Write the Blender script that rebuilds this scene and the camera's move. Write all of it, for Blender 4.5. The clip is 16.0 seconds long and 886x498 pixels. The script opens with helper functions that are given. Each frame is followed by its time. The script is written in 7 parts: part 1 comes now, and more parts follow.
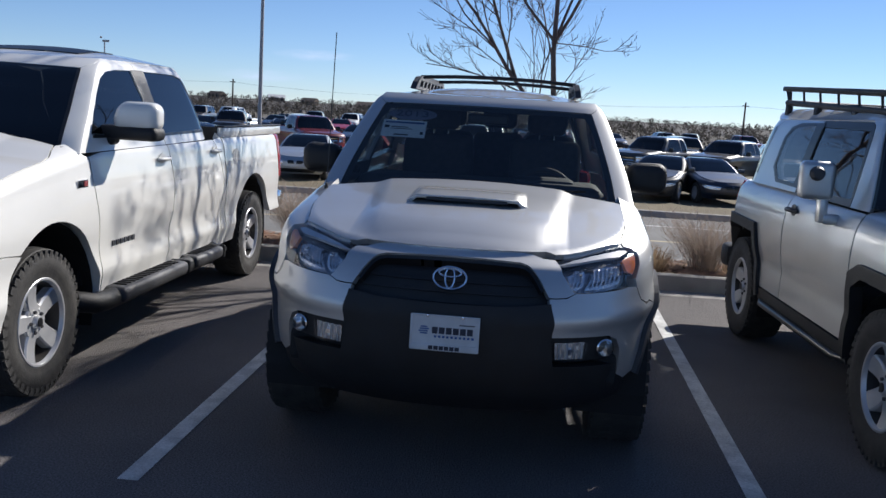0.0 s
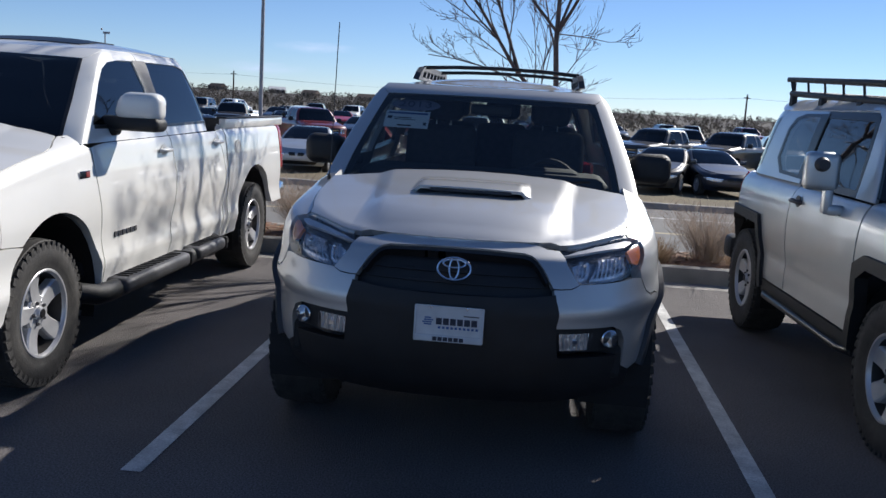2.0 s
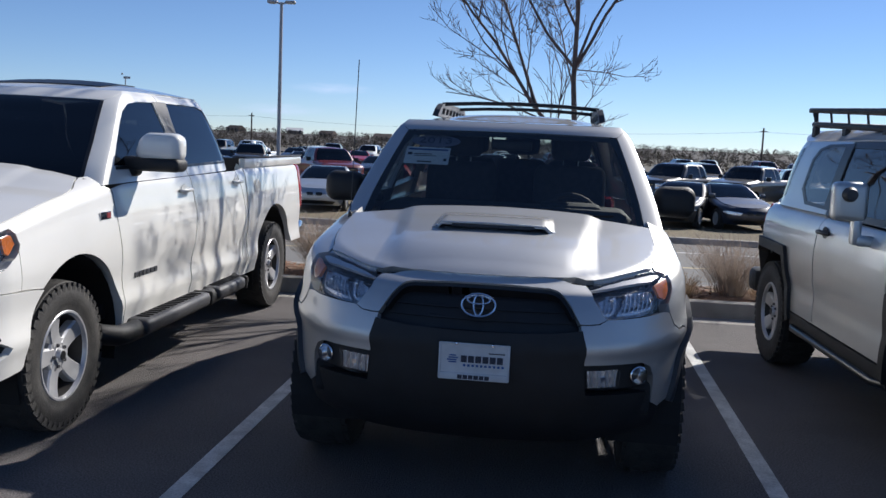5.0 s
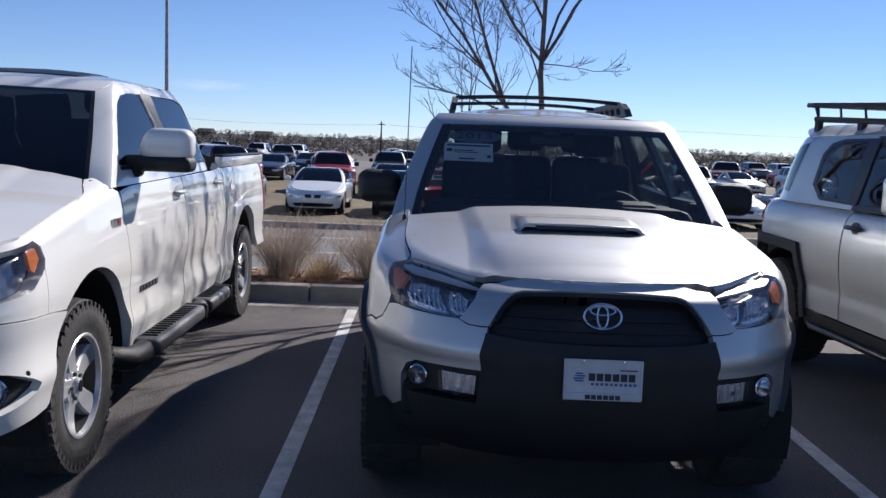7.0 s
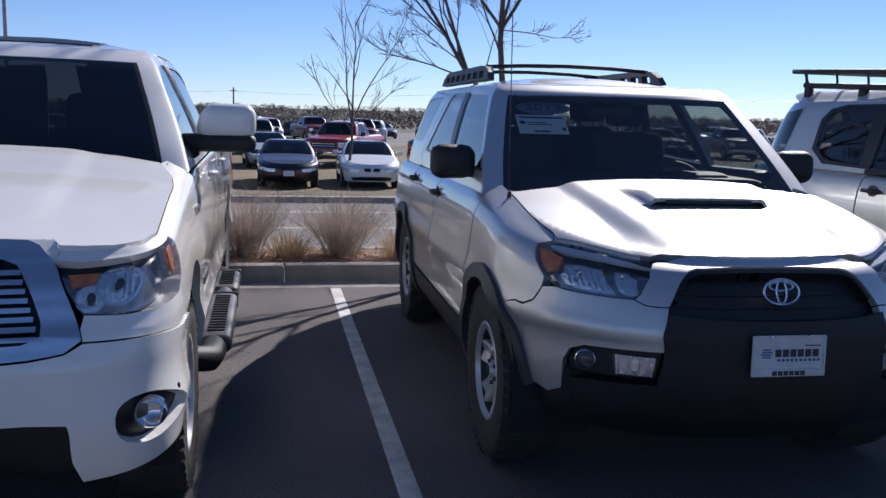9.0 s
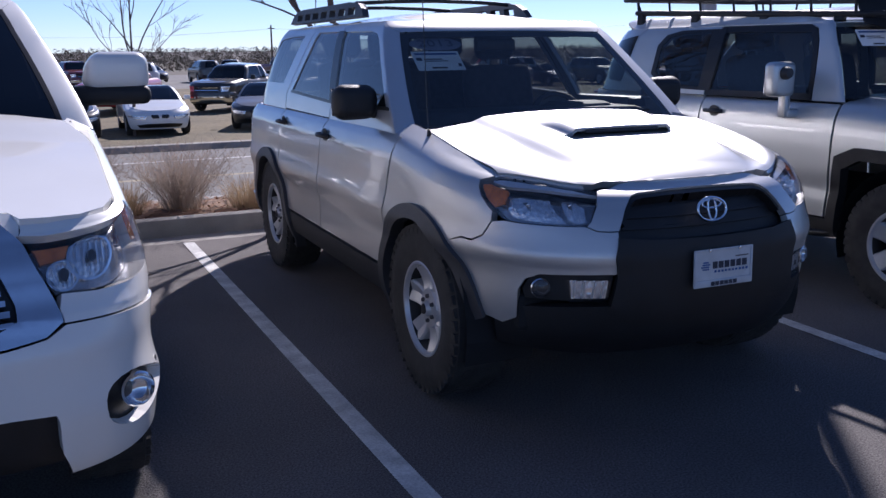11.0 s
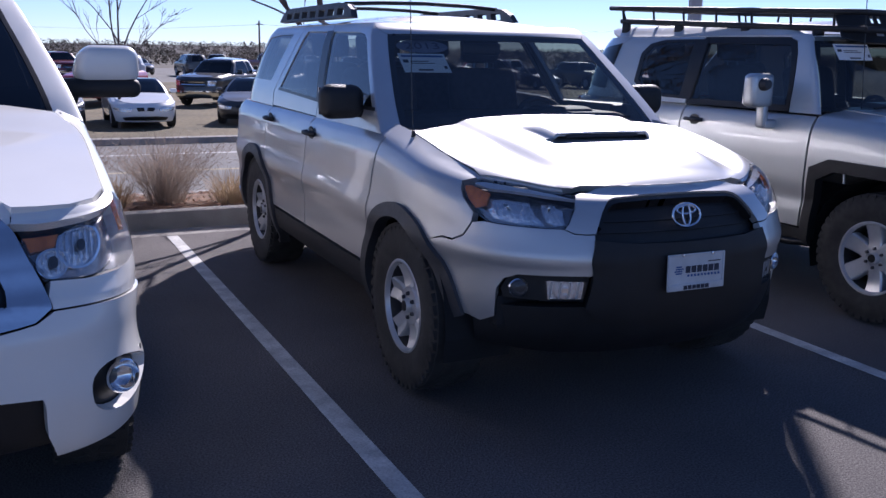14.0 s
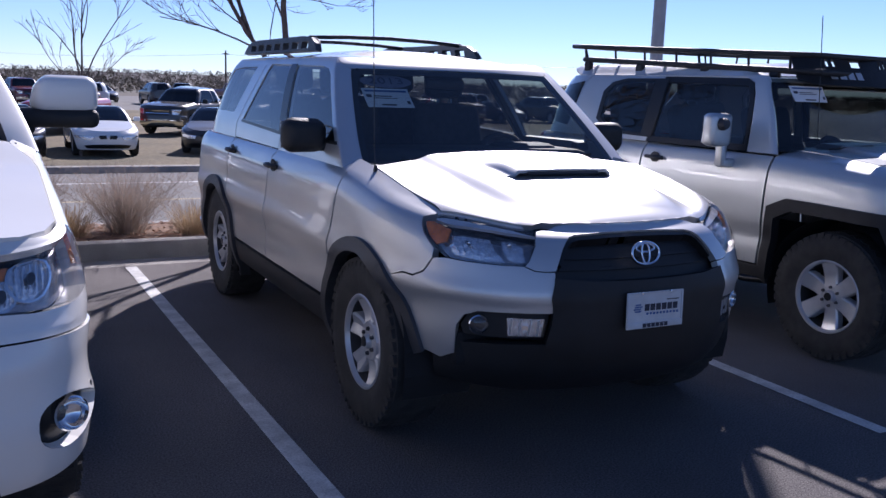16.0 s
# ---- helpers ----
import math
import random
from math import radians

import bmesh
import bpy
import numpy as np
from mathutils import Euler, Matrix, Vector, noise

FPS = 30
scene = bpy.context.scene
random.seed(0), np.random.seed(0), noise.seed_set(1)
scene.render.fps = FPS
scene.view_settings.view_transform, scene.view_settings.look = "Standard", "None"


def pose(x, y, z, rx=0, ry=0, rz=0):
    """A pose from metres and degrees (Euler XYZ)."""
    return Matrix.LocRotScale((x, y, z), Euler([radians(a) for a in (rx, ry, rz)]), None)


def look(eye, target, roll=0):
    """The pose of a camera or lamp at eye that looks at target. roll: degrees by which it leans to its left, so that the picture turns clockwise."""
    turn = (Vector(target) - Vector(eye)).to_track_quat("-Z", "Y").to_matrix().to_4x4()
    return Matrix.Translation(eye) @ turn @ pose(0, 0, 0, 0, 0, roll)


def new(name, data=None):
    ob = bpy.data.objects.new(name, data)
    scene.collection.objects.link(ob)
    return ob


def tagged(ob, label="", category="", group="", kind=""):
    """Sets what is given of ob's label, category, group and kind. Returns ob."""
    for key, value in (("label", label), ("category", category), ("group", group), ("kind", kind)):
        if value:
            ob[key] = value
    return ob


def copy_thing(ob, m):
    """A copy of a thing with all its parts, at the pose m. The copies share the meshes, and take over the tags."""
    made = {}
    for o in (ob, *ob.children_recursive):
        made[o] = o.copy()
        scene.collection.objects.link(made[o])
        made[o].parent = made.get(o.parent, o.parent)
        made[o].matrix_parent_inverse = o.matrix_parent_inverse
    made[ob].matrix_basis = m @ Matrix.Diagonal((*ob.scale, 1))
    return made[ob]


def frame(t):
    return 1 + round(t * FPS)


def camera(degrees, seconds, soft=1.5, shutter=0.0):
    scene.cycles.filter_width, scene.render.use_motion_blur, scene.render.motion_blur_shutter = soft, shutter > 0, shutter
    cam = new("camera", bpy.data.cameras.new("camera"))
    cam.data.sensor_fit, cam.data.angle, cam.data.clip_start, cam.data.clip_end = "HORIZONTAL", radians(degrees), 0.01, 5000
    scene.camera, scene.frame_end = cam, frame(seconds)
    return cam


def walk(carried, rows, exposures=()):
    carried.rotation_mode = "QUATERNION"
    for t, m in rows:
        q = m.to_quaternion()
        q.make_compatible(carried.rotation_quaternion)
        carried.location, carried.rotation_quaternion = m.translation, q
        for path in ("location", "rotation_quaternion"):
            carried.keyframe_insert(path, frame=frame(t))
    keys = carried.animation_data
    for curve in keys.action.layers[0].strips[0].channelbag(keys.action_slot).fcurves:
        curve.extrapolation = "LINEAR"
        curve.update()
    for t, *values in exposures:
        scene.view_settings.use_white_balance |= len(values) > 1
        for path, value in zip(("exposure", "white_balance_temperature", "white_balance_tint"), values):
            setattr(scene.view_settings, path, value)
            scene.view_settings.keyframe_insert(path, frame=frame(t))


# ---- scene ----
cam = camera(52.4, 16.0)
PATH = [
    (0, (0.259, -3.665, 1.614), (0.109, -1.694, 1.314), 3.4),
    (0.5, (0.255, -3.687, 1.618), (0.025, -1.724, 1.311), 2.4),
    (1, (0.24, -3.651, 1.611), (0.063, -1.681, 1.316), 3.3),
    (1.5, (0.245, -3.64, 1.603), (0.069, -1.672, 1.293), 2.4),
    (2, (0.245, -3.65, 1.604), (0.094, -1.681, 1.287), 3.4),
    (2.5, (0.254, -3.649, 1.599), (0.086, -1.675, 1.322), 3.4),
    (3, (0.264, -3.643, 1.607), (0.106, -1.667, 1.337), 3.4),
    (3.5, (0.275, -3.66, 1.607), (0.083, -1.686, 1.349), 2.9),
    (4, (0.285, -3.665, 1.603), (0.03, -1.698, 1.348), 2.8),
    (4.5, (0.279, -3.652, 1.598), (0.035, -1.682, 1.358), 2.7),
    (7, (-0.697, -3.225, 1.541), (-0.634, -1.24, 1.31), 2.3),
    (7.5, (-1.014, -3.171, 1.549), (-0.946, -1.187, 1.3), 2.9),
    (8, (-1.319, -3.092, 1.527), (-1.117, -1.122, 1.246), 3.5),
    (8.5, (-1.598, -2.967, 1.539), (-1.315, -1.005, 1.274), 0.7),
    (9, (-1.862, -2.902, 1.544), (-1.472, -0.963, 1.248), 1.5),
    (9.5, (-2.049, -2.814, 1.566), (-1.337, -0.972, 1.25), 1.8),
    (12, (-2.592, -2.683, 1.547), (-1.739, -0.932, 1.095), -0.3),
    (12.5, (-2.52, -2.745, 1.546), (-1.59, -1.016, 1.163), 2.8),
    (13, (-2.486, -2.789, 1.535), (-1.589, -1.05, 1.121), 2.4),
    (13.5, (-2.5, -2.791, 1.543), (-1.653, -1.03, 1.117), 1.8),
    (14, (-2.51, -2.773, 1.565), (-1.641, -1.023, 1.137), 1.0),
    (14.5, (-2.512, -2.77, 1.578), (-1.658, -1.014, 1.145), 0.6),
    (15, (-2.501, -2.773, 1.582), (-1.572, -1.045, 1.193), 0.6),
    (15.5, (-2.507, -2.786, 1.579), (-1.609, -1.035, 1.221), 1.7),
    (16, (-2.487, -2.766, 1.58), (-1.544, -1.039, 1.223), 2.0),
]
walk(cam, [(t, look(eye, target, roll)) for t, eye, target, roll in PATH],
     [(0.0, 0.32, 5600, 14), (4.5, 0.30, 5600, 14), (7.0, 0.36, 5550, 18), (9.5, 0.30, 5500, 22), (12.0, 0.47, 5350, 28), (16.0, 0.47, 5350, 28)])

# ---- light: winter sun from behind the vehicles, clear sky ----
SUN_WAY = Vector((0.507, 0.649, 0.566)).normalized()
world = bpy.data.worlds.new("sky")
scene.world = world
world.use_nodes = True
wn, wl = world.node_tree.nodes, world.node_tree.links
sky = wn.new("ShaderNodeTexSky")
sky.sky_type = "NISHITA"
sky.sun_disc = False
sky.sun_elevation = math.asin(SUN_WAY.z)
sky.sun_rotation = math.atan2(SUN_WAY.x, SUN_WAY.y)
sky.altitude = 1700
sky.air_density, sky.dust_density, sky.ozone_density = 0.85, 0.02, 3.0
wl.new(sky.outputs[0], wn["Background"].inputs[0])
wn["Background"].inputs[1].default_value = 0.073
sun = new("sun", bpy.data.lights.new("sun", "SUN"))
sun.data.energy, sun.data.angle, sun.data.color = 5.4, radians(0.53), (1.0, 0.89, 0.70)
sun.matrix_world = look(SUN_WAY * 60, (0, 0, 0))

# ---- materials ----
def material(name, colour, rough=0.5, metal=0.0, coat=0.0, noise_scale=0.0, noise_amt=0.0, colour2=None, bump=0.0, bump_scale=60.0,
             spec=0.5, fine=0.0, fine_scale=200.0, per_object=0.0):
    """A principled surface with colour variation at two scales and a fine bump."""
    m = bpy.data.materials.new(name)
    m.use_nodes = True
    n, l = m.node_tree.nodes, m.node_tree.links
    p = n["Principled BSDF"]
    p.inputs["Base Color"].default_value = (*colour, 1)
    p.inputs["Roughness"].default_value = rough
    p.inputs["Metallic"].default_value = metal
    p.inputs["Coat Weight"].default_value = coat
    p.inputs["Coat Roughness"].default_value = 0.03
    p.inputs["Specular IOR Level"].default_value = spec
    co = n.new("ShaderNodeTexCoord")
    out = None
    if noise_scale:
        tx = n.new("ShaderNodeTexNoise")
        tx.inputs["Scale"].default_value, tx.inputs["Detail"].default_value = noise_scale, 6
        l.new(co.outputs["Object"], tx.inputs["Vector"])
        mx = n.new("ShaderNodeMix")
        mx.data_type = "RGBA"
        c2 = colour2 or tuple(c * (1 - noise_amt) for c in colour)
        mx.inputs[6].default_value, mx.inputs[7].default_value = (*colour, 1), (*c2, 1)
        rp = n.new("ShaderNodeMapRange")
        rp.inputs[1].default_value, rp.inputs[2].default_value = 0.35, 0.65
        l.new(tx.outputs[0], rp.inputs[0])
        l.new(rp.outputs[0], mx.inputs[0])
        out = mx.outputs[2]
    if fine:
        t2 = n.new("ShaderNodeTexNoise")
        t2.inputs["Scale"].default_value, t2.inputs["Detail"].default_value = fine_scale, 3
        l.new(co.outputs["Object"], t2.inputs["Vector"])
        r2 = n.new("ShaderNodeMapRange")
        r2.inputs[1].default_value, r2.inputs[2].default_value = 0.3, 0.7
        r2.inputs[3].default_value, r2.inputs[4].default_value = 1 - fine, 1 + fine
        l.new(t2.outputs[0], r2.inputs[0])
        m2 = n.new("ShaderNodeMix")
        m2.data_type, m2.blend_type = "RGBA", "MULTIPLY"
        m2.inputs[0].default_value = 1
        m2.inputs[6].default_value = (*colour, 1)
        if out:
            l.new(out, m2.inputs[6])
        l.new(r2.outputs[0], m2.inputs[7])
        out = m2.outputs[2]
    if per_object:
        oi = n.new("ShaderNodeObjectInfo")
        r3 = n.new("ShaderNodeMapRange")
        r3.inputs[3].default_value, r3.inputs[4].default_value = 1 - per_object, 1 + per_object
        l.new(oi.outputs["Random"], r3.inputs[0])
        m3 = n.new("ShaderNodeMix")
        m3.data_type, m3.blend_type = "RGBA", "MULTIPLY"
        m3.inputs[0].default_value = 1
        m3.inputs[6].default_value = (*colour, 1)
        if out:
            l.new(out, m3.inputs[6])
        l.new(r3.outputs[0], m3.inputs[7])
        out = m3.outputs[2]
    if out:
        l.new(out, p.inputs["Base Color"])
    if bump:
        t3 = n.new("ShaderNodeTexNoise")
        t3.inputs["Scale"].default_value, t3.inputs["Detail"].default_value = bump_scale, 4
        l.new(co.outputs["Object"], t3.inputs["Vector"])
        b = n.new("ShaderNodeBump")
        b.inputs["Strength"].default_value, b.inputs["Distance"].default_value = bump, 0.01
        l.new(t3.outputs[0], b.inputs["Height"])
        l.new(b.outputs[0], p.inputs["Normal"])
    return m


def glass(name, tint, gloss=1.0):
    """A thin tinted pane: clear through, with a mirror gloss that follows Fresnel."""
    m = bpy.data.materials.new(name)
    m.use_nodes = True
    n, l = m.node_tree.nodes, m.node_tree.links
    n.remove(n["Principled BSDF"])
    tr, gl, mx = n.new("ShaderNodeBsdfTransparent"), n.new("ShaderNodeBsdfGlossy"), n.new("ShaderNodeMixShader")
    lw, po, fr = n.new("ShaderNodeLayerWeight"), n.new("ShaderNodeMath"), n.new("ShaderNodeMath")
    tr.inputs[0].default_value = (*tint, 1)
    gl.inputs["Roughness"].default_value = 0.02
    gl.inputs[0].default_value = (gloss, gloss, gloss, 1)
    po.operation, fr.operation = "POWER", "MULTIPLY_ADD"
    po.inputs[1].default_value = 5
    fr.inputs[1].default_value, fr.inputs[2].default_value = 0.92, 0.07
    l.new(lw.outputs["Facing"], po.inputs[0])
    l.new(po.outputs[0], fr.inputs[0])
    l.new(fr.outputs[0], mx.inputs[0])
    l.new(tr.outputs[0], mx.inputs[1])
    l.new(gl.outputs[0], mx.inputs[2])
    l.new(mx.outputs[0], n["Material Output"].inputs[0])
    return m


def thin(m, share):
    """Lets light through dry blades and twigs from behind."""
    n, l = m.node_tree.nodes, m.node_tree.links
    p = n["Principled BSDF"]
    tr, mx = n.new("ShaderNodeBsdfTranslucent"), n.new("ShaderNodeMixShader")
    tr.inputs[0].default_value = p.inputs["Base Color"].default_value
    if p.inputs["Base Color"].is_linked:
        l.new(p.inputs["Base Color"].links[0].from_socket, tr.inputs[0])
    mx.inputs[0].default_value = share
    l.new(p.outputs[0], mx.inputs[1])
    l.new(tr.outputs[0], mx.inputs[2])
    l.new(mx.outputs[0], n["Material Output"].inputs[0])
    return m


def car_paint(name, colour, flake=0.0, metal=0.0):
    m = material(name, colour, rough=0.46 if flake else 0.4, metal=metal, coat=1.0, noise_scale=2.2, noise_amt=0.06)
    return m


SILVER = car_paint("silver_paint", (0.60, 0.60, 0.59), 1, 0.78)
SILVER_GREY = car_paint("grey_silver_paint", (0.60, 0.62, 0.62), 1, 0.78)
WHITE = car_paint("white_paint", (0.80, 0.79, 0.75))
ROOF_WHITE = car_paint("white_roof_paint", (0.72, 0.73, 0.74))
BLACK_PLASTIC = material("black_plastic", (0.013, 0.013, 0.0145), 0.55, noise_scale=9, noise_amt=0.35, bump=0.25, bump_scale=400)
GREY_PLASTIC = material("grey_plastic", (0.05, 0.05, 0.055), 0.5, noise_scale=9, noise_amt=0.3, bump=0.2, bump_scale=400)
DARK = material("dark_underbody", (0.010, 0.010, 0.011), 0.8, noise_scale=6, noise_amt=0.5)
TRIM = material("black_trim", (0.012, 0.012, 0.013), 0.35, noise_scale=20, noise_amt=0.3)
CHROME = material("chrome", (0.80, 0.81, 0.83), 0.08, 1.0, noise_scale=14, noise_amt=0.08)
ALLOY = material("alloy", (0.62, 0.62, 0.63), 0.34, 0.45, coat=0.4, noise_scale=9, noise_amt=0.15)
ALLOY_DARK = material("alloy_dark", (0.13, 0.13, 0.14), 0.4, 0.8, noise_scale=9, noise_amt=0.3)
# Wheel barrel behind the spokes, much darker than the rim.
BARREL = material("dark_barrel_metal", (0.045, 0.042, 0.040), 0.55, 0.4, noise_scale=9, noise_amt=0.3)
RUBBER = material("rubber", (0.022, 0.021, 0.021), 0.75, noise_scale=12, noise_amt=0.4, colour2=(0.045, 0.042, 0.038), bump=0.3, bump_scale=150)
GLASS = glass("clear_glass", (0.58, 0.62, 0.61))
GLASS_DOOR = glass("door_glass", (0.36, 0.40, 0.39))
GLASS_MID = glass("green_tinted_glass", (0.24, 0.27, 0.27))
GLASS_DARK = glass("privacy_glass", (0.16, 0.17, 0.18))
GLASS_BLACK = glass("tinted_glass", (0.025, 0.028, 0.032))
LENS = glass("lamp_lens", (0.95, 0.95, 0.95), 0.9)
REFLECTOR = material("lamp_reflector", (0.82, 0.83, 0.85), 0.16, 0.85, noise_scale=40, noise_amt=0.15, bump=0.7, bump_scale=55)
LAMP_HOUSING = material("lamp_housing", (0.03, 0.03, 0.034), 0.35, noise_scale=25, noise_amt=0.4)
LAMP_BOWL = material("lamp_bowl", (0.34, 0.34, 0.36), 0.22, 0.75, noise_scale=25, noise_amt=0.4)
AMBER = material("amber_lens", (0.66, 0.19, 0.04), 0.2, coat=0.6, noise_scale=30, noise_amt=0.3)
RED_LENS = material("red_lens", (0.48, 0.02, 0.025), 0.18, coat=0.7, noise_scale=30, noise_amt=0.3)
SEAT = material("seat_cloth", (0.045, 0.045, 0.05), 0.9, noise_scale=25, noise_amt=0.3, bump=0.3, bump_scale=300)
CABIN = material("cabin_plastic", (0.035, 0.035, 0.038), 0.7, noise_scale=12, noise_amt=0.3)
PILLAR_LINING = material("pillar_lining", (0.17, 0.17, 0.17), 0.85, noise_scale=12, noise_amt=0.15)
HEADLINER = material("headliner", (0.30, 0.30, 0.29), 0.9, noise_scale=12, noise_amt=0.15)
PLATE = material("plate_enamel", (0.60, 0.61, 0.62), 0.45, noise_scale=14, noise_amt=0.12)
RAIL_INNER = material("rail_inner", (0.24, 0.24, 0.24), 0.5, noise_scale=9, noise_amt=0.2)
PAPER = material("paper", (0.78, 0.79, 0.80), 0.6, noise_scale=20, noise_amt=0.06)
INK = material("ink", (0.03, 0.035, 0.06), 0.6, noise_scale=60, noise_amt=0.3)
BLUE_INK = material("blue_ink", (0.03, 0.10, 0.30), 0.5, noise_scale=60, noise_amt=0.2)
DECAL = material("decal_film", (0.20, 0.20, 0.26), 0.35, noise_scale=20, noise_amt=0.2)
DECAL_INK = material("decal_numeral", (0.05, 0.05, 0.10), 0.4, noise_scale=20, noise_amt=0.2)
ASPHALT = material("asphalt", (0.134, 0.121, 0.119), 0.88, noise_scale=0.9, colour2=(0.092, 0.084, 0.083), bump=1.0, bump_scale=110, fine=0.55, fine_scale=110)
ROAD = material("road_asphalt", (0.17, 0.165, 0.155), 0.9, noise_scale=0.5, colour2=(0.13, 0.125, 0.12), bump=0.4, bump_scale=90, fine=0.2, fine_scale=90)
LINE = material("line_paint", (0.62, 0.62, 0.60), 0.75, noise_scale=7, colour2=(0.40, 0.40, 0.39), bump=0.4, bump_scale=120, fine=0.18, fine_scale=90)
YELLOW = material("yellow_paint", (0.42, 0.36, 0.22), 0.8, noise_scale=3, noise_amt=0.3, fine=0.2)
CONCRETE = material("concrete", (0.36, 0.34, 0.31), 0.9, noise_scale=3.0, colour2=(0.26, 0.245, 0.225), bump=0.35, bump_scale=90, fine=0.14, fine_scale=120, per_object=0.06)
SOIL = material("bark_mulch", (0.13, 0.075, 0.05), 0.95, noise_scale=9, colour2=(0.27, 0.17, 0.10), bump=0.9, bump_scale=40, fine=0.4, fine_scale=70)
CHIP = material("mulch_chip", (0.24, 0.11, 0.06), 0.95, noise_scale=5, colour2=(0.32, 0.20, 0.12), bump=0.5, bump_scale=80)
TAN_GRASS = thin(material("tan_grass", (0.44, 0.335, 0.21), 0.9, noise_scale=3.5, colour2=(0.33, 0.235, 0.14)), 0.4)
TWIG = thin(material("twig", (0.28, 0.225, 0.185), 0.85, noise_scale=3.5, colour2=(0.40, 0.335, 0.275)), 0.35)
FIELD = material("dry_turf", (0.17, 0.135, 0.075), 0.95, noise_scale=0.35, colour2=(0.105, 0.088, 0.05), bump=0.7, bump_scale=12, fine=0.35, fine_scale=8)
GROUND = material("far_ground", (0.10, 0.082, 0.06), 0.95, noise_scale=0.02, colour2=(0.09, 0.085, 0.065), fine=0.3, fine_scale=0.5)
BARK = material("bark", (0.105, 0.078, 0.066), 0.85, noise_scale=14, colour2=(0.17, 0.13, 0.11), bump=0.6, bump_scale=60)
POLE_PAINT = material("pole_paint", (0.42, 0.41, 0.42), 0.5, 0.2, noise_scale=5, noise_amt=0.15)
WOOD_POLE = material("pole_timber", (0.09, 0.065, 0.05), 0.9, noise_scale=8, noise_amt=0.4)

# ---- building tools ----
from mathutils.geometry import tessellate_polygon


def pw(t, pts):
    """A smooth curve through (t, value) pairs."""
    if t <= pts[0][0]:
        return pts[0][1]
    if t >= pts[-1][0]:
        return pts[-1][1]
    i = 0
    while pts[i + 1][0] < t:
        i += 1
    (t0, a), (t1, b) = pts[i], pts[i + 1]
    h = t1 - t0
    d = (b - a) / h
    m0 = d if i == 0 else 0.5 * (d + (a - pts[i - 1][1]) / (t0 - pts[i - 1][0]))
    m1 = d if i + 2 == len(pts) else 0.5 * (d + (pts[i + 2][1] - b) / (pts[i + 2][0] - t1))
    if i and (a - pts[i - 1][1]) * d <= 0:
        m0 = 0
    if i + 2 < len(pts) and (pts[i + 2][1] - b) * d <= 0:
        m1 = 0
    s = (t - t0) / h
    return a + s * (h * m0 + s * ((3 * (b - a) - h * (2 * m0 + m1)) + s * (h * (m0 + m1) - 2 * (b - a))))


def sm(t, a, b):
    t = min(1.0, max(0.0, (t - a) / (b - a)))
    return t * t * (3 - 2 * t)


def link(name, me, parent=None, label=""):
    ob = new(name, me)
    if parent:
        ob.parent = parent
    if label:
        ob["label"] = label
    return ob


def part(name, bm, mat, parent=None, label="", smooth=None):
    """Links a bmesh as one mesh object under a thing or a part; smooth: the angle below which edges are shaded round."""
    bmesh.ops.recalc_face_normals(bm, faces=bm.faces)
    if smooth is not None:
        for f in bm.faces:
            f.smooth = True
        for e in bm.edges:
            if len(e.link_faces) == 2 and e.calc_face_angle(0) > radians(smooth):
                e.smooth = False
    me = bpy.data.meshes.new(name)
    bm.to_mesh(me)
    bm.free()
    me.materials.append(mat)
    return link(name, me, parent, label)


def thing(name, at, label, category, group="", turn=0.0, kind=""):
    ob = new(name)
    ob.matrix_world = pose(*at, 0, 0, turn)
    return tagged(ob, label, category, group, kind)


def box(sx, sy, sz, at=(0, 0, 0), bevel=0.0, bm=None, rot=None, seg=2):
    bm2 = bmesh.new()
    bmesh.ops.create_cube(bm2, size=1)
    bmesh.ops.scale(bm2, vec=(sx, sy, sz), verts=bm2.verts)
    if bevel:
        bmesh.ops.bevel(bm2, geom=bm2.edges, offset=min(bevel, 0.49 * min(sx, sy, sz)), segments=seg, profile=0.5, affect="EDGES")
    m = Matrix.Translation(at)
    if rot:
        m = m @ Euler([radians(a) for a in rot]).to_matrix().to_4x4()
    bmesh.ops.transform(bm2, matrix=m, verts=bm2.verts)
    return merge(bm, bm2)


def merge(bm, bm2):
    if bm is None:
        return bm2
    me = bpy.data.meshes.new("join")
    bm2.to_mesh(me)
    bm2.free()
    bm.from_mesh(me)
    bpy.data.meshes.remove(me)
    return bm


def tube(pts, r, n=8, bm=None, closed=False, r2=None):
    """A round bar along points; r2: the radius at its far end."""
    bm = bm or bmesh.new()
    pts = [Vector(p) for p in pts]
    rings = []
    up = Vector((0.13, 0.31, 0.94))
    for i, p in enumerate(pts):
        a = pts[i - 1] if (i or closed) else p
        b = pts[(i + 1) % len(pts)] if (i + 1 < len(pts) or closed) else p
        d = (b - a).normalized()
        s = d.cross(up)
        if s.length < 0.1:
            s = d.cross(Vector((1, 0, 0)))
        s.normalize()
        w = d.cross(s)
        q = r if r2 is None else r + (r2 - r) * i / (len(pts) - 1)
        rings.append([bm.verts.new(p + q * (math.cos(k * 2 * math.pi / n) * s + math.sin(k * 2 * math.pi / n) * w)) for k in range(n)])
    m = len(rings)
    for i in range(m if closed else m - 1):
        A, B = rings[i], rings[(i + 1) % m]
        for k in range(n):
            bm.faces.new((A[k], A[(k + 1) % n], B[(k + 1) % n], B[k]))
    if not closed:
        bm.faces.new(rings[0])
        bm.faces.new(rings[-1])
    return bm


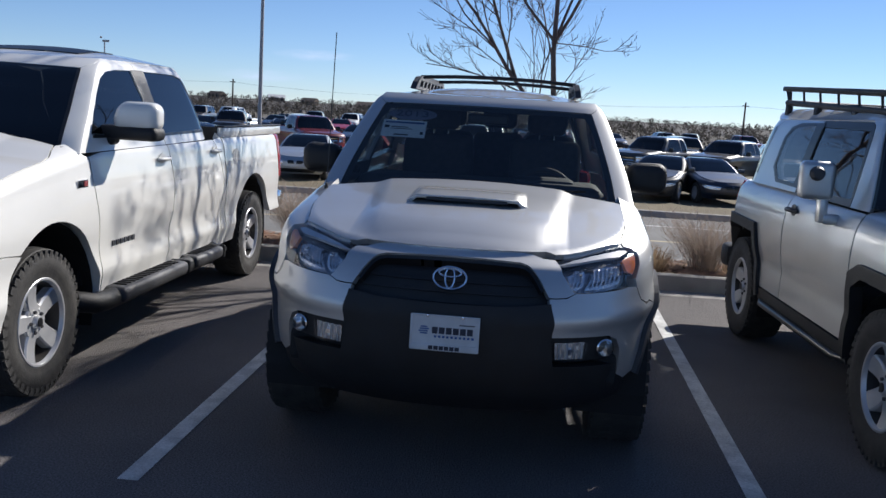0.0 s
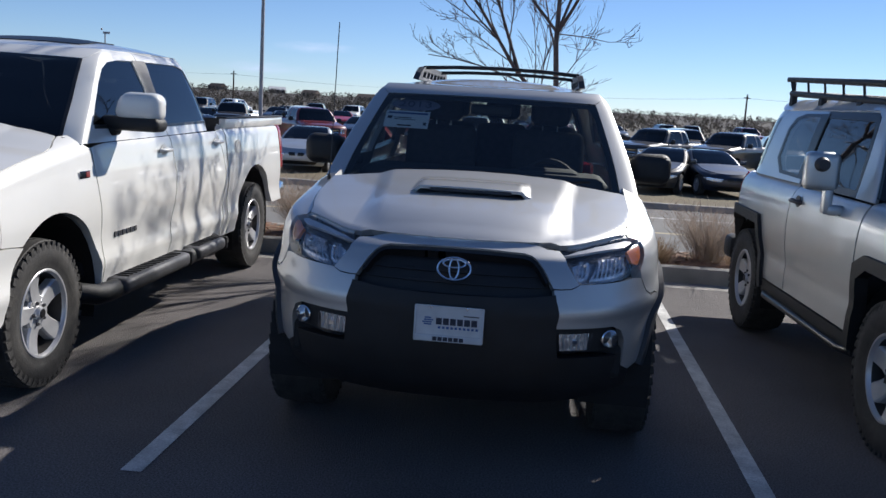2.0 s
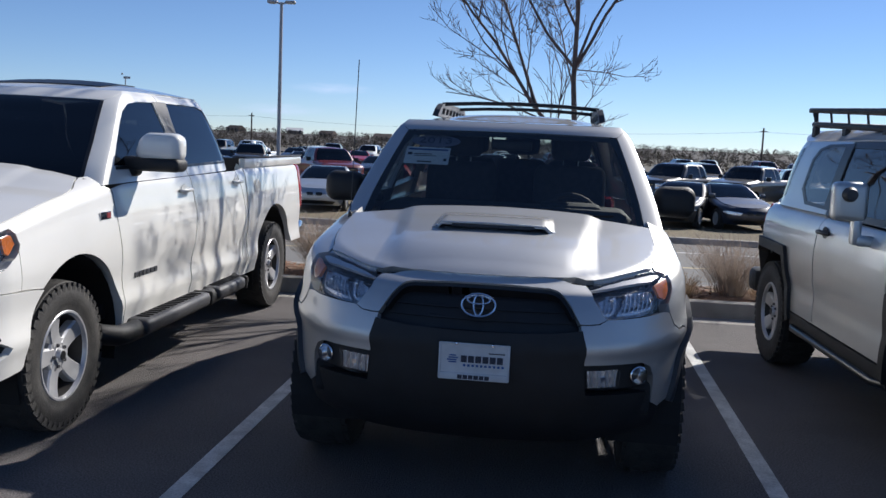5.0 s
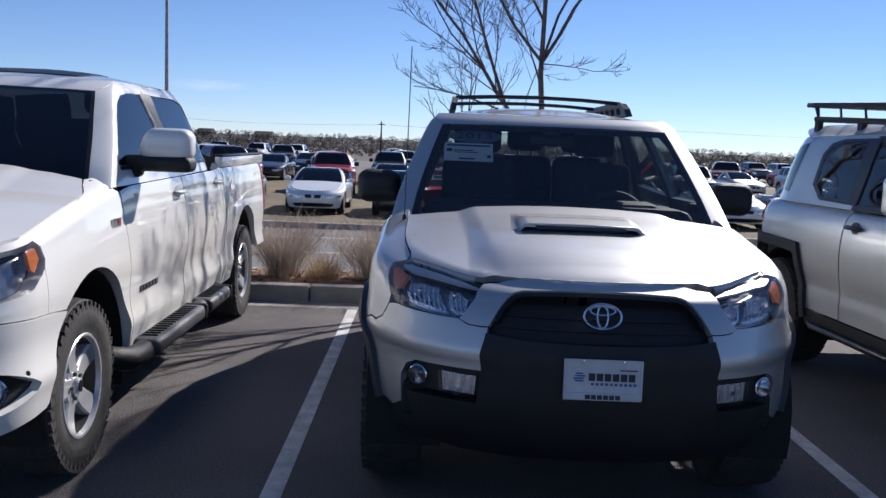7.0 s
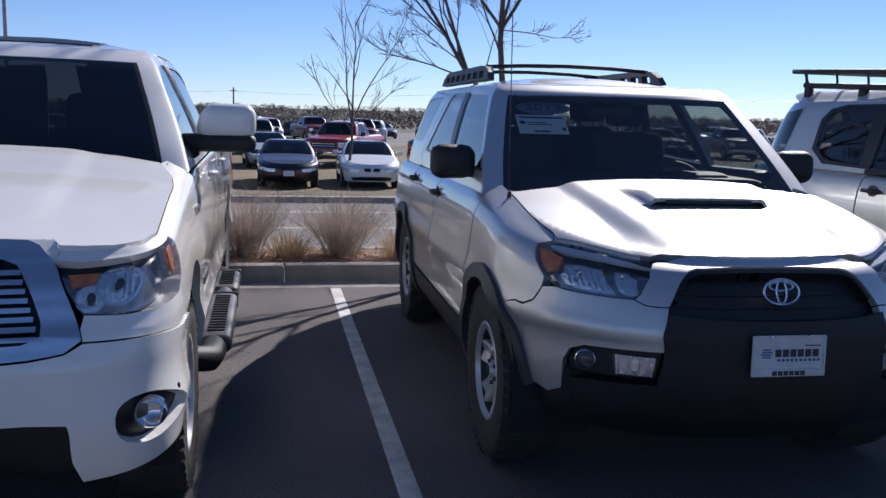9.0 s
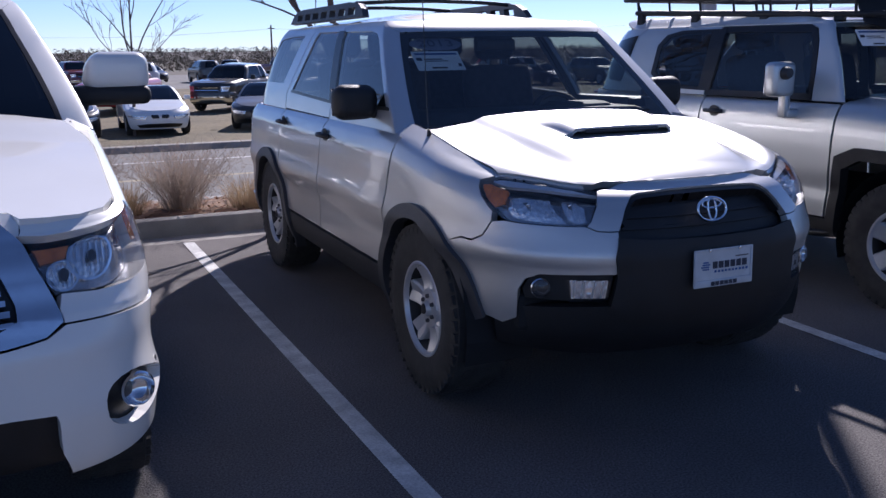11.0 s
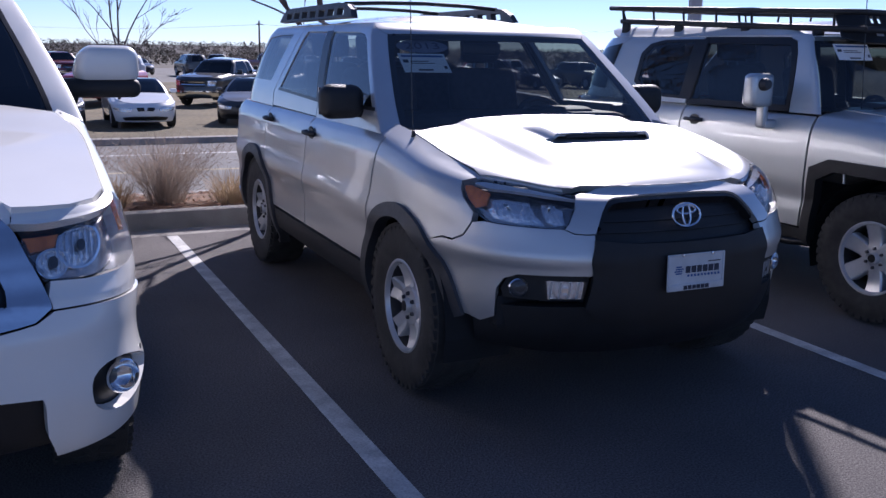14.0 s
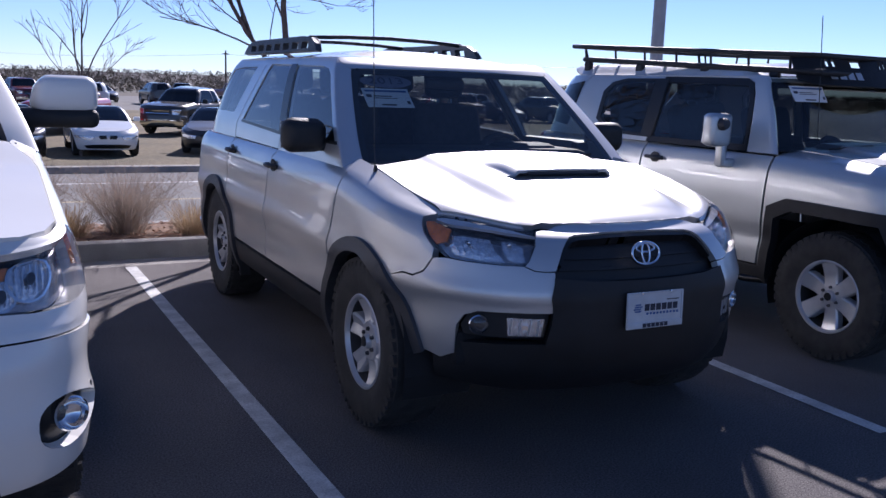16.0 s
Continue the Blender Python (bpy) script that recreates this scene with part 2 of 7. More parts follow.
def lathe(profile, n=48, bm=None):
    """Turns (radius, x) pairs about the x axis."""
    bm = bm or bmesh.new()
    rings = []
    for r, x in profile:
        if r < 1e-6:
            rings.append([bm.verts.new((x, 0, 0))])
        else:
            rings.append([bm.verts.new((x, r * math.cos(k * 2 * math.pi / n), r * math.sin(k * 2 * math.pi / n))) for k in range(n)])
    for A, B in zip(rings, rings[1:]):
        for k in range(n):
            j = (k + 1) % n
            if len(A) == 1:
                bm.faces.new((A[0], B[j], B[k]))
            elif len(B) == 1:
                bm.faces.new((A[k], A[j], B[0]))
            else:
                bm.faces.new((A[k], A[j], B[j], B[k]))
    return bm


def slab(outline, thick, f=None, bm=None):
    """A flat plate from a 2D outline, raised by thick; f maps (u, v, w) to space."""
    bm = bm or bmesh.new()
    f = f or (lambda u, v, w: (u, v, w))
    lo = [bm.verts.new(f(u, v, 0)) for u, v in outline]
    hi = [bm.verts.new(f(u, v, thick)) for u, v in outline]
    n = len(outline)
    for k in range(n):
        bm.faces.new((lo[k], lo[(k + 1) % n], hi[(k + 1) % n], hi[k]))
    bm.faces.new(lo)
    bm.faces.new(hi)
    return bm


class Shell:
    """A body surface that wraps from the nose round the corner along the side to the tail.
    u runs along it (0 the middle of the nose, 1 where the side begins), v up it."""

    def __init__(s, F, W, front, R, rear, a=2.6, b=1.9, drop=((0, 0), (1, 0)), ramp=(0.7, 1.2), bulge=None, lean=None):
        s.F, s.W, s.front, s.R, s.rear, s.a, s.b, s.drop, s.ramp, s.bulge = F, W, front, R, rear, a, b, drop, ramp, bulge
        s.S, s.lean = rear - front, lean

    def start(s, v):
        """Where the corner ends and the side begins."""
        return s.front if s.lean is None else pw(v, s.F) + s.lean

    def __call__(s, u, v):
        sign, u = (-1, -u) if u < 0 else (1, u)
        w = pw(v, s.W)
        if u <= 1:
            f = pw(v, s.F)
            th = u * math.pi / 2
            x, y = w * math.sin(th) ** (2 / s.a), f + (s.start(v) - f) * (1 - max(0.0, math.cos(th)) ** (2 / s.b))
        elif u <= 1 + s.S:
            c = s.start(v)
            x, y = w, c + (u - 1) / s.S * (s.rear - c)
        else:
            r = pw(v, s.R)
            th = min(1.0, u - 1 - s.S) * math.pi / 2
            x, y = w * max(0.0, math.cos(th)) ** (2 / s.a), s.rear + (r - s.rear) * math.sin(th) ** (2 / s.b)
        if s.bulge:
            x += s.bulge(y, v) * min(1.0, x / 0.3)
        t = min(1.0, max(0.0, (v - s.ramp[0]) / (s.ramp[1] - s.ramp[0])))
        return Vector((sign * x, y, v + pw(y, s.drop) * t))

    def x(s, x, v):
        return (math.copysign(math.asin(min(1.0, abs(x) / pw(v, s.W)) ** (s.a / 2)) * 2 / math.pi, x), v)

    def y(s, y, v):
        e = s.start(v)
        if y < e:
            f = pw(v, s.F)
            c = 1 - max(0.0, (y - f) / (e - f))
            return (math.acos(c ** (s.b / 2)) * 2 / math.pi, v)
        if y <= s.rear:
            return (1 + (y - e) / (s.rear - e) * s.S, v)
        return (1 + s.S + math.asin(min(1.0, (y - s.rear) / (pw(v, s.R) - s.rear)) ** (s.b / 2)) * 2 / math.pi, v)

    def level(s, pick, z):
        """The same with a true height in place of v; pick: 'x' or 'y' with its value."""
        v = z
        for _ in range(8):
            v += z - s(*(s.x if pick[0] == "x" else s.y)(pick[1], v)).z
        return (s.x if pick[0] == "x" else s.y)(pick[1], v)

    def X(s, x, z):
        return s.level(("x", x), z)

    def Y(s, y, z):
        return s.level(("y", y), z)


def panel(name, loops, f, mat, parent, du=0.06, dv=0.06, depth=0.014, lift=0.0, label="", mirror=False, centre=(0, 2.4, 0.6)):
    """A sheet cut to 2D outlines (the first the rim, the rest holes), laid on the surface f, with returned edges."""
    flat = [p for lp in loops for p in lp]
    tris = tessellate_polygon([[Vector((u, v, 0)) for u, v in lp] for lp in loops])
    bm = bmesh.new()
    vs = [bm.verts.new((u, v, 0)) for u, v in flat]
    for t in tris:
        try:
            bm.faces.new([vs[i] for i in t])
        except ValueError:
            pass
    for k, step in ((0, du), (1, dv)):
        lo, hi = min(p[k] for p in flat), max(p[k] for p in flat)
        n = max(1, int((hi - lo) / step + 0.5))
        for i in range(1, n):
            co, no = [0, 0, 0], [0, 0, 0]
            co[k], no[k] = lo + (hi - lo) * i / n + 1e-5, 1
            bmesh.ops.bisect_plane(bm, geom=list(bm.verts) + list(bm.edges) + list(bm.faces), plane_co=co, plane_no=no, dist=1e-7)
    bm.verts.index_update()
    C = Vector(centre)
    pos, nor = [], []
    e = 2e-3
    for v in bm.verts:
        u, w = v.co.x, v.co.y
        p = f(u, w)
        n = (f(u + e, w) - f(u - e, w)).cross(f(u, w + e) - f(u, w - e))
        n = n.normalized() if n.length > 1e-12 else (p - C).normalized()
        if n.dot(p - C) < 0:
            n = -n
        pos.append(p + n * lift)
        nor.append(n)
    faces, loopn = [], []
    for fc in bm.faces:
        ids = [v.index for v in fc.verts]
        a, b, c = pos[ids[0]], pos[ids[1]], pos[ids[2]]
        if (b - a).cross(c - a).dot(nor[ids[0]]) < 0:
            ids.reverse()
        faces.append(ids)
        loopn += [nor[i] for i in ids]
    verts = list(pos)
    back = {}
    for ed in bm.edges:
        if len(ed.link_faces) == 1:
            i, j = ed.verts[0].index, ed.verts[1].index
            for k in (i, j):
                if k not in back:
                    back[k] = len(verts)
                    verts += [pos[k], pos[k] - nor[k] * depth]
            q = [back[i], back[j], back[j] + 1, back[i] + 1]
            n = (verts[q[1]] - verts[q[0]]).cross(verts[q[2]] - verts[q[0]])
            m = ed.link_faces[0].calc_center_median()
            out = pos[i] - f(m.x, m.y)
            if n.dot(out) < 0:
                q.reverse()
                n = -n
            n = n.normalized() if n.length > 0 else nor[i]
            faces.append(q)
            loopn += [n] * 4
    bm.free()
    made = []
    for side in ((1, -1) if mirror else (1,)):
        fs, ln = faces, loopn
        if side < 0:
            fs, ln, o = [], [], 0
            for ids in faces:
                k = len(ids)
                fs.append(ids[::-1])
                ln += [Vector((-n.x, n.y, n.z)) for n in loopn[o:o + k][::-1]]
                o += k
        me = bpy.data.meshes.new(name)
        me.from_pydata([(side * p.x, p.y, p.z) for p in verts], [], fs)
        me.materials.append(mat)
        me.shade_smooth()
        me.normals_split_custom_set(ln)
        made.append(link(name, me, parent, label))
    return made


def arc(S, yc, zc, r, a0, a1, n=18, use_z=True):
    """Points of a wheel arch on a shell, from a0 to a1 degrees (0 towards the tail, 90 up)."""
    out = []
    for i in range(n + 1):
        a = radians(a0 + (a1 - a0) * i / n)
        out.append(S.Y(yc + r * math.cos(a), zc + r * math.sin(a)))
    return out


def along(S, pts, n=8):
    """Points on a shell between (pick, value, z) corners, in n steps each."""
    return [S.Y(v, z) if k == "y" else S.X(v, z) for k, v, z in pts]


def wheel(parent, at, r, width, rim_r, style, side, group=""):
    """A road wheel with its face towards side (+1 or -1 along x)."""
    w = link("wheel", None, parent)
    w.matrix_local = pose(*at) @ (Matrix.Identity(4) if side > 0 else Matrix.Rotation(math.pi, 4, "Z"))
    h = width / 2
    bm = lathe([(rim_r - 0.01, -h * 0.8), (rim_r + 0.03, -h * 0.98), (r - 0.10, -h * 1.05), (r - 0.04, -h), (r - 0.012, -h * 0.86), (r - 0.006, 0),
                (r - 0.012, h * 0.86), (r - 0.04, h), (r - 0.10, h * 1.05), (rim_r + 0.03, h * 0.98), (rim_r + 0.022, h * 0.96), (rim_r - 0.002, h * 0.93), (rim_r - 0.01, h * 0.8)], 56)
    part("tyre", bm, RUBBER, w, smooth=35)
    bm = bmesh.new()
    nb = 44
    for k in range(nb):
        a = 2 * math.pi * (k + 0.5) / nb
        for x, ln, tw in ((h * 0.82, 0.046, 8), (-h * 0.82, 0.046, -8), (h * 0.30, 0.05, -25), (-h * 0.30, 0.05, 25)):
            b2 = box(width * 0.2, 0.040, 0.016, (0, 0, r - 0.013), 0, rot=(0, 0, tw))
            bmesh.ops.translate(b2, vec=(x, 0, -0.013 if abs(x) > h * 0.5 else -0.001), verts=b2.verts)
            bmesh.ops.rotate(b2, cent=(0, 0, 0), matrix=Matrix.Rotation(a + (0.07 if abs(x) < h * 0.5 else 0), 3, "X"), verts=b2.verts)
            bm = merge(bm, b2)
        b2 = box(0.008, 0.030, 0.03, (h * 0.985, 0, r - 0.045))
        bmesh.ops.rotate(b2, cent=(0, 0, 0), matrix=Matrix.Rotation(a, 3, "X"), verts=b2.verts)
        bm = merge(bm, b2)
    tagged(part("tread", bm, RUBBER, w, smooth=35), kind="stuff")
    fx = h * 0.80
    part("rim", lathe([(rim_r, h * 0.93), (rim_r - 0.004, h * 0.96), (rim_r - 0.014, h * 0.95), (rim_r - 0.022, fx * 0.98)], 48), ALLOY, w, smooth=35)
    part("barrel", lathe([(rim_r - 0.020, fx * 0.98), (rim_r - 0.03, h * 0.4), (rim_r - 0.035, -h * 0.5), (rim_r - 0.01, -h * 0.8)], 40), BARREL, w, smooth=35)
    part("brake_disc", lathe([(0.07, h * 0.05), (rim_r * 0.72, h * 0.05), (rim_r * 0.72, h * -0.1), (0.07, -h * 0.1)], 32), ALLOY_DARK, w, smooth=30)
    part("backing", lathe([(0.0, -h * 0.15), (rim_r - 0.03, -h * 0.15), (rim_r - 0.03, -h * 0.2), (0, -h * 0.2)], 24), DARK, w)
    n = style["n"]
    r0, r1 = 0.055, rim_r - 0.012
    for k in range(n):
        a = 2 * math.pi * k / n + style.get("turn", 0)
        t0, t1 = style["w0"] / 2, style["w1"] / 2
        pts = []
        bm = bmesh.new()
        secs = []
        for i in range(6):
            q = i / 5
            rr = r0 + (r1 - r0) * q
            hw = t0 + (t1 - t0) * q ** style.get("pow", 1.0)
            x1 = fx * (0.82 + 0.18 * q ** 2) - style.get("dish", 0.02) * math.sin(q * math.pi) + 0.004
            x0 = x1 - 0.045
            b = min(0.009, hw * 0.4)
            secs.append([bm.verts.new(c) for c in ((x0, -hw - 0.006, rr), (x1 - b, -hw, rr), (x1, -hw + b, rr), (x1 - style.get("groove", 0), 0, rr), (x1, hw - b, rr), (x1 - b, hw, rr), (x0, hw + 0.006, rr))])
        for A, B in zip(secs, secs[1:]):
            for j in range(6):
                bm.faces.new((A[j], A[j + 1], B[j + 1], B[j]))
        bm.faces.new(secs[0])
        bm.faces.new(secs[-1])
        bmesh.ops.rotate(bm, cent=(0, 0, 0), matrix=Matrix.Rotation(a, 3, "X"), verts=bm.verts)
        part("spoke", bm, ALLOY, w, smooth=30)
    part("hub", lathe([(0.0, fx * 0.86 + 0.022), (0.030, fx * 0.86 + 0.020), (0.036, fx * 0.86 + 0.010), (0.038, fx * 0.84), (style.get('hub', 0.078), fx * 0.82), (style.get('hub', 0.078) + 0.008, fx * 0.7), (style.get('hub', 0.078) + 0.008, fx * 0.4)], 24), ALLOY, w, smooth=30)
    part("centre_cap", lathe([(0, fx * 0.86 + 0.026), (0.024, fx * 0.86 + 0.024), (0.027, fx * 0.86 + 0.016)], 20), CHROME if style.get("cap") else TRIM, w, smooth=30)
    for k in range(6 if n != 5 else 5):
        a = 2 * math.pi * (k + 0.5) / (6 if n != 5 else 5)
        bm = lathe([(0.0, fx * 0.82 + 0.016), (0.009, fx * 0.82 + 0.014), (0.011, fx * 0.82), (0.011, fx * 0.7)], 8)
        bmesh.ops.translate(bm, vec=(0, 0.058 * math.cos(a), 0.058 * math.sin(a)), verts=bm.verts)
        part("lug_nut", bm, ALLOY_DARK, w)
    return w


def simple_wheel(parent, at, r, width, rim_r, side, n=10, mat=None):
    w = link("wheel", None, parent)
    w.matrix_local = pose(*at) @ (Matrix.Identity(4) if side > 0 else Matrix.Rotation(math.pi, 4, "Z"))
    h = width / 2
    part("tyre", lathe([(rim_r, -h * 0.8), (r - 0.05, -h), (r - 0.01, -h * 0.8), (r, 0), (r - 0.01, h * 0.8), (r - 0.05, h), (rim_r + 0.01, h * 0.95), (rim_r, h * 0.7)], 32), RUBBER, w, smooth=40)
    bm = lathe([(rim_r, h * 0.93), (rim_r - 0.015, h * 0.93), (rim_r - 0.02, h * 0.3), (0, h * 0.25)], 28)
    for k in range(n):
        a = 2 * math.pi * k / n
        b2 = box(0.03, 0.026, rim_r - 0.02, (h * 0.72, 0, rim_r / 2), 0.006)
        bmesh.ops.rotate(b2, cent=(0, 0, 0), matrix=Matrix.Rotation(a, 3, "X"), verts=b2.verts)
        merge(bm, b2)
    merge(bm, lathe([(0, h * 0.85), (0.05, h * 0.82), (0.055, h * 0.5)], 16))
    part("rim", bm, mat or ALLOY, w, smooth=35)
    return w


def seat(parent, x, y, z, w=0.52):
    """A car seat of cushion, back and headrest, facing -y."""
    s = link("seat", None, parent)
    s.matrix_local = pose(x, y, z)
    part("cushion", box(w, 0.5, 0.16, (0, 0, 0), 0.06), SEAT, s, smooth=40)
    part("backrest", box(w * 0.94, 0.15, 0.62, (0, 0.28, 0.36), 0.065, rot=(-14, 0, 0), seg=3), SEAT, s, smooth=40)
    part("headrest", box(0.27, 0.11, 0.19, (0, 0.38, 0.79), 0.05, rot=(-10, 0, 0), seg=3), SEAT, s, smooth=40)
    part("headrest_post", tube([(0.05, 0.35, 0.6), (0.05, 0.38, 0.75)], 0.007, 6, tube([(-0.05, 0.35, 0.6), (-0.05, 0.38, 0.75)], 0.007, 6)), CHROME, s)
    return s


def steering_wheel(parent, x, y, z):
    s = link("steering_wheel", None, parent)
    s.matrix_local = pose(x, y, z, 68, 0, 0)
    part("wheel_ring", tube([(0.185 * math.cos(a), 0.185 * math.sin(a), 0) for a in [k * math.pi / 16 for k in range(32)]], 0.016, 8, closed=True), CABIN, s, smooth=60)
    part("wheel_hub", box(0.14, 0.11, 0.05, (0, 0, 0), 0.02), CABIN, s, smooth=40)
    part("wheel_spoke", box(0.34, 0.03, 0.02, (0, 0, 0), 0.008), GREY_PLASTIC, s)
    return s

# ---- the silver sport utility vehicle in the middle bay ----
def emblem(parent, at, s=1.0, tilt=0.0):
    """Three crossing chrome ovals."""
    e = link("emblem", None, parent, "chrome oval emblem")
    e.matrix_local = pose(*at, 90 + tilt, 0, 0)

    def oval(a, b, oy, r):
        n = 28
        return tube([(a * math.cos(k * 2 * math.pi / n), oy + b * math.sin(k * 2 * math.pi / n), 0) for k in range(n)], r, 6, closed=True)
    part("outer_oval", oval(0.070 * s, 0.047 * s, 0, 0.0065 * s), CHROME, e, smooth=60)
    part("upright_oval", oval(0.020 * s, 0.043 * s, 0.001, 0.0055 * s), CHROME, e, smooth=60)
    part("cross_oval", oval(0.047 * s, 0.017 * s, 0.022 * s, 0.0055 * s), CHROME, e, smooth=60)
    return e


def dealer_plate(parent, at, tilt=0.0):
    p = link("plate", None, parent, "white dealer plate with blue bars")
    p.matrix_local = pose(*at, 90 + tilt, 0, 0) @ Matrix.Scale(0.925, 4)
    part("plate_sheet", box(0.300, 0.150, 0.004, (0, 0, 0.004), 0.002), PLATE, p)
    bm = box(0.312, 0.010, 0.010, (0, 0.076, 0.007), 0.003)
    box(0.312, 0.030, 0.010, (0, -0.068, 0.007), 0.003, bm)
    box(0.010, 0.160, 0.010, (-0.152, 0, 0.007), 0.003, bm)
    box(0.010, 0.160, 0.010, (0.152, 0, 0.007), 0.003, bm)
    part("plate_frame", bm, PLATE, p, smooth=30)
    for k in range(6):
        part("name_bar", box(0.026, 0.030, 0.001, (-0.045 + 0.0318 * k, 0.010, 0.0075)), INK, p)
    for k in range(10):
        part("small_bar", box(0.011, 0.010, 0.001, (-0.042 + 0.0188 * k, -0.018, 0.0075)), BLUE_INK, p)
    part("thin_bar", box(0.07, 0.005, 0.001, (0.10, 0.040, 0.0075)), GREY_PLASTIC, p)
    for k in range(6):
        part("frame_bar", box(0.020, 0.018, 0.001, (-0.06 + 0.024 * k, -0.069, 0.0135)), INK, p)
    for k, (w, o) in enumerate(((0.030, 0.0), (0.042, 0.003), (0.042, -0.003), (0.034, 0.0))):
        part("stripe_mark", box(w, 0.006, 0.001, (-0.095 + o, 0.024 - 0.010 * k, 0.0075)), BLUE_INK, p)
    for x in (-0.08, 0.08):
        part("bolt", lathe([(0, 0.006), (0.006, 0.005), (0.007, 0)], 8), CHROME, p).matrix_local = pose(x, 0.076, 0.012, 0, -90, 0)
    return p


def price_sheet(parent, G, x0, x1, z0, z1, lift=-0.012):
    """A paper sheet stuck inside the windscreen, with bars for its print."""
    def at(a, b):
        return G.X(x0 + (x1 - x0) * a, z0 + (z1 - z0) * b)
    s = panel("price_sheet", [[at(0, 0), at(1, 0), at(1, 1), at(0, 1)]], G, PAPER, parent, depth=0.001, lift=lift, label="white printed sheet on the windscreen")[0]
    for a0, a1, b0, b1, m in ((0.05, 0.95, 0.80, 0.90, BLUE_INK), (0.05, 0.16, 0.50, 0.66, INK), (0.2, 0.6, 0.55, 0.60, GREY_PLASTIC), (0.2, 0.7, 0.45, 0.49, GREY_PLASTIC), (0.3, 0.62, 0.08, 0.16, GREY_PLASTIC), (0.88, 0.95, 0.18, 0.34, INK)):
        panel("print_bar", [[at(a0, b0), at(a1, b0), at(a1, b1), at(a0, b1)]], G, m, s, depth=0.0005, lift=lift + 0.002)
    return s


def text_part(name, text, size, mat, parent, m, spread=1.0):
    """Raised characters in the built-in font as one mesh."""
    cu = bpy.data.curves.new(name, "FONT")
    cu.body, cu.size, cu.extrude, cu.align_x, cu.align_y, cu.resolution_u, cu.space_character = text, size, 0.0006, "CENTER", "CENTER", 2, spread
    ob = bpy.data.objects.new(name, cu)
    scene.collection.objects.link(ob)
    me = bpy.data.meshes.new_from_object(ob.evaluated_get(bpy.context.evaluated_depsgraph_get()))
    bpy.data.objects.remove(ob)
    me.materials.clear()
    me.materials.append(mat)
    o = link(name, me, parent)
    o.matrix_local = m
    return o


def arch_liner(parent, y, z, r, x_in, x_out):
    for s in (1, -1):
        bm = bmesh.new()
        A, B = [], []
        for i in range(17):
            a = radians(-18 + 216 * i / 16)
            A.append(bm.verts.new((s * x_in, y + r * math.cos(a), z + r * math.sin(a))))
            B.append(bm.verts.new((s * x_out, y + r * math.cos(a), z + r * math.sin(a))))
        for i in range(16):
            bm.faces.new((A[i], A[i + 1], B[i + 1], B[i]))
        bm.faces.new(A)
        part("arch_liner", bm, DARK, parent)


def mirror_head(parent, at, w, h, d, cap_mat, side, lower=0.0, label=""):
    """A door mirror: a rounded housing with a glass and an arm; lower: the part of its height that is black."""
    m = link("door_mirror", None, parent, label)
    m.matrix_local = pose(*at, 0, 0, 0)
    bm = box(w, d, h, (0, 0, 0), min(w, h, d) * 0.47, seg=6)
    for v in bm.verts:
        if v.co.x * side < 0:
            v.co.z *= 1 - 0.12 * abs(v.co.x) / w
        v.co.y += 0.05 * abs(v.co.x / w) * d
    part("housing", bm, cap_mat, m, smooth=50)
    if lower:
        part("lower_housing", box(w * 1.02, d * 1.03, h * lower, (0, 0, -h / 2 + h * lower / 2 - 0.004), min(h * lower, d) * 0.3, seg=3), BLACK_PLASTIC, m, smooth=50)
    part("mirror_glass", box(w * 0.86, 0.006, h * 0.8, (0, d / 2 + 0.002, 0), 0.002), CHROME, m)
    part("arm", box(0.16, d * 0.55, 0.055, (-side * (w / 2 + 0.03), 0.0, -h / 2 + 0.035), 0.02), BLACK_PLASTIC, m, smooth=40)
    return m


def handle(parent, S, y, z, mat, side, cup=True):
    """A pull handle over a hollow in the door."""
    p = S(*S.Y(y, z))
    hd = link("door_handle", None, parent)
    hd.matrix_local = pose(side * p.x, p.y, p.z)
    if cup:
        part("handle_cup", slab([(0.052 * math.cos(a), 0.04 * math.sin(a)) for a in [k * math.pi / 9 for k in range(18)]], 0.004, lambda u, v, w: (side * (w + 0.001), u, v)), mat, hd)
    bm = tube([(side * 0.006, -0.085, 0), (side * 0.030, -0.07, 0.001), (side * 0.036, 0, 0.002), (side * 0.030, 0.07, 0.001), (side * 0.006, 0.085, 0)], 0.014, 10)
    part("grip", bm, mat, hd, smooth=60)


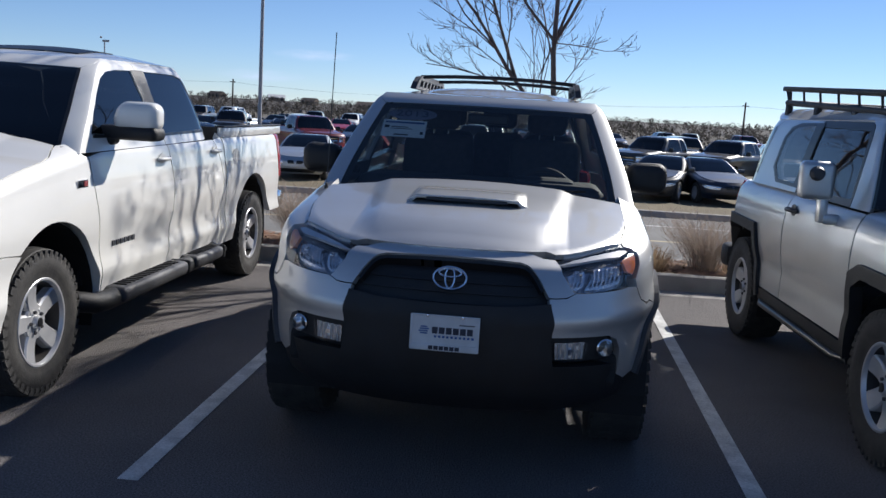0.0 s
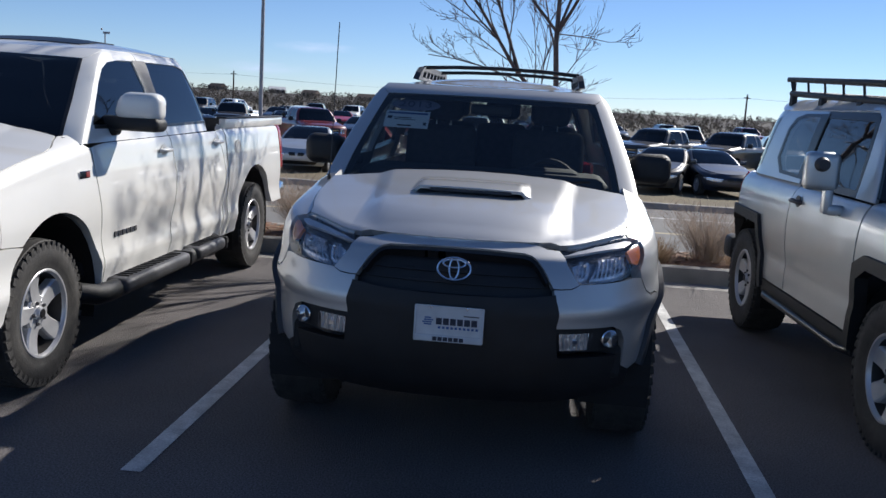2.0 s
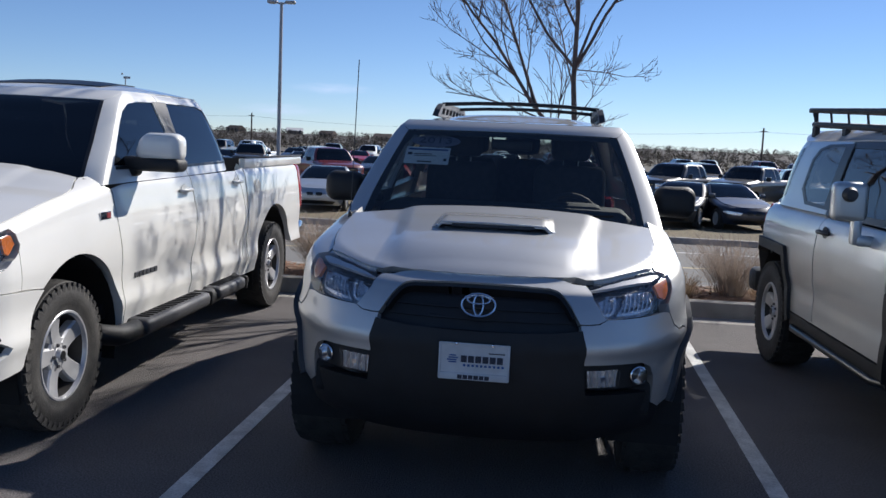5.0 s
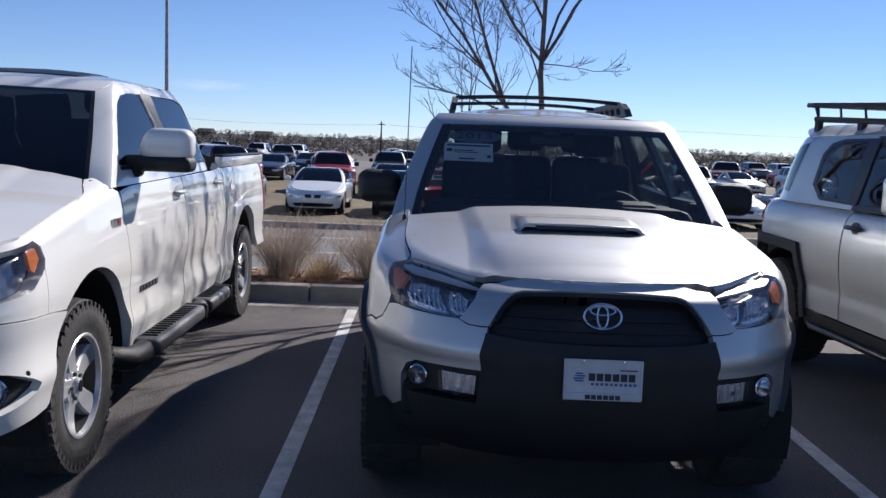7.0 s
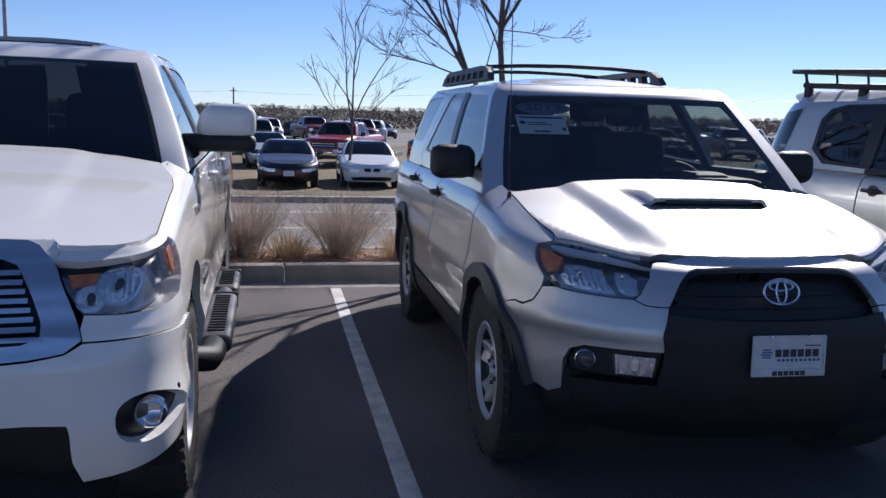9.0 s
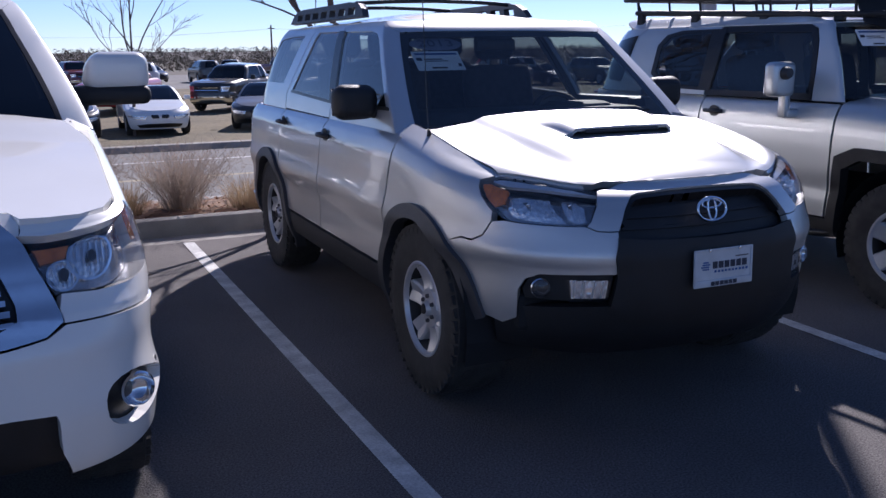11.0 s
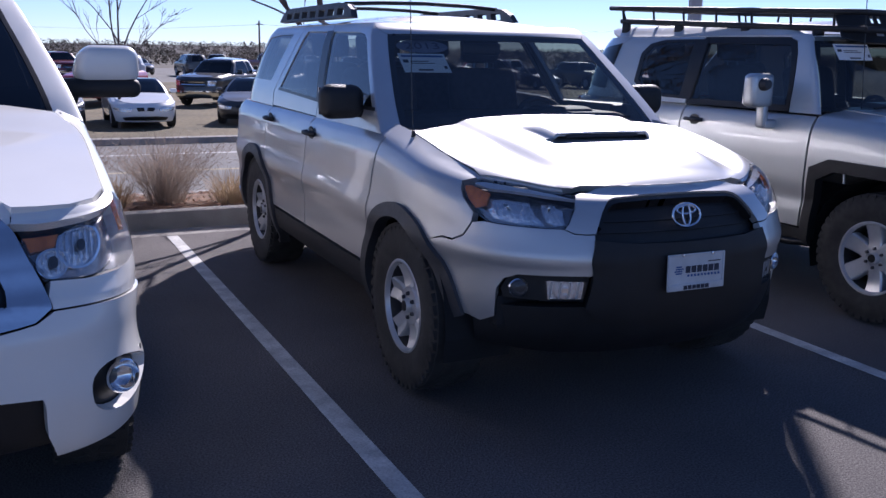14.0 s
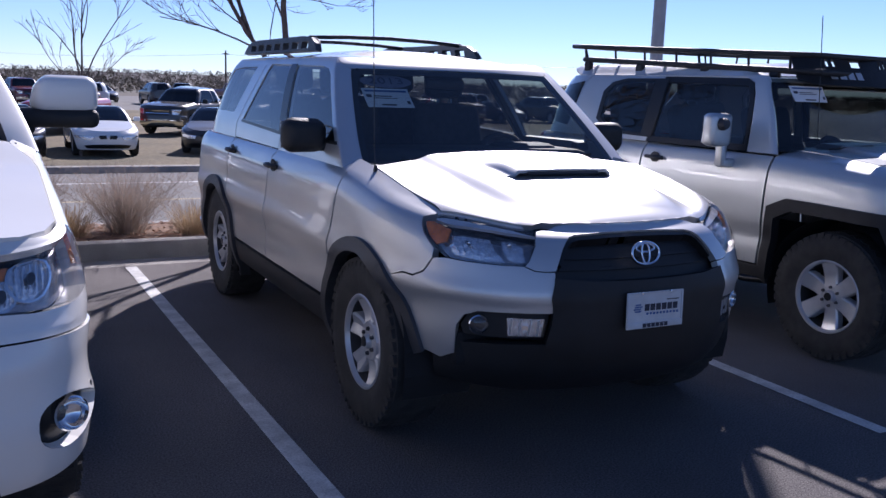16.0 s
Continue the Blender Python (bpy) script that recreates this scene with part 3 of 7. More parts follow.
def build_suv(at):
    car = thing("sport_utility_vehicle", at, "silver sport utility vehicle with black bumper and hood scoop", "car", turn=-1.5)
    drop = ((0.0, -0.200), (0.2, -0.188), (0.6, -0.118), (1.0, -0.045), (1.35, 0.0), (5, 0.0))
    S = Shell(F=((0.28, 0.20), (0.40, 0.08), (0.52, 0.03), (0.64, 0.005), (0.76, 0.0), (0.88, 0.012), (1.0, 0.045), (1.1, 0.085), (1.17, 0.125), (1.22, 0.20)),
              W=((0.28, 0.86), (0.42, 0.915), (0.6, 0.935), (0.75, 0.94), (0.9, 0.932), (1.02, 0.925), (1.10, 0.912), (1.17, 0.868), (1.22, 0.76)),
              front=0.80, R=((0.3, 4.70), (0.6, 4.80), (0.9, 4.80), (1.2, 4.74)), rear=4.25, drop=drop, ramp=(0.72, 1.2),
              bulge=lambda y, v: 0.012 * math.exp(-((v - 0.80) / 0.07) ** 2) - 0.010 * math.exp(-((v - 0.68) / 0.08) ** 2))
    G = Shell(F=((1.16, 1.240), (1.25, 1.347), (1.40, 1.525), (1.55, 1.704), (1.65, 1.823), (1.70, 1.890), (1.73, 1.965), (1.75, 2.07)),
              W=((1.16, 0.868), (1.30, 0.835), (1.45, 0.785), (1.58, 0.735), (1.66, 0.698), (1.72, 0.645), (1.75, 0.585)),
              front=2.0, R=((1.16, 4.72), (1.4, 4.66), (1.66, 4.52), (1.75, 4.36)), rear=4.05, a=4.0, b=1.8, lean=0.065)
    yf, yr, zw = 0.905, 3.695, 0.405
    ra = 0.475
    # nose
    top = ((0.0, 1.036), (0.14, 1.036), (0.28, 1.032), (0.345, 1.024), (0.385, 1.012), (0.437, 1.008))
    side_r = ((0.472, 0.958), (0.512, 0.901), (0.530, 0.884), (0.498, 0.869), (0.455, 0.866), (0.420, 0.868))
    mouth = ((0.401, 0.900), (0.372, 0.945), (0.345, 0.975), (0.322, 0.990), (0.29, 0.997), (0.14, 1.003), (0.0, 1.004))
    half = top + side_r + mouth
    for s in (1, -1):
        panel("grille_surround", [[S.X(s * x, z) for x, z in half]], S, SILVER, car, 0.03, 0.02, depth=0.03, lift=0.002)
    panel("surround_return", [[S.X(x, z) for x, z in [(-a, b) for a, b in mouth] + list(mouth[::-1])[1:]] + [S.X(x, z) for x, z in [(c * 0.975, d - 0.012) for c, d in mouth] + [(-c * 0.975, d - 0.012) for c, d in mouth[::-1]][1:]]], S, TRIM, car, 0.03, 0.03, depth=0.04, lift=-0.008)
    panel("grille", [[S.X(x, z) for x, z in ((-0.44, 0.775), (-0.44, 0.86), (-0.36, 0.985), (-0.32, 1.000), (0, 1.012), (0.32, 1.000), (0.36, 0.985), (0.44, 0.86), (0.44, 0.775))]], S, BLACK_PLASTIC, car, 0.03, 0.03, lift=-0.046)
    for z in (0.835, 0.88, 0.925):
        x = 0.405 - max(0, z - 0.86) * 0.62
        panel("grille_bar", [[S.X(-x, z), S.X(-x / 2, z), S.X(0, z), S.X(x / 2, z), S.X(x, z), S.X(x, z + 0.012), S.X(x / 2, z + 0.012), S.X(0, z + 0.012), S.X(-x / 2, z + 0.012), S.X(-x, z + 0.012)]], S, BLACK_PLASTIC, car, 0.03, 0.03, depth=0.006, lift=-0.040)
    panel("bumper_centre", [[S.X(x, z) for x, z in ((-0.428, 0.842), (-0.30, 0.828), (0, 0.822), (0.30, 0.828), (0.428, 0.842), (0.438, 0.76), (0.448, 0.69), (0.456, 0.57), (0.40, 0.52), (0, 0.50), (-0.40, 0.52), (-0.456, 0.57), (-0.448, 0.69), (-0.438, 0.76))]], S, BLACK_PLASTIC, car, 0.04, 0.04, depth=0.05, lift=0.012)
    panel("lower_valance", [[S.X(-0.80, 0.55), S.X(-0.46, 0.565), S.X(0.46, 0.565), S.X(0.80, 0.55), S.Y(0.40, 0.47), S.X(0.78, 0.37), S.X(0.5, 0.33), S.X(0, 0.32), S.X(-0.5, 0.33), S.X(-0.78, 0.37), (-S.Y(0.40, 0.47)[0], S.Y(0.40, 0.47)[1])]],
          S, BLACK_PLASTIC, car, 0.05, 0.05, depth=0.04, lift=-0.012)
    emblem(car, (0, S(*S.X(0, 0.925)).y - 0.012, 0.925), 1.0, -14)
    dealer_plate(car, (0.0, S(*S.X(0, 0.71)).y - 0.022, 0.708), -2)
    # headlamps
    lamp = [S.X(0.442, 1.003), S.X(0.476, 0.957), S.X(0.516, 0.899), S.X(0.540, 0.887), S.X(0.60, 0.887), S.X(0.664, 0.889), S.X(0.74, 0.893), S.X(0.780, 0.900), S.Y(0.400, 0.928), S.Y(0.462, 0.985), S.y(0.512, 1.165), S.y(0.49, 1.184), S.x(0.73, 1.193), S.x(0.665, 1.199), S.x(0.60, 1.201), S.x(0.52, 1.196)]
    panel("headlamp_bowl", [lamp], S, LAMP_BOWL, car, 0.02, 0.02, lift=-0.060, mirror=True)
    panel("headlamp_lens", [lamp], S, LENS, car, 0.03, 0.03, depth=0.05, lift=0.003, mirror=True)
    panel("amber_lamp", [[S.Y(0.405, 0.945), S.Y(0.452, 0.985), S.y(0.497, 1.158), S.y(0.475, 1.168), S.Y(0.39, 1.010), S.Y(0.375, 0.96)]], S, AMBER, car, 0.04, 0.03, lift=-0.012, mirror=True)
    panel("lamp_bezel", [[S.X(0.450, 0.998), S.x(0.52, 1.181), S.x(0.60, 1.184), S.x(0.665, 1.181), S.x(0.73, 1.172), S.y(0.475, 1.176), S.y(0.48, 1.181), S.x(0.73, 1.189), S.x(0.665, 1.195), S.x(0.60, 1.197), S.x(0.52, 1.192)]], S, ALLOY, car, 0.03, 0.03, lift=-0.010, mirror=True)
    panel("main_reflector", [[S.X(0.596, 0.905), S.X(0.66, 0.902), S.X(0.765, 0.916), S.X(0.775, 0.990), S.X(0.70, 1.014), S.X(0.618, 1.006)]], S, REFLECTOR, car, 0.02, 0.02, lift=-0.046, mirror=True)
    for k in range(7):
        x = 0.618 + 0.021 * k
        panel("reflector_rib", [[S.X(x, 0.912 + 0.002 * k), S.X(x + 0.004, 0.912 + 0.002 * k), S.X(x + 0.008, 0.996), S.X(x + 0.003, 0.996)]], S, REFLECTOR, car, 0.05, 0.03, depth=0.012, lift=-0.034, mirror=True)
    panel("inner_reflector", [[S.X(0.520, 0.912), S.X(0.556, 0.904), S.X(0.583, 0.918), S.X(0.590, 0.965), S.X(0.575, 1.000), S.X(0.535, 1.002), S.X(0.512, 0.965)]], S, REFLECTOR, car, 0.02, 0.02, lift=-0.044, mirror=True)
    for k in range(3):
        x = 0.530 + 0.017 * k
        panel("reflector_rib", [[S.X(x, 0.918), S.X(x + 0.004, 0.918), S.X(x + 0.006, 0.990), S.X(x + 0.002, 0.990)]], S, REFLECTOR, car, 0.05, 0.03, depth=0.012, lift=-0.034, mirror=True)
    for s in (1, -1):
        for x in (0.553, 0.690):
            p = S(*S.X(x, 0.955))
            o = part("lamp_bulb", lathe([(0.0, 0.004), (0.007, 0.0), (0.009, -0.03)], 10), CHROME, car, smooth=50)
            o.matrix_local = pose(s * p.x, p.y + 0.034, p.z, 0, 0, -90 + s * 6)
    panel("lamp_brow", [[S.x(0.475, 1.199), S.x(0.52, 1.199), S.x(0.60, 1.203), S.x(0.665, 1.201), S.x(0.73, 1.195), S.y(0.49, 1.187), S.y(0.505, 1.194), S.x(0.73, 1.210), S.x(0.665, 1.214), S.x(0.60, 1.215), S.x(0.52, 1.214), S.x(0.475, 1.213)]], S, SILVER, car, 0.03, 0.02, depth=0.01, lift=-0.006, mirror=True)
    # fog lamp pockets
    fog = [S.X(0.455, 0.700), S.X(0.463, 0.590), S.X(0.60, 0.582), S.X(0.738, 0.586), S.X(0.752, 0.625), S.X(0.738, 0.668), S.X(0.70, 0.690), S.X(0.60, 0.694)]
    panel("fog_pocket", [fog], S, BLACK_PLASTIC, car, 0.03, 0.03, lift=-0.028, mirror=True)
    panel("signal_lens", [[S.X(0.470, 0.678), S.X(0.470, 0.592), S.X(0.600, 0.590), S.X(0.615, 0.678)]], S, LENS, car, 0.04, 0.04, lift=-0.002, mirror=True)
    panel("signal_reflector", [[S.X(0.476, 0.672), S.X(0.476, 0.598), S.X(0.596, 0.596), S.X(0.610, 0.672)]], S, REFLECTOR, car, 0.03, 0.03, lift=-0.018, mirror=True)
    for k in range(4):
        x = 0.488 + 0.033 * k
        panel("signal_rib", [[S.X(x, 0.600), S.X(x + 0.007, 0.600), S.X(x + 0.009, 0.670), S.X(x + 0.002, 0.670)]], S, ALLOY, car, 0.05, 0.05, depth=0.006, lift=-0.012, mirror=True)
    panel("signal_bulb", [[S.X(0.530, 0.626), S.X(0.552, 0.626), S.X(0.552, 0.646), S.X(0.530, 0.646)]], S, CHROME, car, 0.05, 0.05, depth=0.01, lift=-0.010, mirror=True)
    for s in (1, -1):
        p = S(*S.X(0.69, 0.638))
        o = part("fog_lamp", lathe([(0.038, -0.03), (0.040, 0.004), (0.035, 0.008), (0.031, -0.012), (0.013, -0.03), (0, -0.03)], 24), CHROME, car, smooth=40)
        o.matrix_local = pose(s * p.x, p.y + 0.012, p.z, 0, 0, -90 + s * 22)
        o = part("fog_lens", lathe([(0, 0.013), (0.017, 0.011), (0.032, 0.004), (0.033, 0)], 24), LENS, car, smooth=40)
        o.matrix_local = pose(s * p.x, p.y + 0.010, p.z, 0, 0, -90 + s * 22)
    # bumper cheeks
    cheek = [S.X(0.500, 0.865), S.X(0.455, 0.862), S.X(0.424, 0.863), S.X(0.432, 0.80), S.X(0.446, 0.702), S.X(0.60, 0.699), S.X(0.70, 0.696), S.X(0.742, 0.672), S.X(0.757, 0.626), S.X(0.748, 0.505), S.X(0.783, 0.476), S.X(0.815, 0.492), S.Y(0.45, 0.50)]
    cheek += arc(S, yf, zw, ra, 166, 128, 8) + [S.Y(0.522, 0.806), S.Y(0.468, 0.802), S.Y(0.424, 0.826), S.Y(0.398, 0.888), S.X(0.780, 0.895), S.X(0.74, 0.889), S.X(0.664, 0.885), S.X(0.60, 0.883), S.X(0.536, 0.883)]
    panel("front_bumper", [cheek], S, SILVER, car, 0.03, 0.03, depth=0.03, mirror=True)
    # wings
    wing = [S.Y(0.404, 0.890), S.Y(0.430, 0.832), S.Y(0.470, 0.810), S.Y(0.524, 0.814)] + arc(S, yf, zw, ra, 128, 22, 16) + [S.Y(1.345, 0.52), S.Y(1.315, 0.52), S.Y(1.30, 0.80), S.Y(1.255, 1.0), S.Y(1.215, 1.165)]
    wing = wing[:-1] + [S.y(1.222, 1.166), S.y(1.43, 1.176), S.y(1.40, 1.212)]
    wing += [S.y(y, 1.2132) for y in (1.18, 1.0, 0.85, 0.76)] + [S.y(0.64, 1.2105), S.y(0.54, 1.203), S.y(0.497, 1.190), S.y(0.518, 1.165), S.Y(0.468, 0.983), S.Y(0.406, 0.926)]
    panel("front_wing", [wing], S, SILVER, car, 0.05, 0.04, depth=0.05, mirror=True)
    for yc in (yf, yr):
        ring = arc(S, yc, zw, ra + 0.012, 170 if yc == yf else 200, -12 if yc == yf else -4, 26) + arc(S, yc, zw, ra - 0.055, -14 if yc == yf else -6, 172 if yc == yf else 202, 26)
        panel("wheel_arch_flare", [ring], S, GREY_PLASTIC, car, 0.08, 0.08, depth=0.07, lift=0.022, mirror=True)
        arch_liner(car, yc, zw, ra - 0.02, 0.58, 0.90)
    # doors
    d1 = [S.y(1.33, 0.52), S.y(1.315, 0.80), S.y(1.27, 1.0), S.y(1.23, 1.168), S.y(1.7, 1.172), S.y(2.395, 1.172), S.y(2.435, 0.9), S.y(2.445, 0.52)]
    door_f = panel("front_door", [d1], S, SILVER, car, 0.07, 0.04, mirror=True)
    d2 = [S.y(2.457, 0.52), S.y(2.447, 0.9), S.y(2.407, 1.172), S.y(3.42, 1.178), S.y(3.40, 1.0)] + arc(S, yr, zw, ra, 130, 166, 8) + [S.Y(3.20, 0.52)]
    door_r = panel("rear_door", [d2], S, SILVER, car, 0.07, 0.04, mirror=True)
    q = [S.y(3.432, 1.178), S.y(3.412, 1.0)] + arc(S, yr, zw, ra, 128, 6, 16) + [S.y(4.18, 0.50), S.y(4.60, 0.52), S.y(4.66, 0.72), S.y(4.62, 0.80), S.y(4.48, 1.17)]
    panel("rear_quarter", [q], S, SILVER, car, 0.06, 0.04, mirror=True)
    panel("tail_lamp", [[S.y(4.50, 1.165), S.y(4.64, 0.82), (S.y(4.79, 0.82)[0], 0.82), (S.y(4.72, 1.165)[0], 1.165)]], S, RED_LENS, car, 0.05, 0.05, depth=0.04, lift=0.012, mirror=True)
    panel("tailgate", [[S.x(x, v) for x, v in ((-0.001, 0.5), (0.001, 0.5))] and [(2 + S.S - a, v) for a, v in ((0.02, 0.52), (0.42, 0.52), (0.40, 1.16), (0.02, 1.16))]], S, SILVER, car, 0.08, 0.1, mirror=True)
    panel("rear_bumper", [[S.y(4.19, 0.48), S.y(4.19, 0.34), (2 + S.S - 0.02, 0.34), (2 + S.S - 0.02, 0.50), (2 + S.S - 0.42, 0.50), S.y(4.62, 0.50)]], S, SILVER, car, 0.08, 0.06, mirror=True, lift=0.01)
    for pr in (door_f, door_r):
        for ob, s in zip(pr, (1, -1)):
            handle(ob, S, 2.32 if ob in door_f else 3.30, 1.085 if ob in door_f else 1.10, BLACK_PLASTIC, s)
    panel("rocker", [[S.y(1.40, 0.505), S.y(3.18, 0.505), S.y(3.20, 0.36), S.y(1.38, 0.36)]], S, BLACK_PLASTIC, car, 0.2, 0.05, depth=0.10, lift=0.004, mirror=True)
    # hood
    front = [S(*S.x(x, 1.2145)) for x in (0, 0.1, 0.2, 0.3, 0.36, 0.395)] + [S(*S.x(x, v)) for x, v in ((0.44, 1.202), (0.47, 1.202), (0.50, 1.203), (0.55, 1.204), (0.60, 1.205), (0.65, 1.204), (0.70, 1.201))] + [S(*S.y(0.497, 1.196)), S(*S.y(0.545, 1.205)), S(*S.y(0.645, 1.2115))]
    edge = [(p.x, p.y) for p in front] + [(S(*S.y(y, 1.2145)).x, y) for y in (0.76, 0.85, 1.0, 1.12)]
    rim = [(-x, y) for x, y in reversed(edge[1:])] + edge
    rim += [(x, 1.135 + 0.10 * (1 - (x / 0.72) ** 2)) for x in (0.60, 0.4, 0.2, 0, -0.2, -0.4, -0.60)]

    def hood(x, y):
        ax = abs(x)
        nose = 0.008 * (1 - sm(y, 0.2, 0.3)) * (1 - (x / 0.7) ** 2)
        dip = 0.0
        if ax > 0.30 and y < 0.80 and S(*S.x(ax, 1.219)).y > y:
            lo, hi = 1.12, 1.219
            for _ in range(16):
                v = (lo + hi) / 2
                lo, hi = (v, hi) if S(*S.x(ax, v)).y < y else (lo, v)
            dip = (1.219 - lo) ** 1.5 * 4.8 * sm(ax, 0.30, 0.44)
        y0 = S(*S.x(min(ax, 0.42), 1.2145)).y
        w = 1 - sm(ax, 0.34, 0.46)
        fall = 1 - (1 - min(1.0, max(0.0, (y - y0) / 0.26))) ** 2
        k = sm(y, 0.20, 0.55) * (1 - w) + fall * w
        c = 0.345 + 0.085 * y
        return Vector((x, y, 1.218 + pw(y, drop) + k * (0.026 * (1 - (x / 0.76) ** 2) + 0.019 * (1 - sm(ax, c, c + 0.10))) + 0.024 * (sm(y, 0.20, 0.40) * (1 - w) + fall * w) * (1 - sm(y, 0.55, 1.10)) * (1 - min(1.0, ax / 0.50) ** 4) + nose - dip))
    bonnet = panel("hood", [rim], hood, SILVER, car, 0.018, 0.018, depth=0.03, centre=(0, 0.7, 0))[0]

    def scoop(x, y):
        p = hood(x, y)
        p.z += 0.034 * (1 - sm(abs(x), 0.245, 0.295)) * (1 - sm(y, 0.78, 1.08)) + 0.001
        return p
    panel("hood_scoop", [[(-0.30, 0.72), (-0.27, 0.685), (0.27, 0.685), (0.30, 0.72), (0.28, 1.09), (-0.28, 1.09)]], scoop, SILVER, bonnet, 0.025, 0.03, depth=0.016, centre=(0, 0.8, 0))
    zz = hood(0, 0.69).z
    part("scoop_intake", box(0.40, 0.06, 0.017, (0, 0.708, zz + 0.014), 0.008), GREY_PLASTIC, bonnet)
    part("scoop_lip", tube([(-0.262, 0.688, zz + 0.006), (-0.235, 0.682, zz + 0.027), (0, 0.678, zz + 0.031), (0.235, 0.682, zz + 0.027), (0.262, 0.688, zz + 0.006)], 0.005, 8), SILVER, bonnet, smooth=60)
    panel("cowl", [[(x, 1.16 + 0.10 * (1 - (x / 0.72) ** 2)) for x in (-0.70, -0.4, -0.2, 0, 0.2, 0.4, 0.70)] + [(0.745, 1.165), (0.80, 1.42), (0, 1.46), (-0.80, 1.42), (-0.745, 1.165)]], lambda x, y: Vector((x, y, 1.185)), BLACK_PLASTIC, car, 0.2, 0.1)
    # glasshouse
    def wsx(v):
        return 0.885 * pw(v, G.W)
    ws = [G.X(wsx(v), v) for v in [1.175 + 0.478 * k / 7 for k in range(8)]]
    ws = [(-a, b) for a, b in ws] + [G.X(0, 1.660)] + ws[::-1] + [G.X(0, 1.175)]
    screen = panel("windscreen", [ws], G, GLASS, car, 0.05, 0.05, depth=0.006)[0]
    screen.visible_shadow = False
    rimw = [G.X(wsx(v) * 0.955 - (0.02 if i == 7 else 0), v) for i, v in enumerate([1.19 + 0.44 * k / 7 for k in range(8)])]
    inner = [(-a, b) for a, b in rimw] + [G.X(0, 1.636)] + rimw[::-1] + [G.X(0, 1.19)]
    panel("screen_border", [ws, inner], G, TRIM, car, 0.05, 0.05, depth=0.002, lift=-0.007)
    panel("roof_header", [[G.X(0, 1.662), G.X(wsx(1.653) * 0.5, 1.660), G.X(wsx(1.653) + 0.001, 1.655), (0.97, 1.7175), (0.8, 1.7175), (0.6, 1.7175), (0.4, 1.7175), (0.2, 1.7175), (0.0, 1.7175)]], G, SILVER, car, 0.05, 0.02, depth=0.02, lift=0.001, mirror=True)
    ap = [G.X(wsx(v) + 0.002, v) for v in [1.178 + 0.475 * k / 7 for k in range(8)]]
    side_f = [(0.985, v) for v in (1.7175, 1.672, 1.555, 1.40, 1.29, 1.165)]
    panel("front_pillar", [ap + [(0.965, 1.7175)] + side_f], G, SILVER, car, 0.05, 0.04, depth=0.03, mirror=True)
    w1 = [G.y(1.510, 1.285), G.y(1.645, 1.40), G.y(1.815, 1.54), G.y(1.915, 1.622), G.y(1.985, 1.652), G.y(2.10, 1.666), G.y(2.585, 1.675), G.y(2.45, 1.45), G.y(2.355, 1.275)]
    f1 = [(0.990, v) for v in (1.165, 1.29, 1.40, 1.555, 1.672, 1.7165)] + [G.y(2.652, 1.722), G.y(2.52, 1.45), G.y(2.415, 1.275), G.y(2.40, 1.170), G.y(1.9, 1.166)]
    panel("window_frame", [f1, w1], G, SILVER, door_f[0], 0.05, 0.04, depth=0.03, mirror=False)
    panel("window_frame", [[(-a, b) for a, b in f1], [(-a, b) for a, b in w1]], G, SILVER, door_f[1], 0.05, 0.04, depth=0.03)
    w2 = [G.y(2.47, 1.278), G.y(2.585, 1.45), G.y(2.715, 1.677), G.y(3.15, 1.682), G.y(3.35, 1.310)]
    f2 = [G.y(2.412, 1.178), G.y(2.427, 1.275), G.y(2.532, 1.45), G.y(2.664, 1.722), G.y(3.25, 1.724), G.y(3.475, 1.28), G.y(3.43, 1.185)]
    w3 = [G.y(3.635, 1.345), G.y(3.46, 1.664), G.y(3.80, 1.664), G.y(4.06, 1.645), G.y(4.22, 1.50), G.y(4.27, 1.36), G.y(4.15, 1.345)]
    f3 = [G.y(3.44, 1.178), G.y(3.486, 1.28), G.y(3.262, 1.724), G.y(4.05, 1.722), G.y(4.40, 1.66), G.y(4.47, 1.178)]
    for i, s in enumerate((1, -1)):
        def m(lp):
            return [(s * a, b) for a, b in lp]
        panel("pillar_trim", [m(f1), m(w1)], G, PILLAR_LINING, door_f[i], 0.05, 0.05, depth=0.004, lift=-0.034)
        panel("pillar_lining", [m(ap + [(0.965, 1.7175)] + side_f)], G, PILLAR_LINING, car, 0.05, 0.05, depth=0.004, lift=-0.034)
        panel("window_glass", [m(w1)], G, GLASS_DOOR, door_f[i], 0.06, 0.05, depth=0.004, lift=-0.006)[0].visible_shadow = False
        panel("window_frame", [m(f2), m(w2)], G, SILVER, door_r[i], 0.05, 0.04, depth=0.03)
        panel("window_glass", [m(w2)], G, GLASS_DARK, door_r[i], 0.06, 0.05, depth=0.004, lift=-0.006)
        panel("pillar_cover", [m([G.y(2.360, 1.275), G.y(2.455, 1.45), G.y(2.590, 1.68), G.y(2.710, 1.68), G.y(2.580, 1.45), G.y(2.465, 1.278)])], G, TRIM, car, 0.05, 0.06, depth=0.01, lift=0.002)
        panel("belt_seal", [m([G.y(1.46, 1.268), G.y(2.40, 1.258), G.y(3.37, 1.290), G.y(3.36, 1.308), G.y(2.40, 1.276), G.y(1.47, 1.286)])], G, TRIM, car, 0.1, 0.02, depth=0.01, lift=0.003)
    panel("rear_pillar", [f3, w3], G, SILVER, car, 0.05, 0.05, depth=0.03, mirror=True)
    panel("quarter_glass", [w3], G, GLASS_DARK, car, 0.06, 0.05, depth=0.004, lift=-0.004, mirror=True)
    tail = 2 + G.S
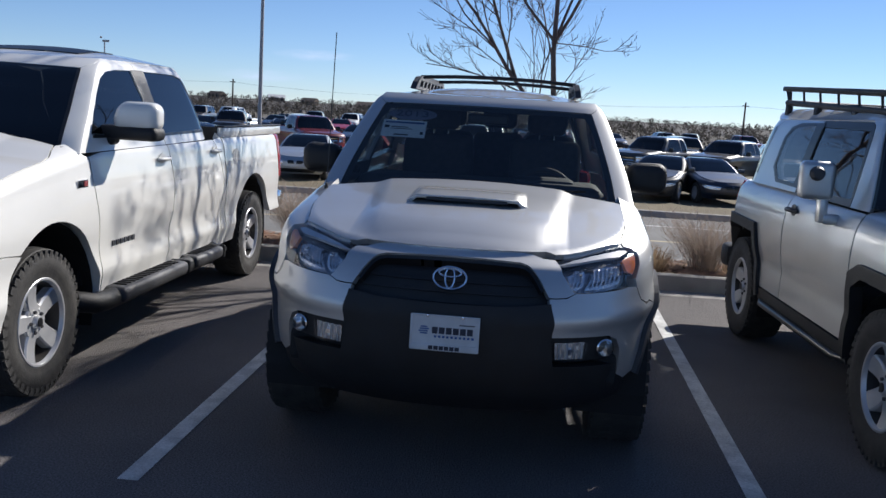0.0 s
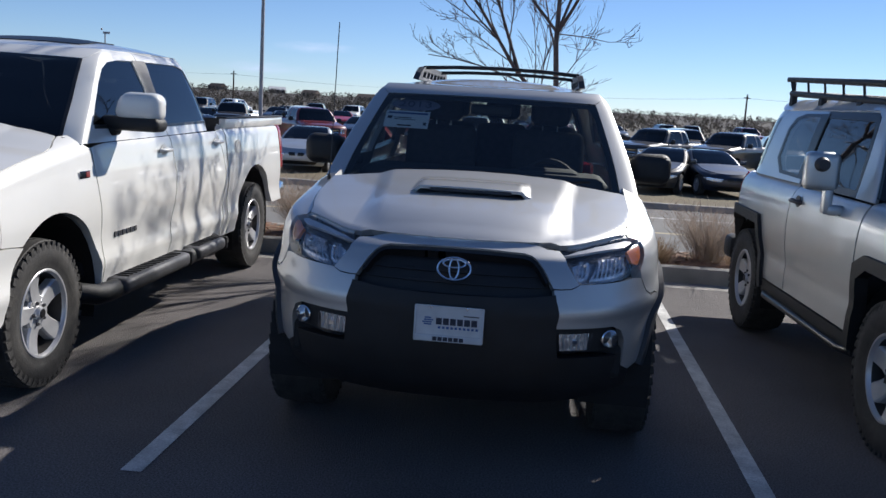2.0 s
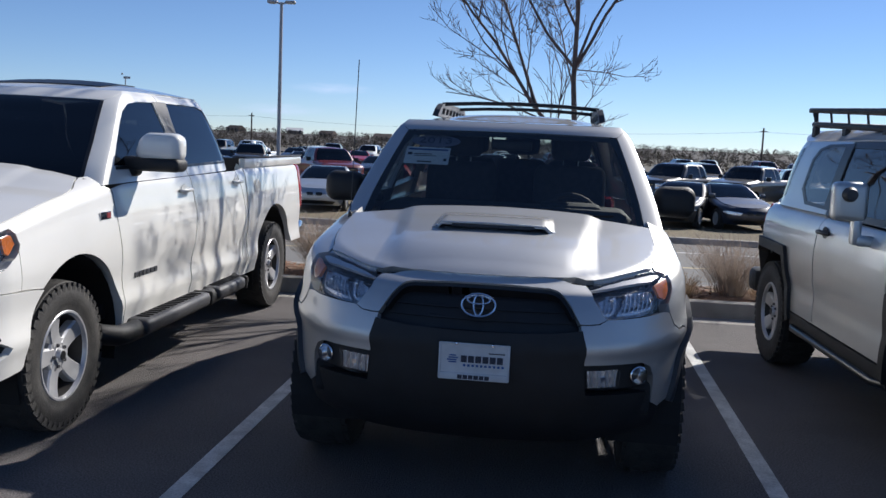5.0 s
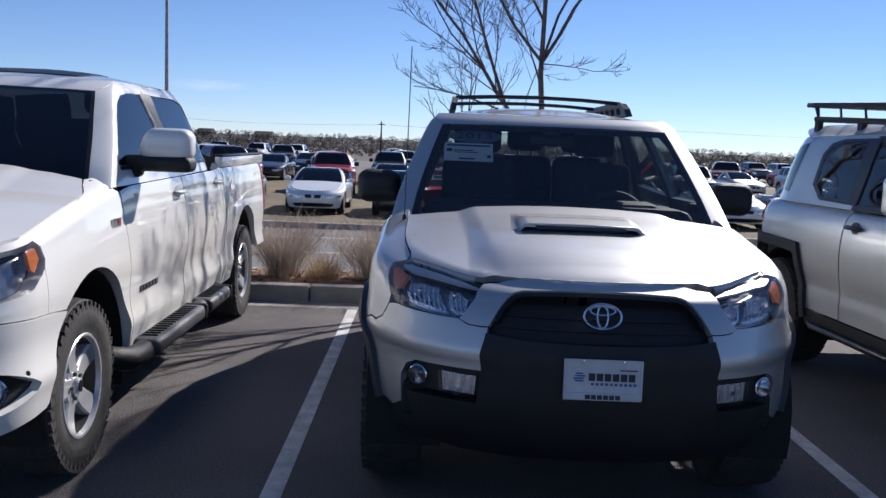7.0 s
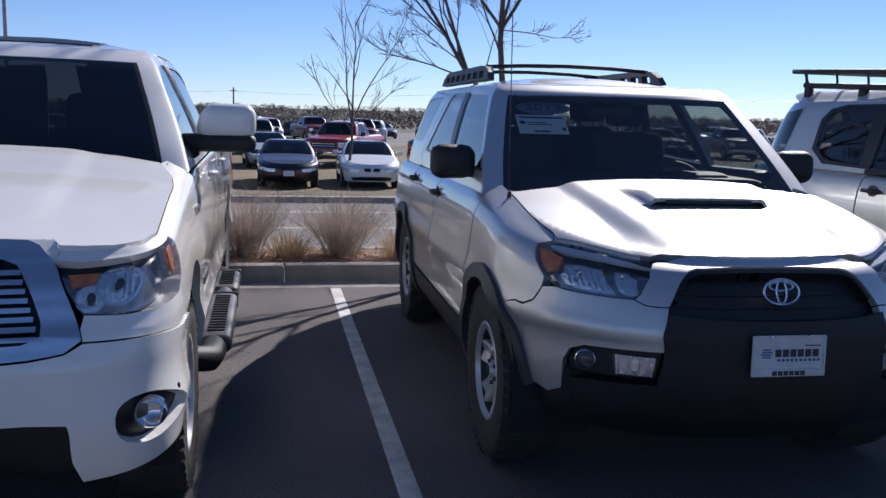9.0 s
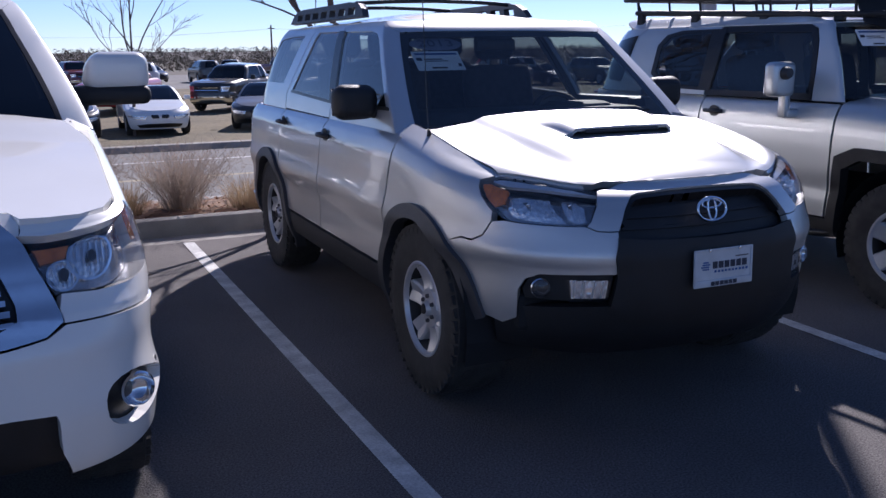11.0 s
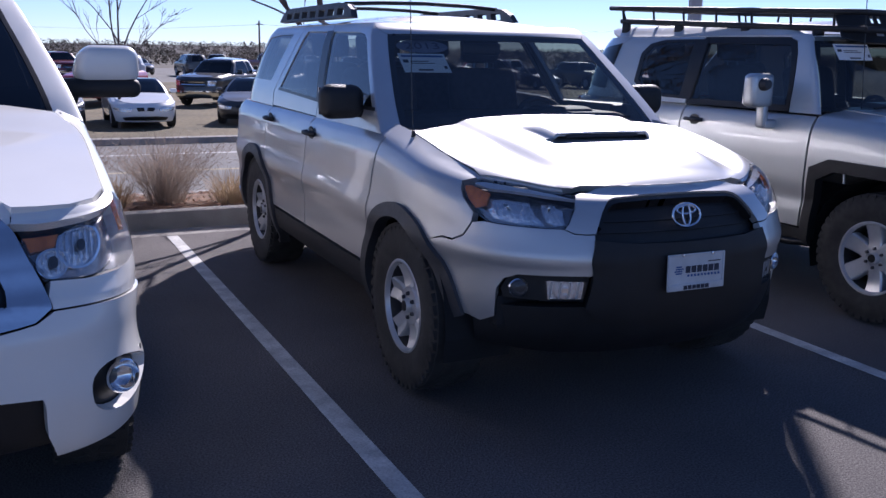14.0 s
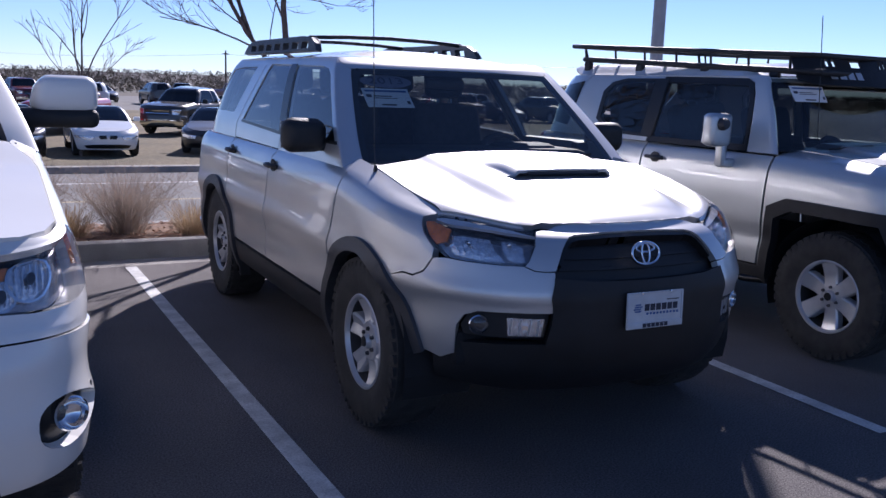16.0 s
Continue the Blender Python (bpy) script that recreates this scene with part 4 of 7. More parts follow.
    panel("tailgate_frame", [[G.y(4.405, 1.66), G.y(4.06, 1.722), (tail - 0.02, 1.722), (tail - 0.02, 1.66), (tail - 0.5, 1.66), (tail - 0.52, 1.24), (tail - 0.02, 1.24), (tail - 0.02, 1.178), G.y(4.475, 1.178)]], G, SILVER, car, 0.06, 0.06, mirror=True)
    panel("tailgate_glass", [[(tail - 0.515, 1.24), (tail - 0.495, 1.66), (tail, 1.66), (tail, 1.24)]], G, GLASS, car, 0.06, 0.06, lift=-0.004, mirror=True)
    # roof
    n = 40
    top = [G(tail * k / n, 1.7165) for k in range(n + 1)]
    ro = [(p.x, p.y) for p in top] + [(-p.x, p.y) for p in reversed(top[1:-1])]

    def roof(x, y):
        e = 1.718 + 0.070 * (1 - min(1, abs(x) / 0.66) ** 2.4) * sm(y, 1.88, 2.6) * (1 - 0.6 * sm(y, 3.6, 4.5))
        return Vector((x, y, e))
    panel("roof", [ro], roof, SILVER, car, 0.06, 0.12, depth=0.03, centre=(0, 3, 0))
    part("roof_lining", box(1.06, 2.0, 0.02, (0, 3.15, 1.69), 0.008), HEADLINER, car)
    # roof rails and cross bars
    for s in (1, -1):
        rail = link("roof_rail", None, car, "black roof rail with pierced ends")
        y0, y1 = 2.56, 4.26
        out = [(y0, 1.765), (y0 + 0.05, 1.815), (y0 + 0.14, 1.850), (y0 + 0.30, 1.862), (y1 - 0.30, 1.862), (y1 - 0.14, 1.850), (y1 - 0.05, 1.815), (y1, 1.765)]
        holes = []
        for k in range(7):
            c = y0 + 0.17 + k * 0.202
            holes.append([(c, 1.782), (c + 0.135, 1.782), (c + 0.135, 1.826), (c, 1.826)])
        for x0, d, cx in ((0.585, 0.040, 0.0), (0.545, 0.002, s * 5)):
            panel("rail_side", [out] + holes, lambda u, v, s=s, x0=x0: Vector((s * (x0 - (v - 1.76) * 0.2), u, v)), GREY_PLASTIC if cx == 0 else RAIL_INNER, rail, 0.15, 0.2, depth=d, centre=(cx, 3.4, 1.0))
    for y in (2.80, 3.75):
        part("cross_bar", tube([(-0.545, y, 1.852), (-0.3, y, 1.866), (0, y, 1.872), (0.3, y, 1.866), (0.545, y, 1.852)], 0.014, 8), BLACK_PLASTIC, car, smooth=60)
    part("roof_fin", lathe([(0.0, 0.05), (0.006, 0.03), (0.018, 0.0)], 10), BLACK_PLASTIC, car).matrix_local = pose(0.0, 4.1, 1.76, 0, -90, 0)
    # mirrors, aerial, wipers
    for s in (1, -1):
        mirror_head(car, (s * 0.955, 1.655, 1.305), 0.235, 0.178, 0.13, BLACK_PLASTIC, s)
    part("aerial", tube([(-0.79, 1.08, 1.165), (-0.79, 1.10, 1.30), (-0.785, 1.16, 2.0)], 0.0026, 5), TRIM, car)
    part("aerial_base", lathe([(0.0, 0.05), (0.008, 0.045), (0.012, 0.015), (0.022, 0.0)], 10), BLACK_PLASTIC, car).matrix_local = pose(-0.79, 1.08, 1.155, 0, -90, 0)
    for x0 in (-0.10, 0.52):
        part("wiper", tube([G(*G.X(x0 - 0.48 + 0.08 * k, 1.192 + 0.004 * k)) + Vector((0, -0.02, 0.012)) for k in range(8)], 0.007, 6), TRIM, car)
    # cabin
    part("dashboard", box(1.44, 0.5, 0.24, (0, 1.66, 1.125), 0.08, seg=3), CABIN, car, smooth=40)
    part("instrument_hood", box(0.36, 0.22, 0.10, (0.37, 1.66, 1.22), 0.04), CABIN, car, smooth=40)
    steering_wheel(car, 0.37, 1.84, 1.13)
    for x in (-0.37, 0.37):
        seat(car, x, 2.32, 0.80)
    for x in (-0.40, 0, 0.40):
        seat(car, x, 3.18, 0.82, 0.42)
    part("rear_view_mirror", box(0.25, 0.03, 0.065, (0, 1.95, 1.585), 0.02), TRIM, car, smooth=40)
    for s in (1, -1):
        part("sun_visor", box(0.40, 0.14, 0.02, (s * 0.33, 2.06, 1.650), 0.008, rot=(12, 0, 0)), HEADLINER, car)
    price_sheet(car, G, -0.610, -0.345, 1.466, 1.562)
    oval = [G.X(-0.445 + 0.150 * math.cos(k * math.pi / 12), 1.607 + 0.035 * math.sin(k * math.pi / 12)) for k in range(24)]
    decal = panel("year_decal", [oval], G, DECAL, car, 0.05, 0.05, depth=0.001, lift=-0.020, label="grey oval windscreen decal with a year")[0]
    digits = text_part("year_numerals", "2013", 0.085, DECAL_INK, decal, Matrix.Identity(4))
    for v in digits.data.vertices:
        x, z, q = -0.445 + v.co.x * 1.25, 1.607 + v.co.y * 0.58, v.co.z
        n = (G(*G.X(x + 0.01, z)) - G(*G.X(x - 0.01, z))).cross(G(*G.X(x, z + 0.01)) - G(*G.X(x, z - 0.01))).normalized()
        v.co = G(*G.X(x, z)) + n * ((0.0176 if n.y > 0 else -0.0176) + q)
    # underside
    part("underbody", box(1.15, 4.1, 0.22, (0, 2.4, 0.42), 0.05), DARK, car)
    part("cabin_floor", box(1.60, 2.0, 0.10, (0, 2.30, 0.50), 0.02), DARK, car)
    part("load_floor", box(1.30, 1.3, 0.10, (0, 3.95, 0.86), 0.02), CABIN, car)
    # Added hidden box under the hood lip, stops sun reaching the grille.
    part("grille_sun_block", box(0.86, 0.16, 0.05, (0, 0.33, 0.985), 0.01), DARK, car)
    part("engine_bay", box(1.1, 0.95, 0.42, (0, 0.72, 0.72), 0.05), DARK, car)
    part("bumper_beam", box(1.5, 0.10, 0.16, (0, 0.34, 0.52), 0.03), DARK, car)
    style = {"n": 6, "w0": 0.085, "w1": 0.118, "dish": 0.014, "groove": 0.016, "turn": 0.3, "hub": 0.088}
    for s in (1, -1):
        for y in (yf, yr):
            wheel(car, (s * 0.795, y, zw), zw, 0.255, 0.222, style, s)
    return car


build_suv((0.01, 0.0, 0.0))

# ---- the white crew-cab pickup ----
P_BADGE = material("badge_enamel", (0.30, 0.05, 0.05), 0.3, coat=0.5, noise_scale=30, noise_amt=0.3)


def build_pickup(at, turn=0.0):
    car = thing("pickup_truck", at, "white crew cab pickup truck with black side steps", "pickup truck", turn=turn)
    drop = ((0.0, -0.25), (0.2, -0.232), (0.45, -0.190), (0.8, -0.120), (1.3, -0.045), (1.62, 0.0), (6, 0.0))
    S = Shell(F=((0.30, 0.16), (0.38, 0.07), (0.50, 0.02), (0.62, 0.0), (0.74, 0.0), (0.82, 0.025), (0.90, 0.055), (1.05, 0.085), (1.2, 0.12), (1.30, 0.17), (1.36, 0.26)),
              W=((0.30, 0.98), (0.42, 1.012), (0.6, 1.032), (0.85, 1.034), (1.05, 1.024), (1.18, 1.008), (1.28, 0.985), (1.33, 0.93), (1.36, 0.84)),
              front=0.40, R=((0.3, 5.62), (0.7, 5.74), (1.36, 5.74)), rear=5.45, a=7.0, b=1.9, drop=drop, ramp=(0.85, 1.3),
              bulge=lambda y, v: -0.016 * math.exp(-((v - 0.70) / 0.10) ** 2) + 0.010 * math.exp(-((v - 0.56) / 0.05) ** 2))
    G = Shell(F=((1.26, 1.285), (1.36, 1.385), (1.5, 1.565), (1.65, 1.765), (1.78, 1.965), (1.86, 2.20)),
              W=((1.26, 0.985), (1.36, 0.955), (1.5, 0.90), (1.65, 0.83), (1.76, 0.775), (1.83, 0.71), (1.86, 0.64)),
              front=1.9, R=((1.26, 3.79), (1.5, 3.76), (1.78, 3.66), (1.86, 3.54)), rear=3.36, a=4.0, b=1.8, lean=0.075)
    yf, yr, zw, ra = 0.895, 4.592, 0.40, 0.475
    # front
    def vt(y):
        """Where the gap between hood and wing runs."""
        return 1.316 + 0.034 * sm(y, 1.0, 1.30)
    ya, rf = 1.0, 0.52
    head = [S.X(0.672, 1.060), S.X(0.715, 0.975), S.X(0.763, 0.910), S.X(0.86, 0.903), S.Y(0.20, 0.905), S.Y(0.25, 0.912), S.Y(0.345, 0.930), S.Y(0.43, 0.975), S.Y(0.478, 1.028), S.y(0.462, 1.24), S.y(0.44, 1.285), S.y(0.36, 1.288), S.y(0.27, 1.287), S.x(0.84, 1.285), S.x(0.74, 1.280)]
    brow = [S.X(0.672, 1.062), S.x(0.74, 1.283), S.x(0.84, 1.288), S.y(0.27, 1.290), S.y(0.36, 1.291), S.y(0.44, 1.288), S.y(0.445, 1.300), S.y(0.36, 1.309), S.y(0.27, 1.314), S.x(0.84, 1.318), S.x(0.75, 1.319), S.x(0.68, 1.320)]
    panel("lamp_brow", [brow], S, WHITE, car, 0.03, 0.02, depth=0.03, lift=0.001, mirror=True)
    panel("headlamp_bowl", [head], S, LAMP_BOWL, car, 0.03, 0.03, lift=-0.075, mirror=True)
    panel("headlamp_reflector", [head], S, LAMP_BOWL, car, 0.02, 0.02, lift=-0.062, mirror=True)
    panel("headlamp_lens", [head], S, LENS, car, 0.03, 0.03, depth=0.06, lift=0.003, mirror=True)
    panel("amber_lamp", [[S.Y(0.40, 0.985), S.Y(0.466, 1.035), S.y(0.452, 1.235), S.y(0.425, 1.262), S.Y(0.375, 1.075), S.Y(0.375, 1.0)]], S, AMBER, car, 0.03, 0.03, lift=-0.015, mirror=True)
    for cx, cz, rx, rz, name in ((0.872, 0.998, 0.068, 0.062, "main_reflector"), (0.785, 0.958, 0.044, 0.042, "lower_reflector")):
        def oval(f):
            return [S.X(cx + f * rx * math.cos(a), cz + f * rz * math.sin(a)) for a in [k * math.pi / 10 for k in range(20)]]
        panel(name, [oval(1.0)], S, REFLECTOR, car, 0.015, 0.015, lift=-0.052, mirror=True)
        panel("reflector_rim", [oval(1.10), oval(0.99)], S, CHROME, car, 0.02, 0.02, depth=0.010, lift=-0.040, mirror=True)
        for k in range(5):
            x = cx + rx * (-0.62 + 0.31 * k)
            h = rz * 0.80 * math.sqrt(1 - ((x - cx) / rx) ** 2)
            panel("reflector_rib", [[S.X(x - 0.002, cz - h), S.X(x + 0.002, cz - h), S.X(x + 0.003, cz + h), S.X(x - 0.001, cz + h)]], S, REFLECTOR, car, 0.05, 0.03, depth=0.010, lift=-0.042, mirror=True)
        panel("bulb_shield", [[S.X(cx + 0.014 * math.cos(a), cz + 0.018 * math.sin(a)) for a in [k * math.pi / 5 for k in range(10)]]], S, LAMP_HOUSING, car, 0.02, 0.02, depth=0.010, lift=-0.030, mirror=True)
    panel("signal_reflector", [[S.X(0.725, 0.998), S.X(0.795, 1.008), S.X(0.808, 1.050), S.X(0.705, 1.046)]], S, AMBER, car, 0.03, 0.03, depth=0.01, lift=-0.046, mirror=True)
    edge = ((0.58, 1.115), (0.615, 1.103), (0.668, 1.055), (0.71, 0.970), (0.752, 0.868), (0.763, 0.834), (0.72, 0.800), (0.62, 0.785))
    lips = ((0.52, 1.064), (0.565, 1.050), (0.605, 0.990), (0.645, 0.890), (0.648, 0.850), (0.60, 0.828))
    chrome = [S.X(0, 1.122)] + [S.X(x, z) for x, z in edge] + [S.X(0, 0.772)] + [S.X(-x, z) for x, z in edge[::-1]]
    mouth = [S.X(0, 1.072)] + [S.X(x, z) for x, z in lips] + [S.X(0, 0.818)] + [S.X(-x, z) for x, z in lips[::-1]]
    panel("grille_surround", [chrome, mouth], S, CHROME, car, 0.03, 0.02, depth=0.05, lift=0.005)
    panel("nose_header", [[S.X(-0.655, 1.06), S.X(-0.58, 1.105), S.X(0, 1.112), S.X(0.58, 1.105), S.X(0.655, 1.06), S.x(0.672, 1.30), S.x(0.655, 1.345), S.x(0.33, 1.352), S.x(0, 1.353), S.x(-0.33, 1.352), S.x(-0.655, 1.345), S.x(-0.672, 1.30)]], S, WHITE, car, 0.04, 0.03, depth=0.02, lift=-0.004)
    panel("grille_back", [mouth], S, TRIM, car, 0.08, 0.08, lift=-0.06)
    for k in range(8):
        z = 0.838 + 0.027 * k
        x = 0.640 - 0.009 * k
        panel("grille_bar", [[S.X(-x, z), S.X(0, z - 0.004), S.X(x, z), S.X(x, z + 0.015), S.X(0, z + 0.011), S.X(-x, z + 0.015)]], S, CHROME, car, 0.06, 0.03, depth=0.03, lift=-0.004)
    emblem(car, (0, S(*S.X(0, 0.95)).y - 0.022, 0.95), 1.6, -8)
    fogc = (0.935, 0.560)
    pocket = [S.X(fogc[0] + 0.093 * math.cos(a), fogc[1] + 0.083 * math.sin(a)) for a in [k * math.pi / 10 for k in range(20)]]
    bump = [S.X(-0.001, 0.764), S.X(-0.001, 0.585), S.X(0.60, 0.588), S.X(0.712, 0.580), S.X(0.725, 0.45), S.X(0.745, 0.372), S.X(0.90, 0.388), S.Y(0.30, 0.415), S.Y(0.46, 0.43)] + arc(S, ya, zw, rf, 175, 132, 8) + [S.Y(0.55, 0.800), S.Y(0.393, 0.810), S.Y(0.221, 0.818), S.X(0.90, 0.822), S.X(0.769, 0.824), S.X(0.722, 0.794), S.X(0.62, 0.778)]
    panel("front_bumper", [bump, pocket], S, WHITE, car, 0.03, 0.03, depth=0.04, lift=0.008)
    panel("front_bumper", [[(-a, b) for a, b in bump], [(-a, b) for a, b in pocket]], S, WHITE, car, 0.03, 0.03, depth=0.04, lift=0.008)
    panel("fog_pocket", [pocket], S, TRIM, car, 0.03, 0.03, lift=-0.035, mirror=True)
    panel("lower_grille", [[S.X(x, z) for x, z in ((-0.72, 0.59), (0.72, 0.59), (0.74, 0.37), (0, 0.34), (-0.74, 0.37))]], S, BLACK_PLASTIC, car, 0.06, 0.06, lift=-0.04)
    for s in (1, -1):
        p = S(*S.X(fogc[0] + 0.008, fogc[1] + 0.012))
        o = part("fog_lamp", lathe([(0.052, -0.03), (0.055, 0.004), (0.050, 0.010), (0.044, -0.012), (0.018, -0.03), (0, -0.03)], 28), CHROME, car, smooth=40)
        o.matrix_local = pose(s * p.x, p.y + 0.014, p.z, 0, 0, -90 + s * 22)
        o = part("fog_lens", lathe([(0, 0.016), (0.025, 0.013), (0.046, 0.004), (0.047, 0)], 24), LENS, car, smooth=40)
        o.matrix_local = pose(s * p.x, p.y + 0.012, p.z, 0, 0, -90 + s * 22)
        p = S(*S.Y(0.29, 0.610))
        part("parking_sensor", lathe([(0, 0.010), (0.014, 0.008), (0.016, 0)], 12), TRIM, car).matrix_local = pose(s * p.x, p.y, p.z, 0, 0, -90 + s * 70)
    panel("lamp_apron", [[S.X(0.757, 0.866), S.X(0.768, 0.830), S.X(0.90, 0.827), S.Y(0.221, 0.823), S.Y(0.393, 0.815), S.Y(0.462, 0.812), S.Y(0.462, 0.992), S.Y(0.43, 0.969), S.Y(0.345, 0.924), S.Y(0.25, 0.906), S.Y(0.20, 0.899), S.X(0.86, 0.897), S.X(0.765, 0.904)]], S, WHITE, car, 0.03, 0.03, depth=0.065, mirror=True)
    # sides
    wing = [S.Y(0.468, 0.812), S.Y(0.55, 0.805)] + arc(S, ya, zw, rf, 131, -2, 22) + [S.Y(1.527, 0.42), S.y(1.515, 0.66), S.y(1.485, 0.9), S.y(1.44, 1.13), S.y(1.425, 1.262), S.y(1.39, 1.28), S.y(1.36, 1.345)] + [S.y(y, vt(y)) for y in (1.29, 1.2, 1.1, 1.0, 0.8, 0.6, 0.45, 0.33)] + [S.y(0.275, 1.310), S.y(0.36, 1.306), S.y(0.446, 1.291), S.y(0.469, 1.24), S.Y(0.485, 1.028), S.Y(0.468, 1.0)]
    panel("front_wing", [wing], S, WHITE, car, 0.05, 0.04, depth=0.065, mirror=True)
    d1 = [S.y(1.542, 0.42), S.y(1.528, 0.66), S.y(1.498, 0.9), S.y(1.453, 1.13), S.y(1.438, 1.262), S.y(2.60, 1.275), S.y(2.655, 1.0), S.y(2.62, 0.8), S.y(2.55, 0.62), S.y(2.52, 0.42)]
    d2 = [S.y(2.535, 0.42), S.y(2.565, 0.62), S.y(2.635, 0.8), S.y(2.670, 1.0), S.y(2.615, 1.275), S.y(3.56, 1.285), S.y(3.66, 1.15), S.y(3.73, 0.95), S.y(3.66, 0.60), S.y(3.62, 0.42)]
    door_f = panel("front_door", [d1], S, WHITE, car, 0.07, 0.04, mirror=True)
    door_r = panel("rear_door", [d2], S, WHITE, car, 0.07, 0.04, mirror=True)
    panel("cab_rear", [[S.y(3.635, 0.42), S.y(3.675, 0.60), S.y(3.745, 0.95), S.y(3.672, 1.15), S.y(3.575, 1.285), S.y(3.775, 1.30), S.y(3.79, 0.42)]], S, WHITE, car, 0.07, 0.05, mirror=True)
    bed = [S.y(3.81, 0.42), S.y(3.80, 1.335), S.y(5.40, 1.335), S.y(5.43, 0.85), S.y(5.46, 0.56)] + [S.Y(yr + 0.57, 0.56)] + arc(S, yr, zw + 0.01, ra + 0.075, 16, 178, 20) + [S.Y(yr - 0.575, 0.42)]
    panel("bed_side", [bed], S, WHITE, car, 0.06, 0.05, depth=0.05, mirror=True)
    panel("tail_lamp", [[S.y(5.412, 1.325), S.y(5.442, 0.88), (S.y(5.70, 0.88)[0], 0.88), (S.y(5.70, 1.325)[0], 1.325)]], S, RED_LENS, car, 0.05, 0.05, depth=0.05, lift=0.006, mirror=True)
    panel("tailgate", [[(2 + S.S - 0.01, 0.55), (2 + S.S - 0.45, 0.55), (2 + S.S - 0.45, 1.335), (2 + S.S - 0.01, 1.335)]], S, WHITE, car, 0.1, 0.1, mirror=True)
    part("rear_bumper", box(1.98, 0.22, 0.18, (0, 5.72, 0.62), 0.05), CHROME, car, smooth=40)
    for s in (1, -1):
        part("bed_rail", box(0.06, 1.80, 0.085, (s * 0.957, 4.72, 1.340), 0.018), WHITE, car, smooth=40)
        part("bed_cap", box(0.085, 1.80, 0.014, (s * 0.950, 4.72, 1.386), 0.006), BLACK_PLASTIC, car, smooth=40)
    part("bed_floor", box(1.6, 1.75, 0.06, (0, 4.72, 0.85)), BLACK_PLASTIC, car)
    part("bed_front", box(1.86, 0.05, 0.56, (0, 3.85, 1.10)), BLACK_PLASTIC, car)
    for yc, q in ((ya, rf), (yr, ra + 0.07)):
        arch_liner(car, yc, zw, q - 0.01, 0.62, 0.985)
    for pr in (door_f, door_r):
        for ob, s in zip(pr, (1, -1)):
            handle(ob, S, 2.465 if ob in door_f else 3.54, 1.185 if ob in door_f else 1.20, WHITE, s)
    # badges
    p = S(*S.Y(1.315, 1.10))
    for s in (1, -1):
        part("engine_badge", box(0.006, 0.12, 0.042, (s * (p.x + 0.004), 1.315, 1.10), 0.002), CHROME, car)
        part("badge_panel", box(0.003, 0.040, 0.030, (s * (p.x + 0.008), 1.345, 1.10)), P_BADGE, car)
        p2 = S(*S.Y(1.86, 0.72))
        for k in range(6):
            part("name_bar", box(0.006, 0.042, 0.034, (s * (p2.x + 0.003), 1.70 + 0.056 * k, 0.712), 0.003), GREY_PLASTIC, car)
        p3 = S(*S.Y(4.08, 1.12))
        part("fuel_door", slab([(0.085 * math.cos(a), 0.085 * math.sin(a)) for a in [k * math.pi / 12 for k in range(24)]], 0.004, lambda u, v, w: (s * (p3.x - 0.001 + w), 4.08 + u, 1.12 + v)), WHITE, car)
    # steps
    for s in (1, -1):
        st = link("side_step", None, car, "black tubular side step with pads")
        part("step_tube", tube([(s * 0.98, 1.32, 0.42), (s * 1.06, 1.38, 0.405), (s * 1.07, 1.5, 0.40), (s * 1.07, 3.36, 0.40), (s * 1.06, 3.44, 0.405), (s * 0.97, 3.50, 0.43)], 0.060, 12), BLACK_PLASTIC, st, smooth=60)
        for y, ln in ((2.11, 1.06), (3.11, 0.60)):
            bm = box(0.165, ln, 0.095, (s * 1.07, y, 0.415), 0.035, seg=3)
            part("step_pad", bm, GREY_PLASTIC, st, smooth=40)
            part("step_joint", box(0.172, 0.03, 0.10, (s * 1.07, y + ln / 2 + 0.012, 0.415), 0.012), BLACK_PLASTIC, st)
            for k in range(int(ln / 0.06) - 2):
                part("tread_rib", box(0.085, 0.014, 0.010, (s * 1.075, y - ln / 2 + 0.10 + 0.06 * k, 0.466), 0.003), BLACK_PLASTIC, st)
        for y in (1.5, 2.6, 3.6):
            part("step_bracket", box(0.5, 0.05, 0.03, (s * 0.85, y, 0.40)), DARK, st)
    # hood
    nose = [S(*S.x(x, 1.354)) for x in (0, 0.15, 0.3, 0.45, 0.56, 0.65)] + [S(*S.x(x, v)) for x, v in ((0.68, 1.316), (0.75, 1.314), (0.84, 1.313))]
    edge = [(p.x, p.y) for p in nose] + [(S(*S.y(y, vt(y))).x - 0.006, y) for y in (0.30, 0.40, 0.5, 0.6, 0.7, 0.8, 0.9, 1.0, 1.1, 1.2, 1.28)]
    rim = [(-x, y) for x, y in reversed(edge[1:])] + edge
    rim += [(x, 1.32 + 0.08 * (1 - (x / 0.8) ** 2)) for x in (0.70, 0.45, 0.2, 0, -0.2, -0.45, -0.70)]

    def hood(x, y):
        e = S(*S.y(max(0.42, y), vt(max(0.42, y)))).x
        lo = vt(y) + pw(y, drop) * min(1.0, (vt(y) - 0.85) / 0.45)
        return Vector((x, y, lo + 0.004 + 0.032 * (1 - min(1.0, abs(x) / e) ** 2.6) + 0.010 * sm(y, 0.3, 0.8) * (1 - sm(abs(x), 0.5, 0.62))))
    panel("hood", [rim], hood, WHITE, car, 0.04, 0.04, depth=0.03, centre=(0, 0.8, 0))
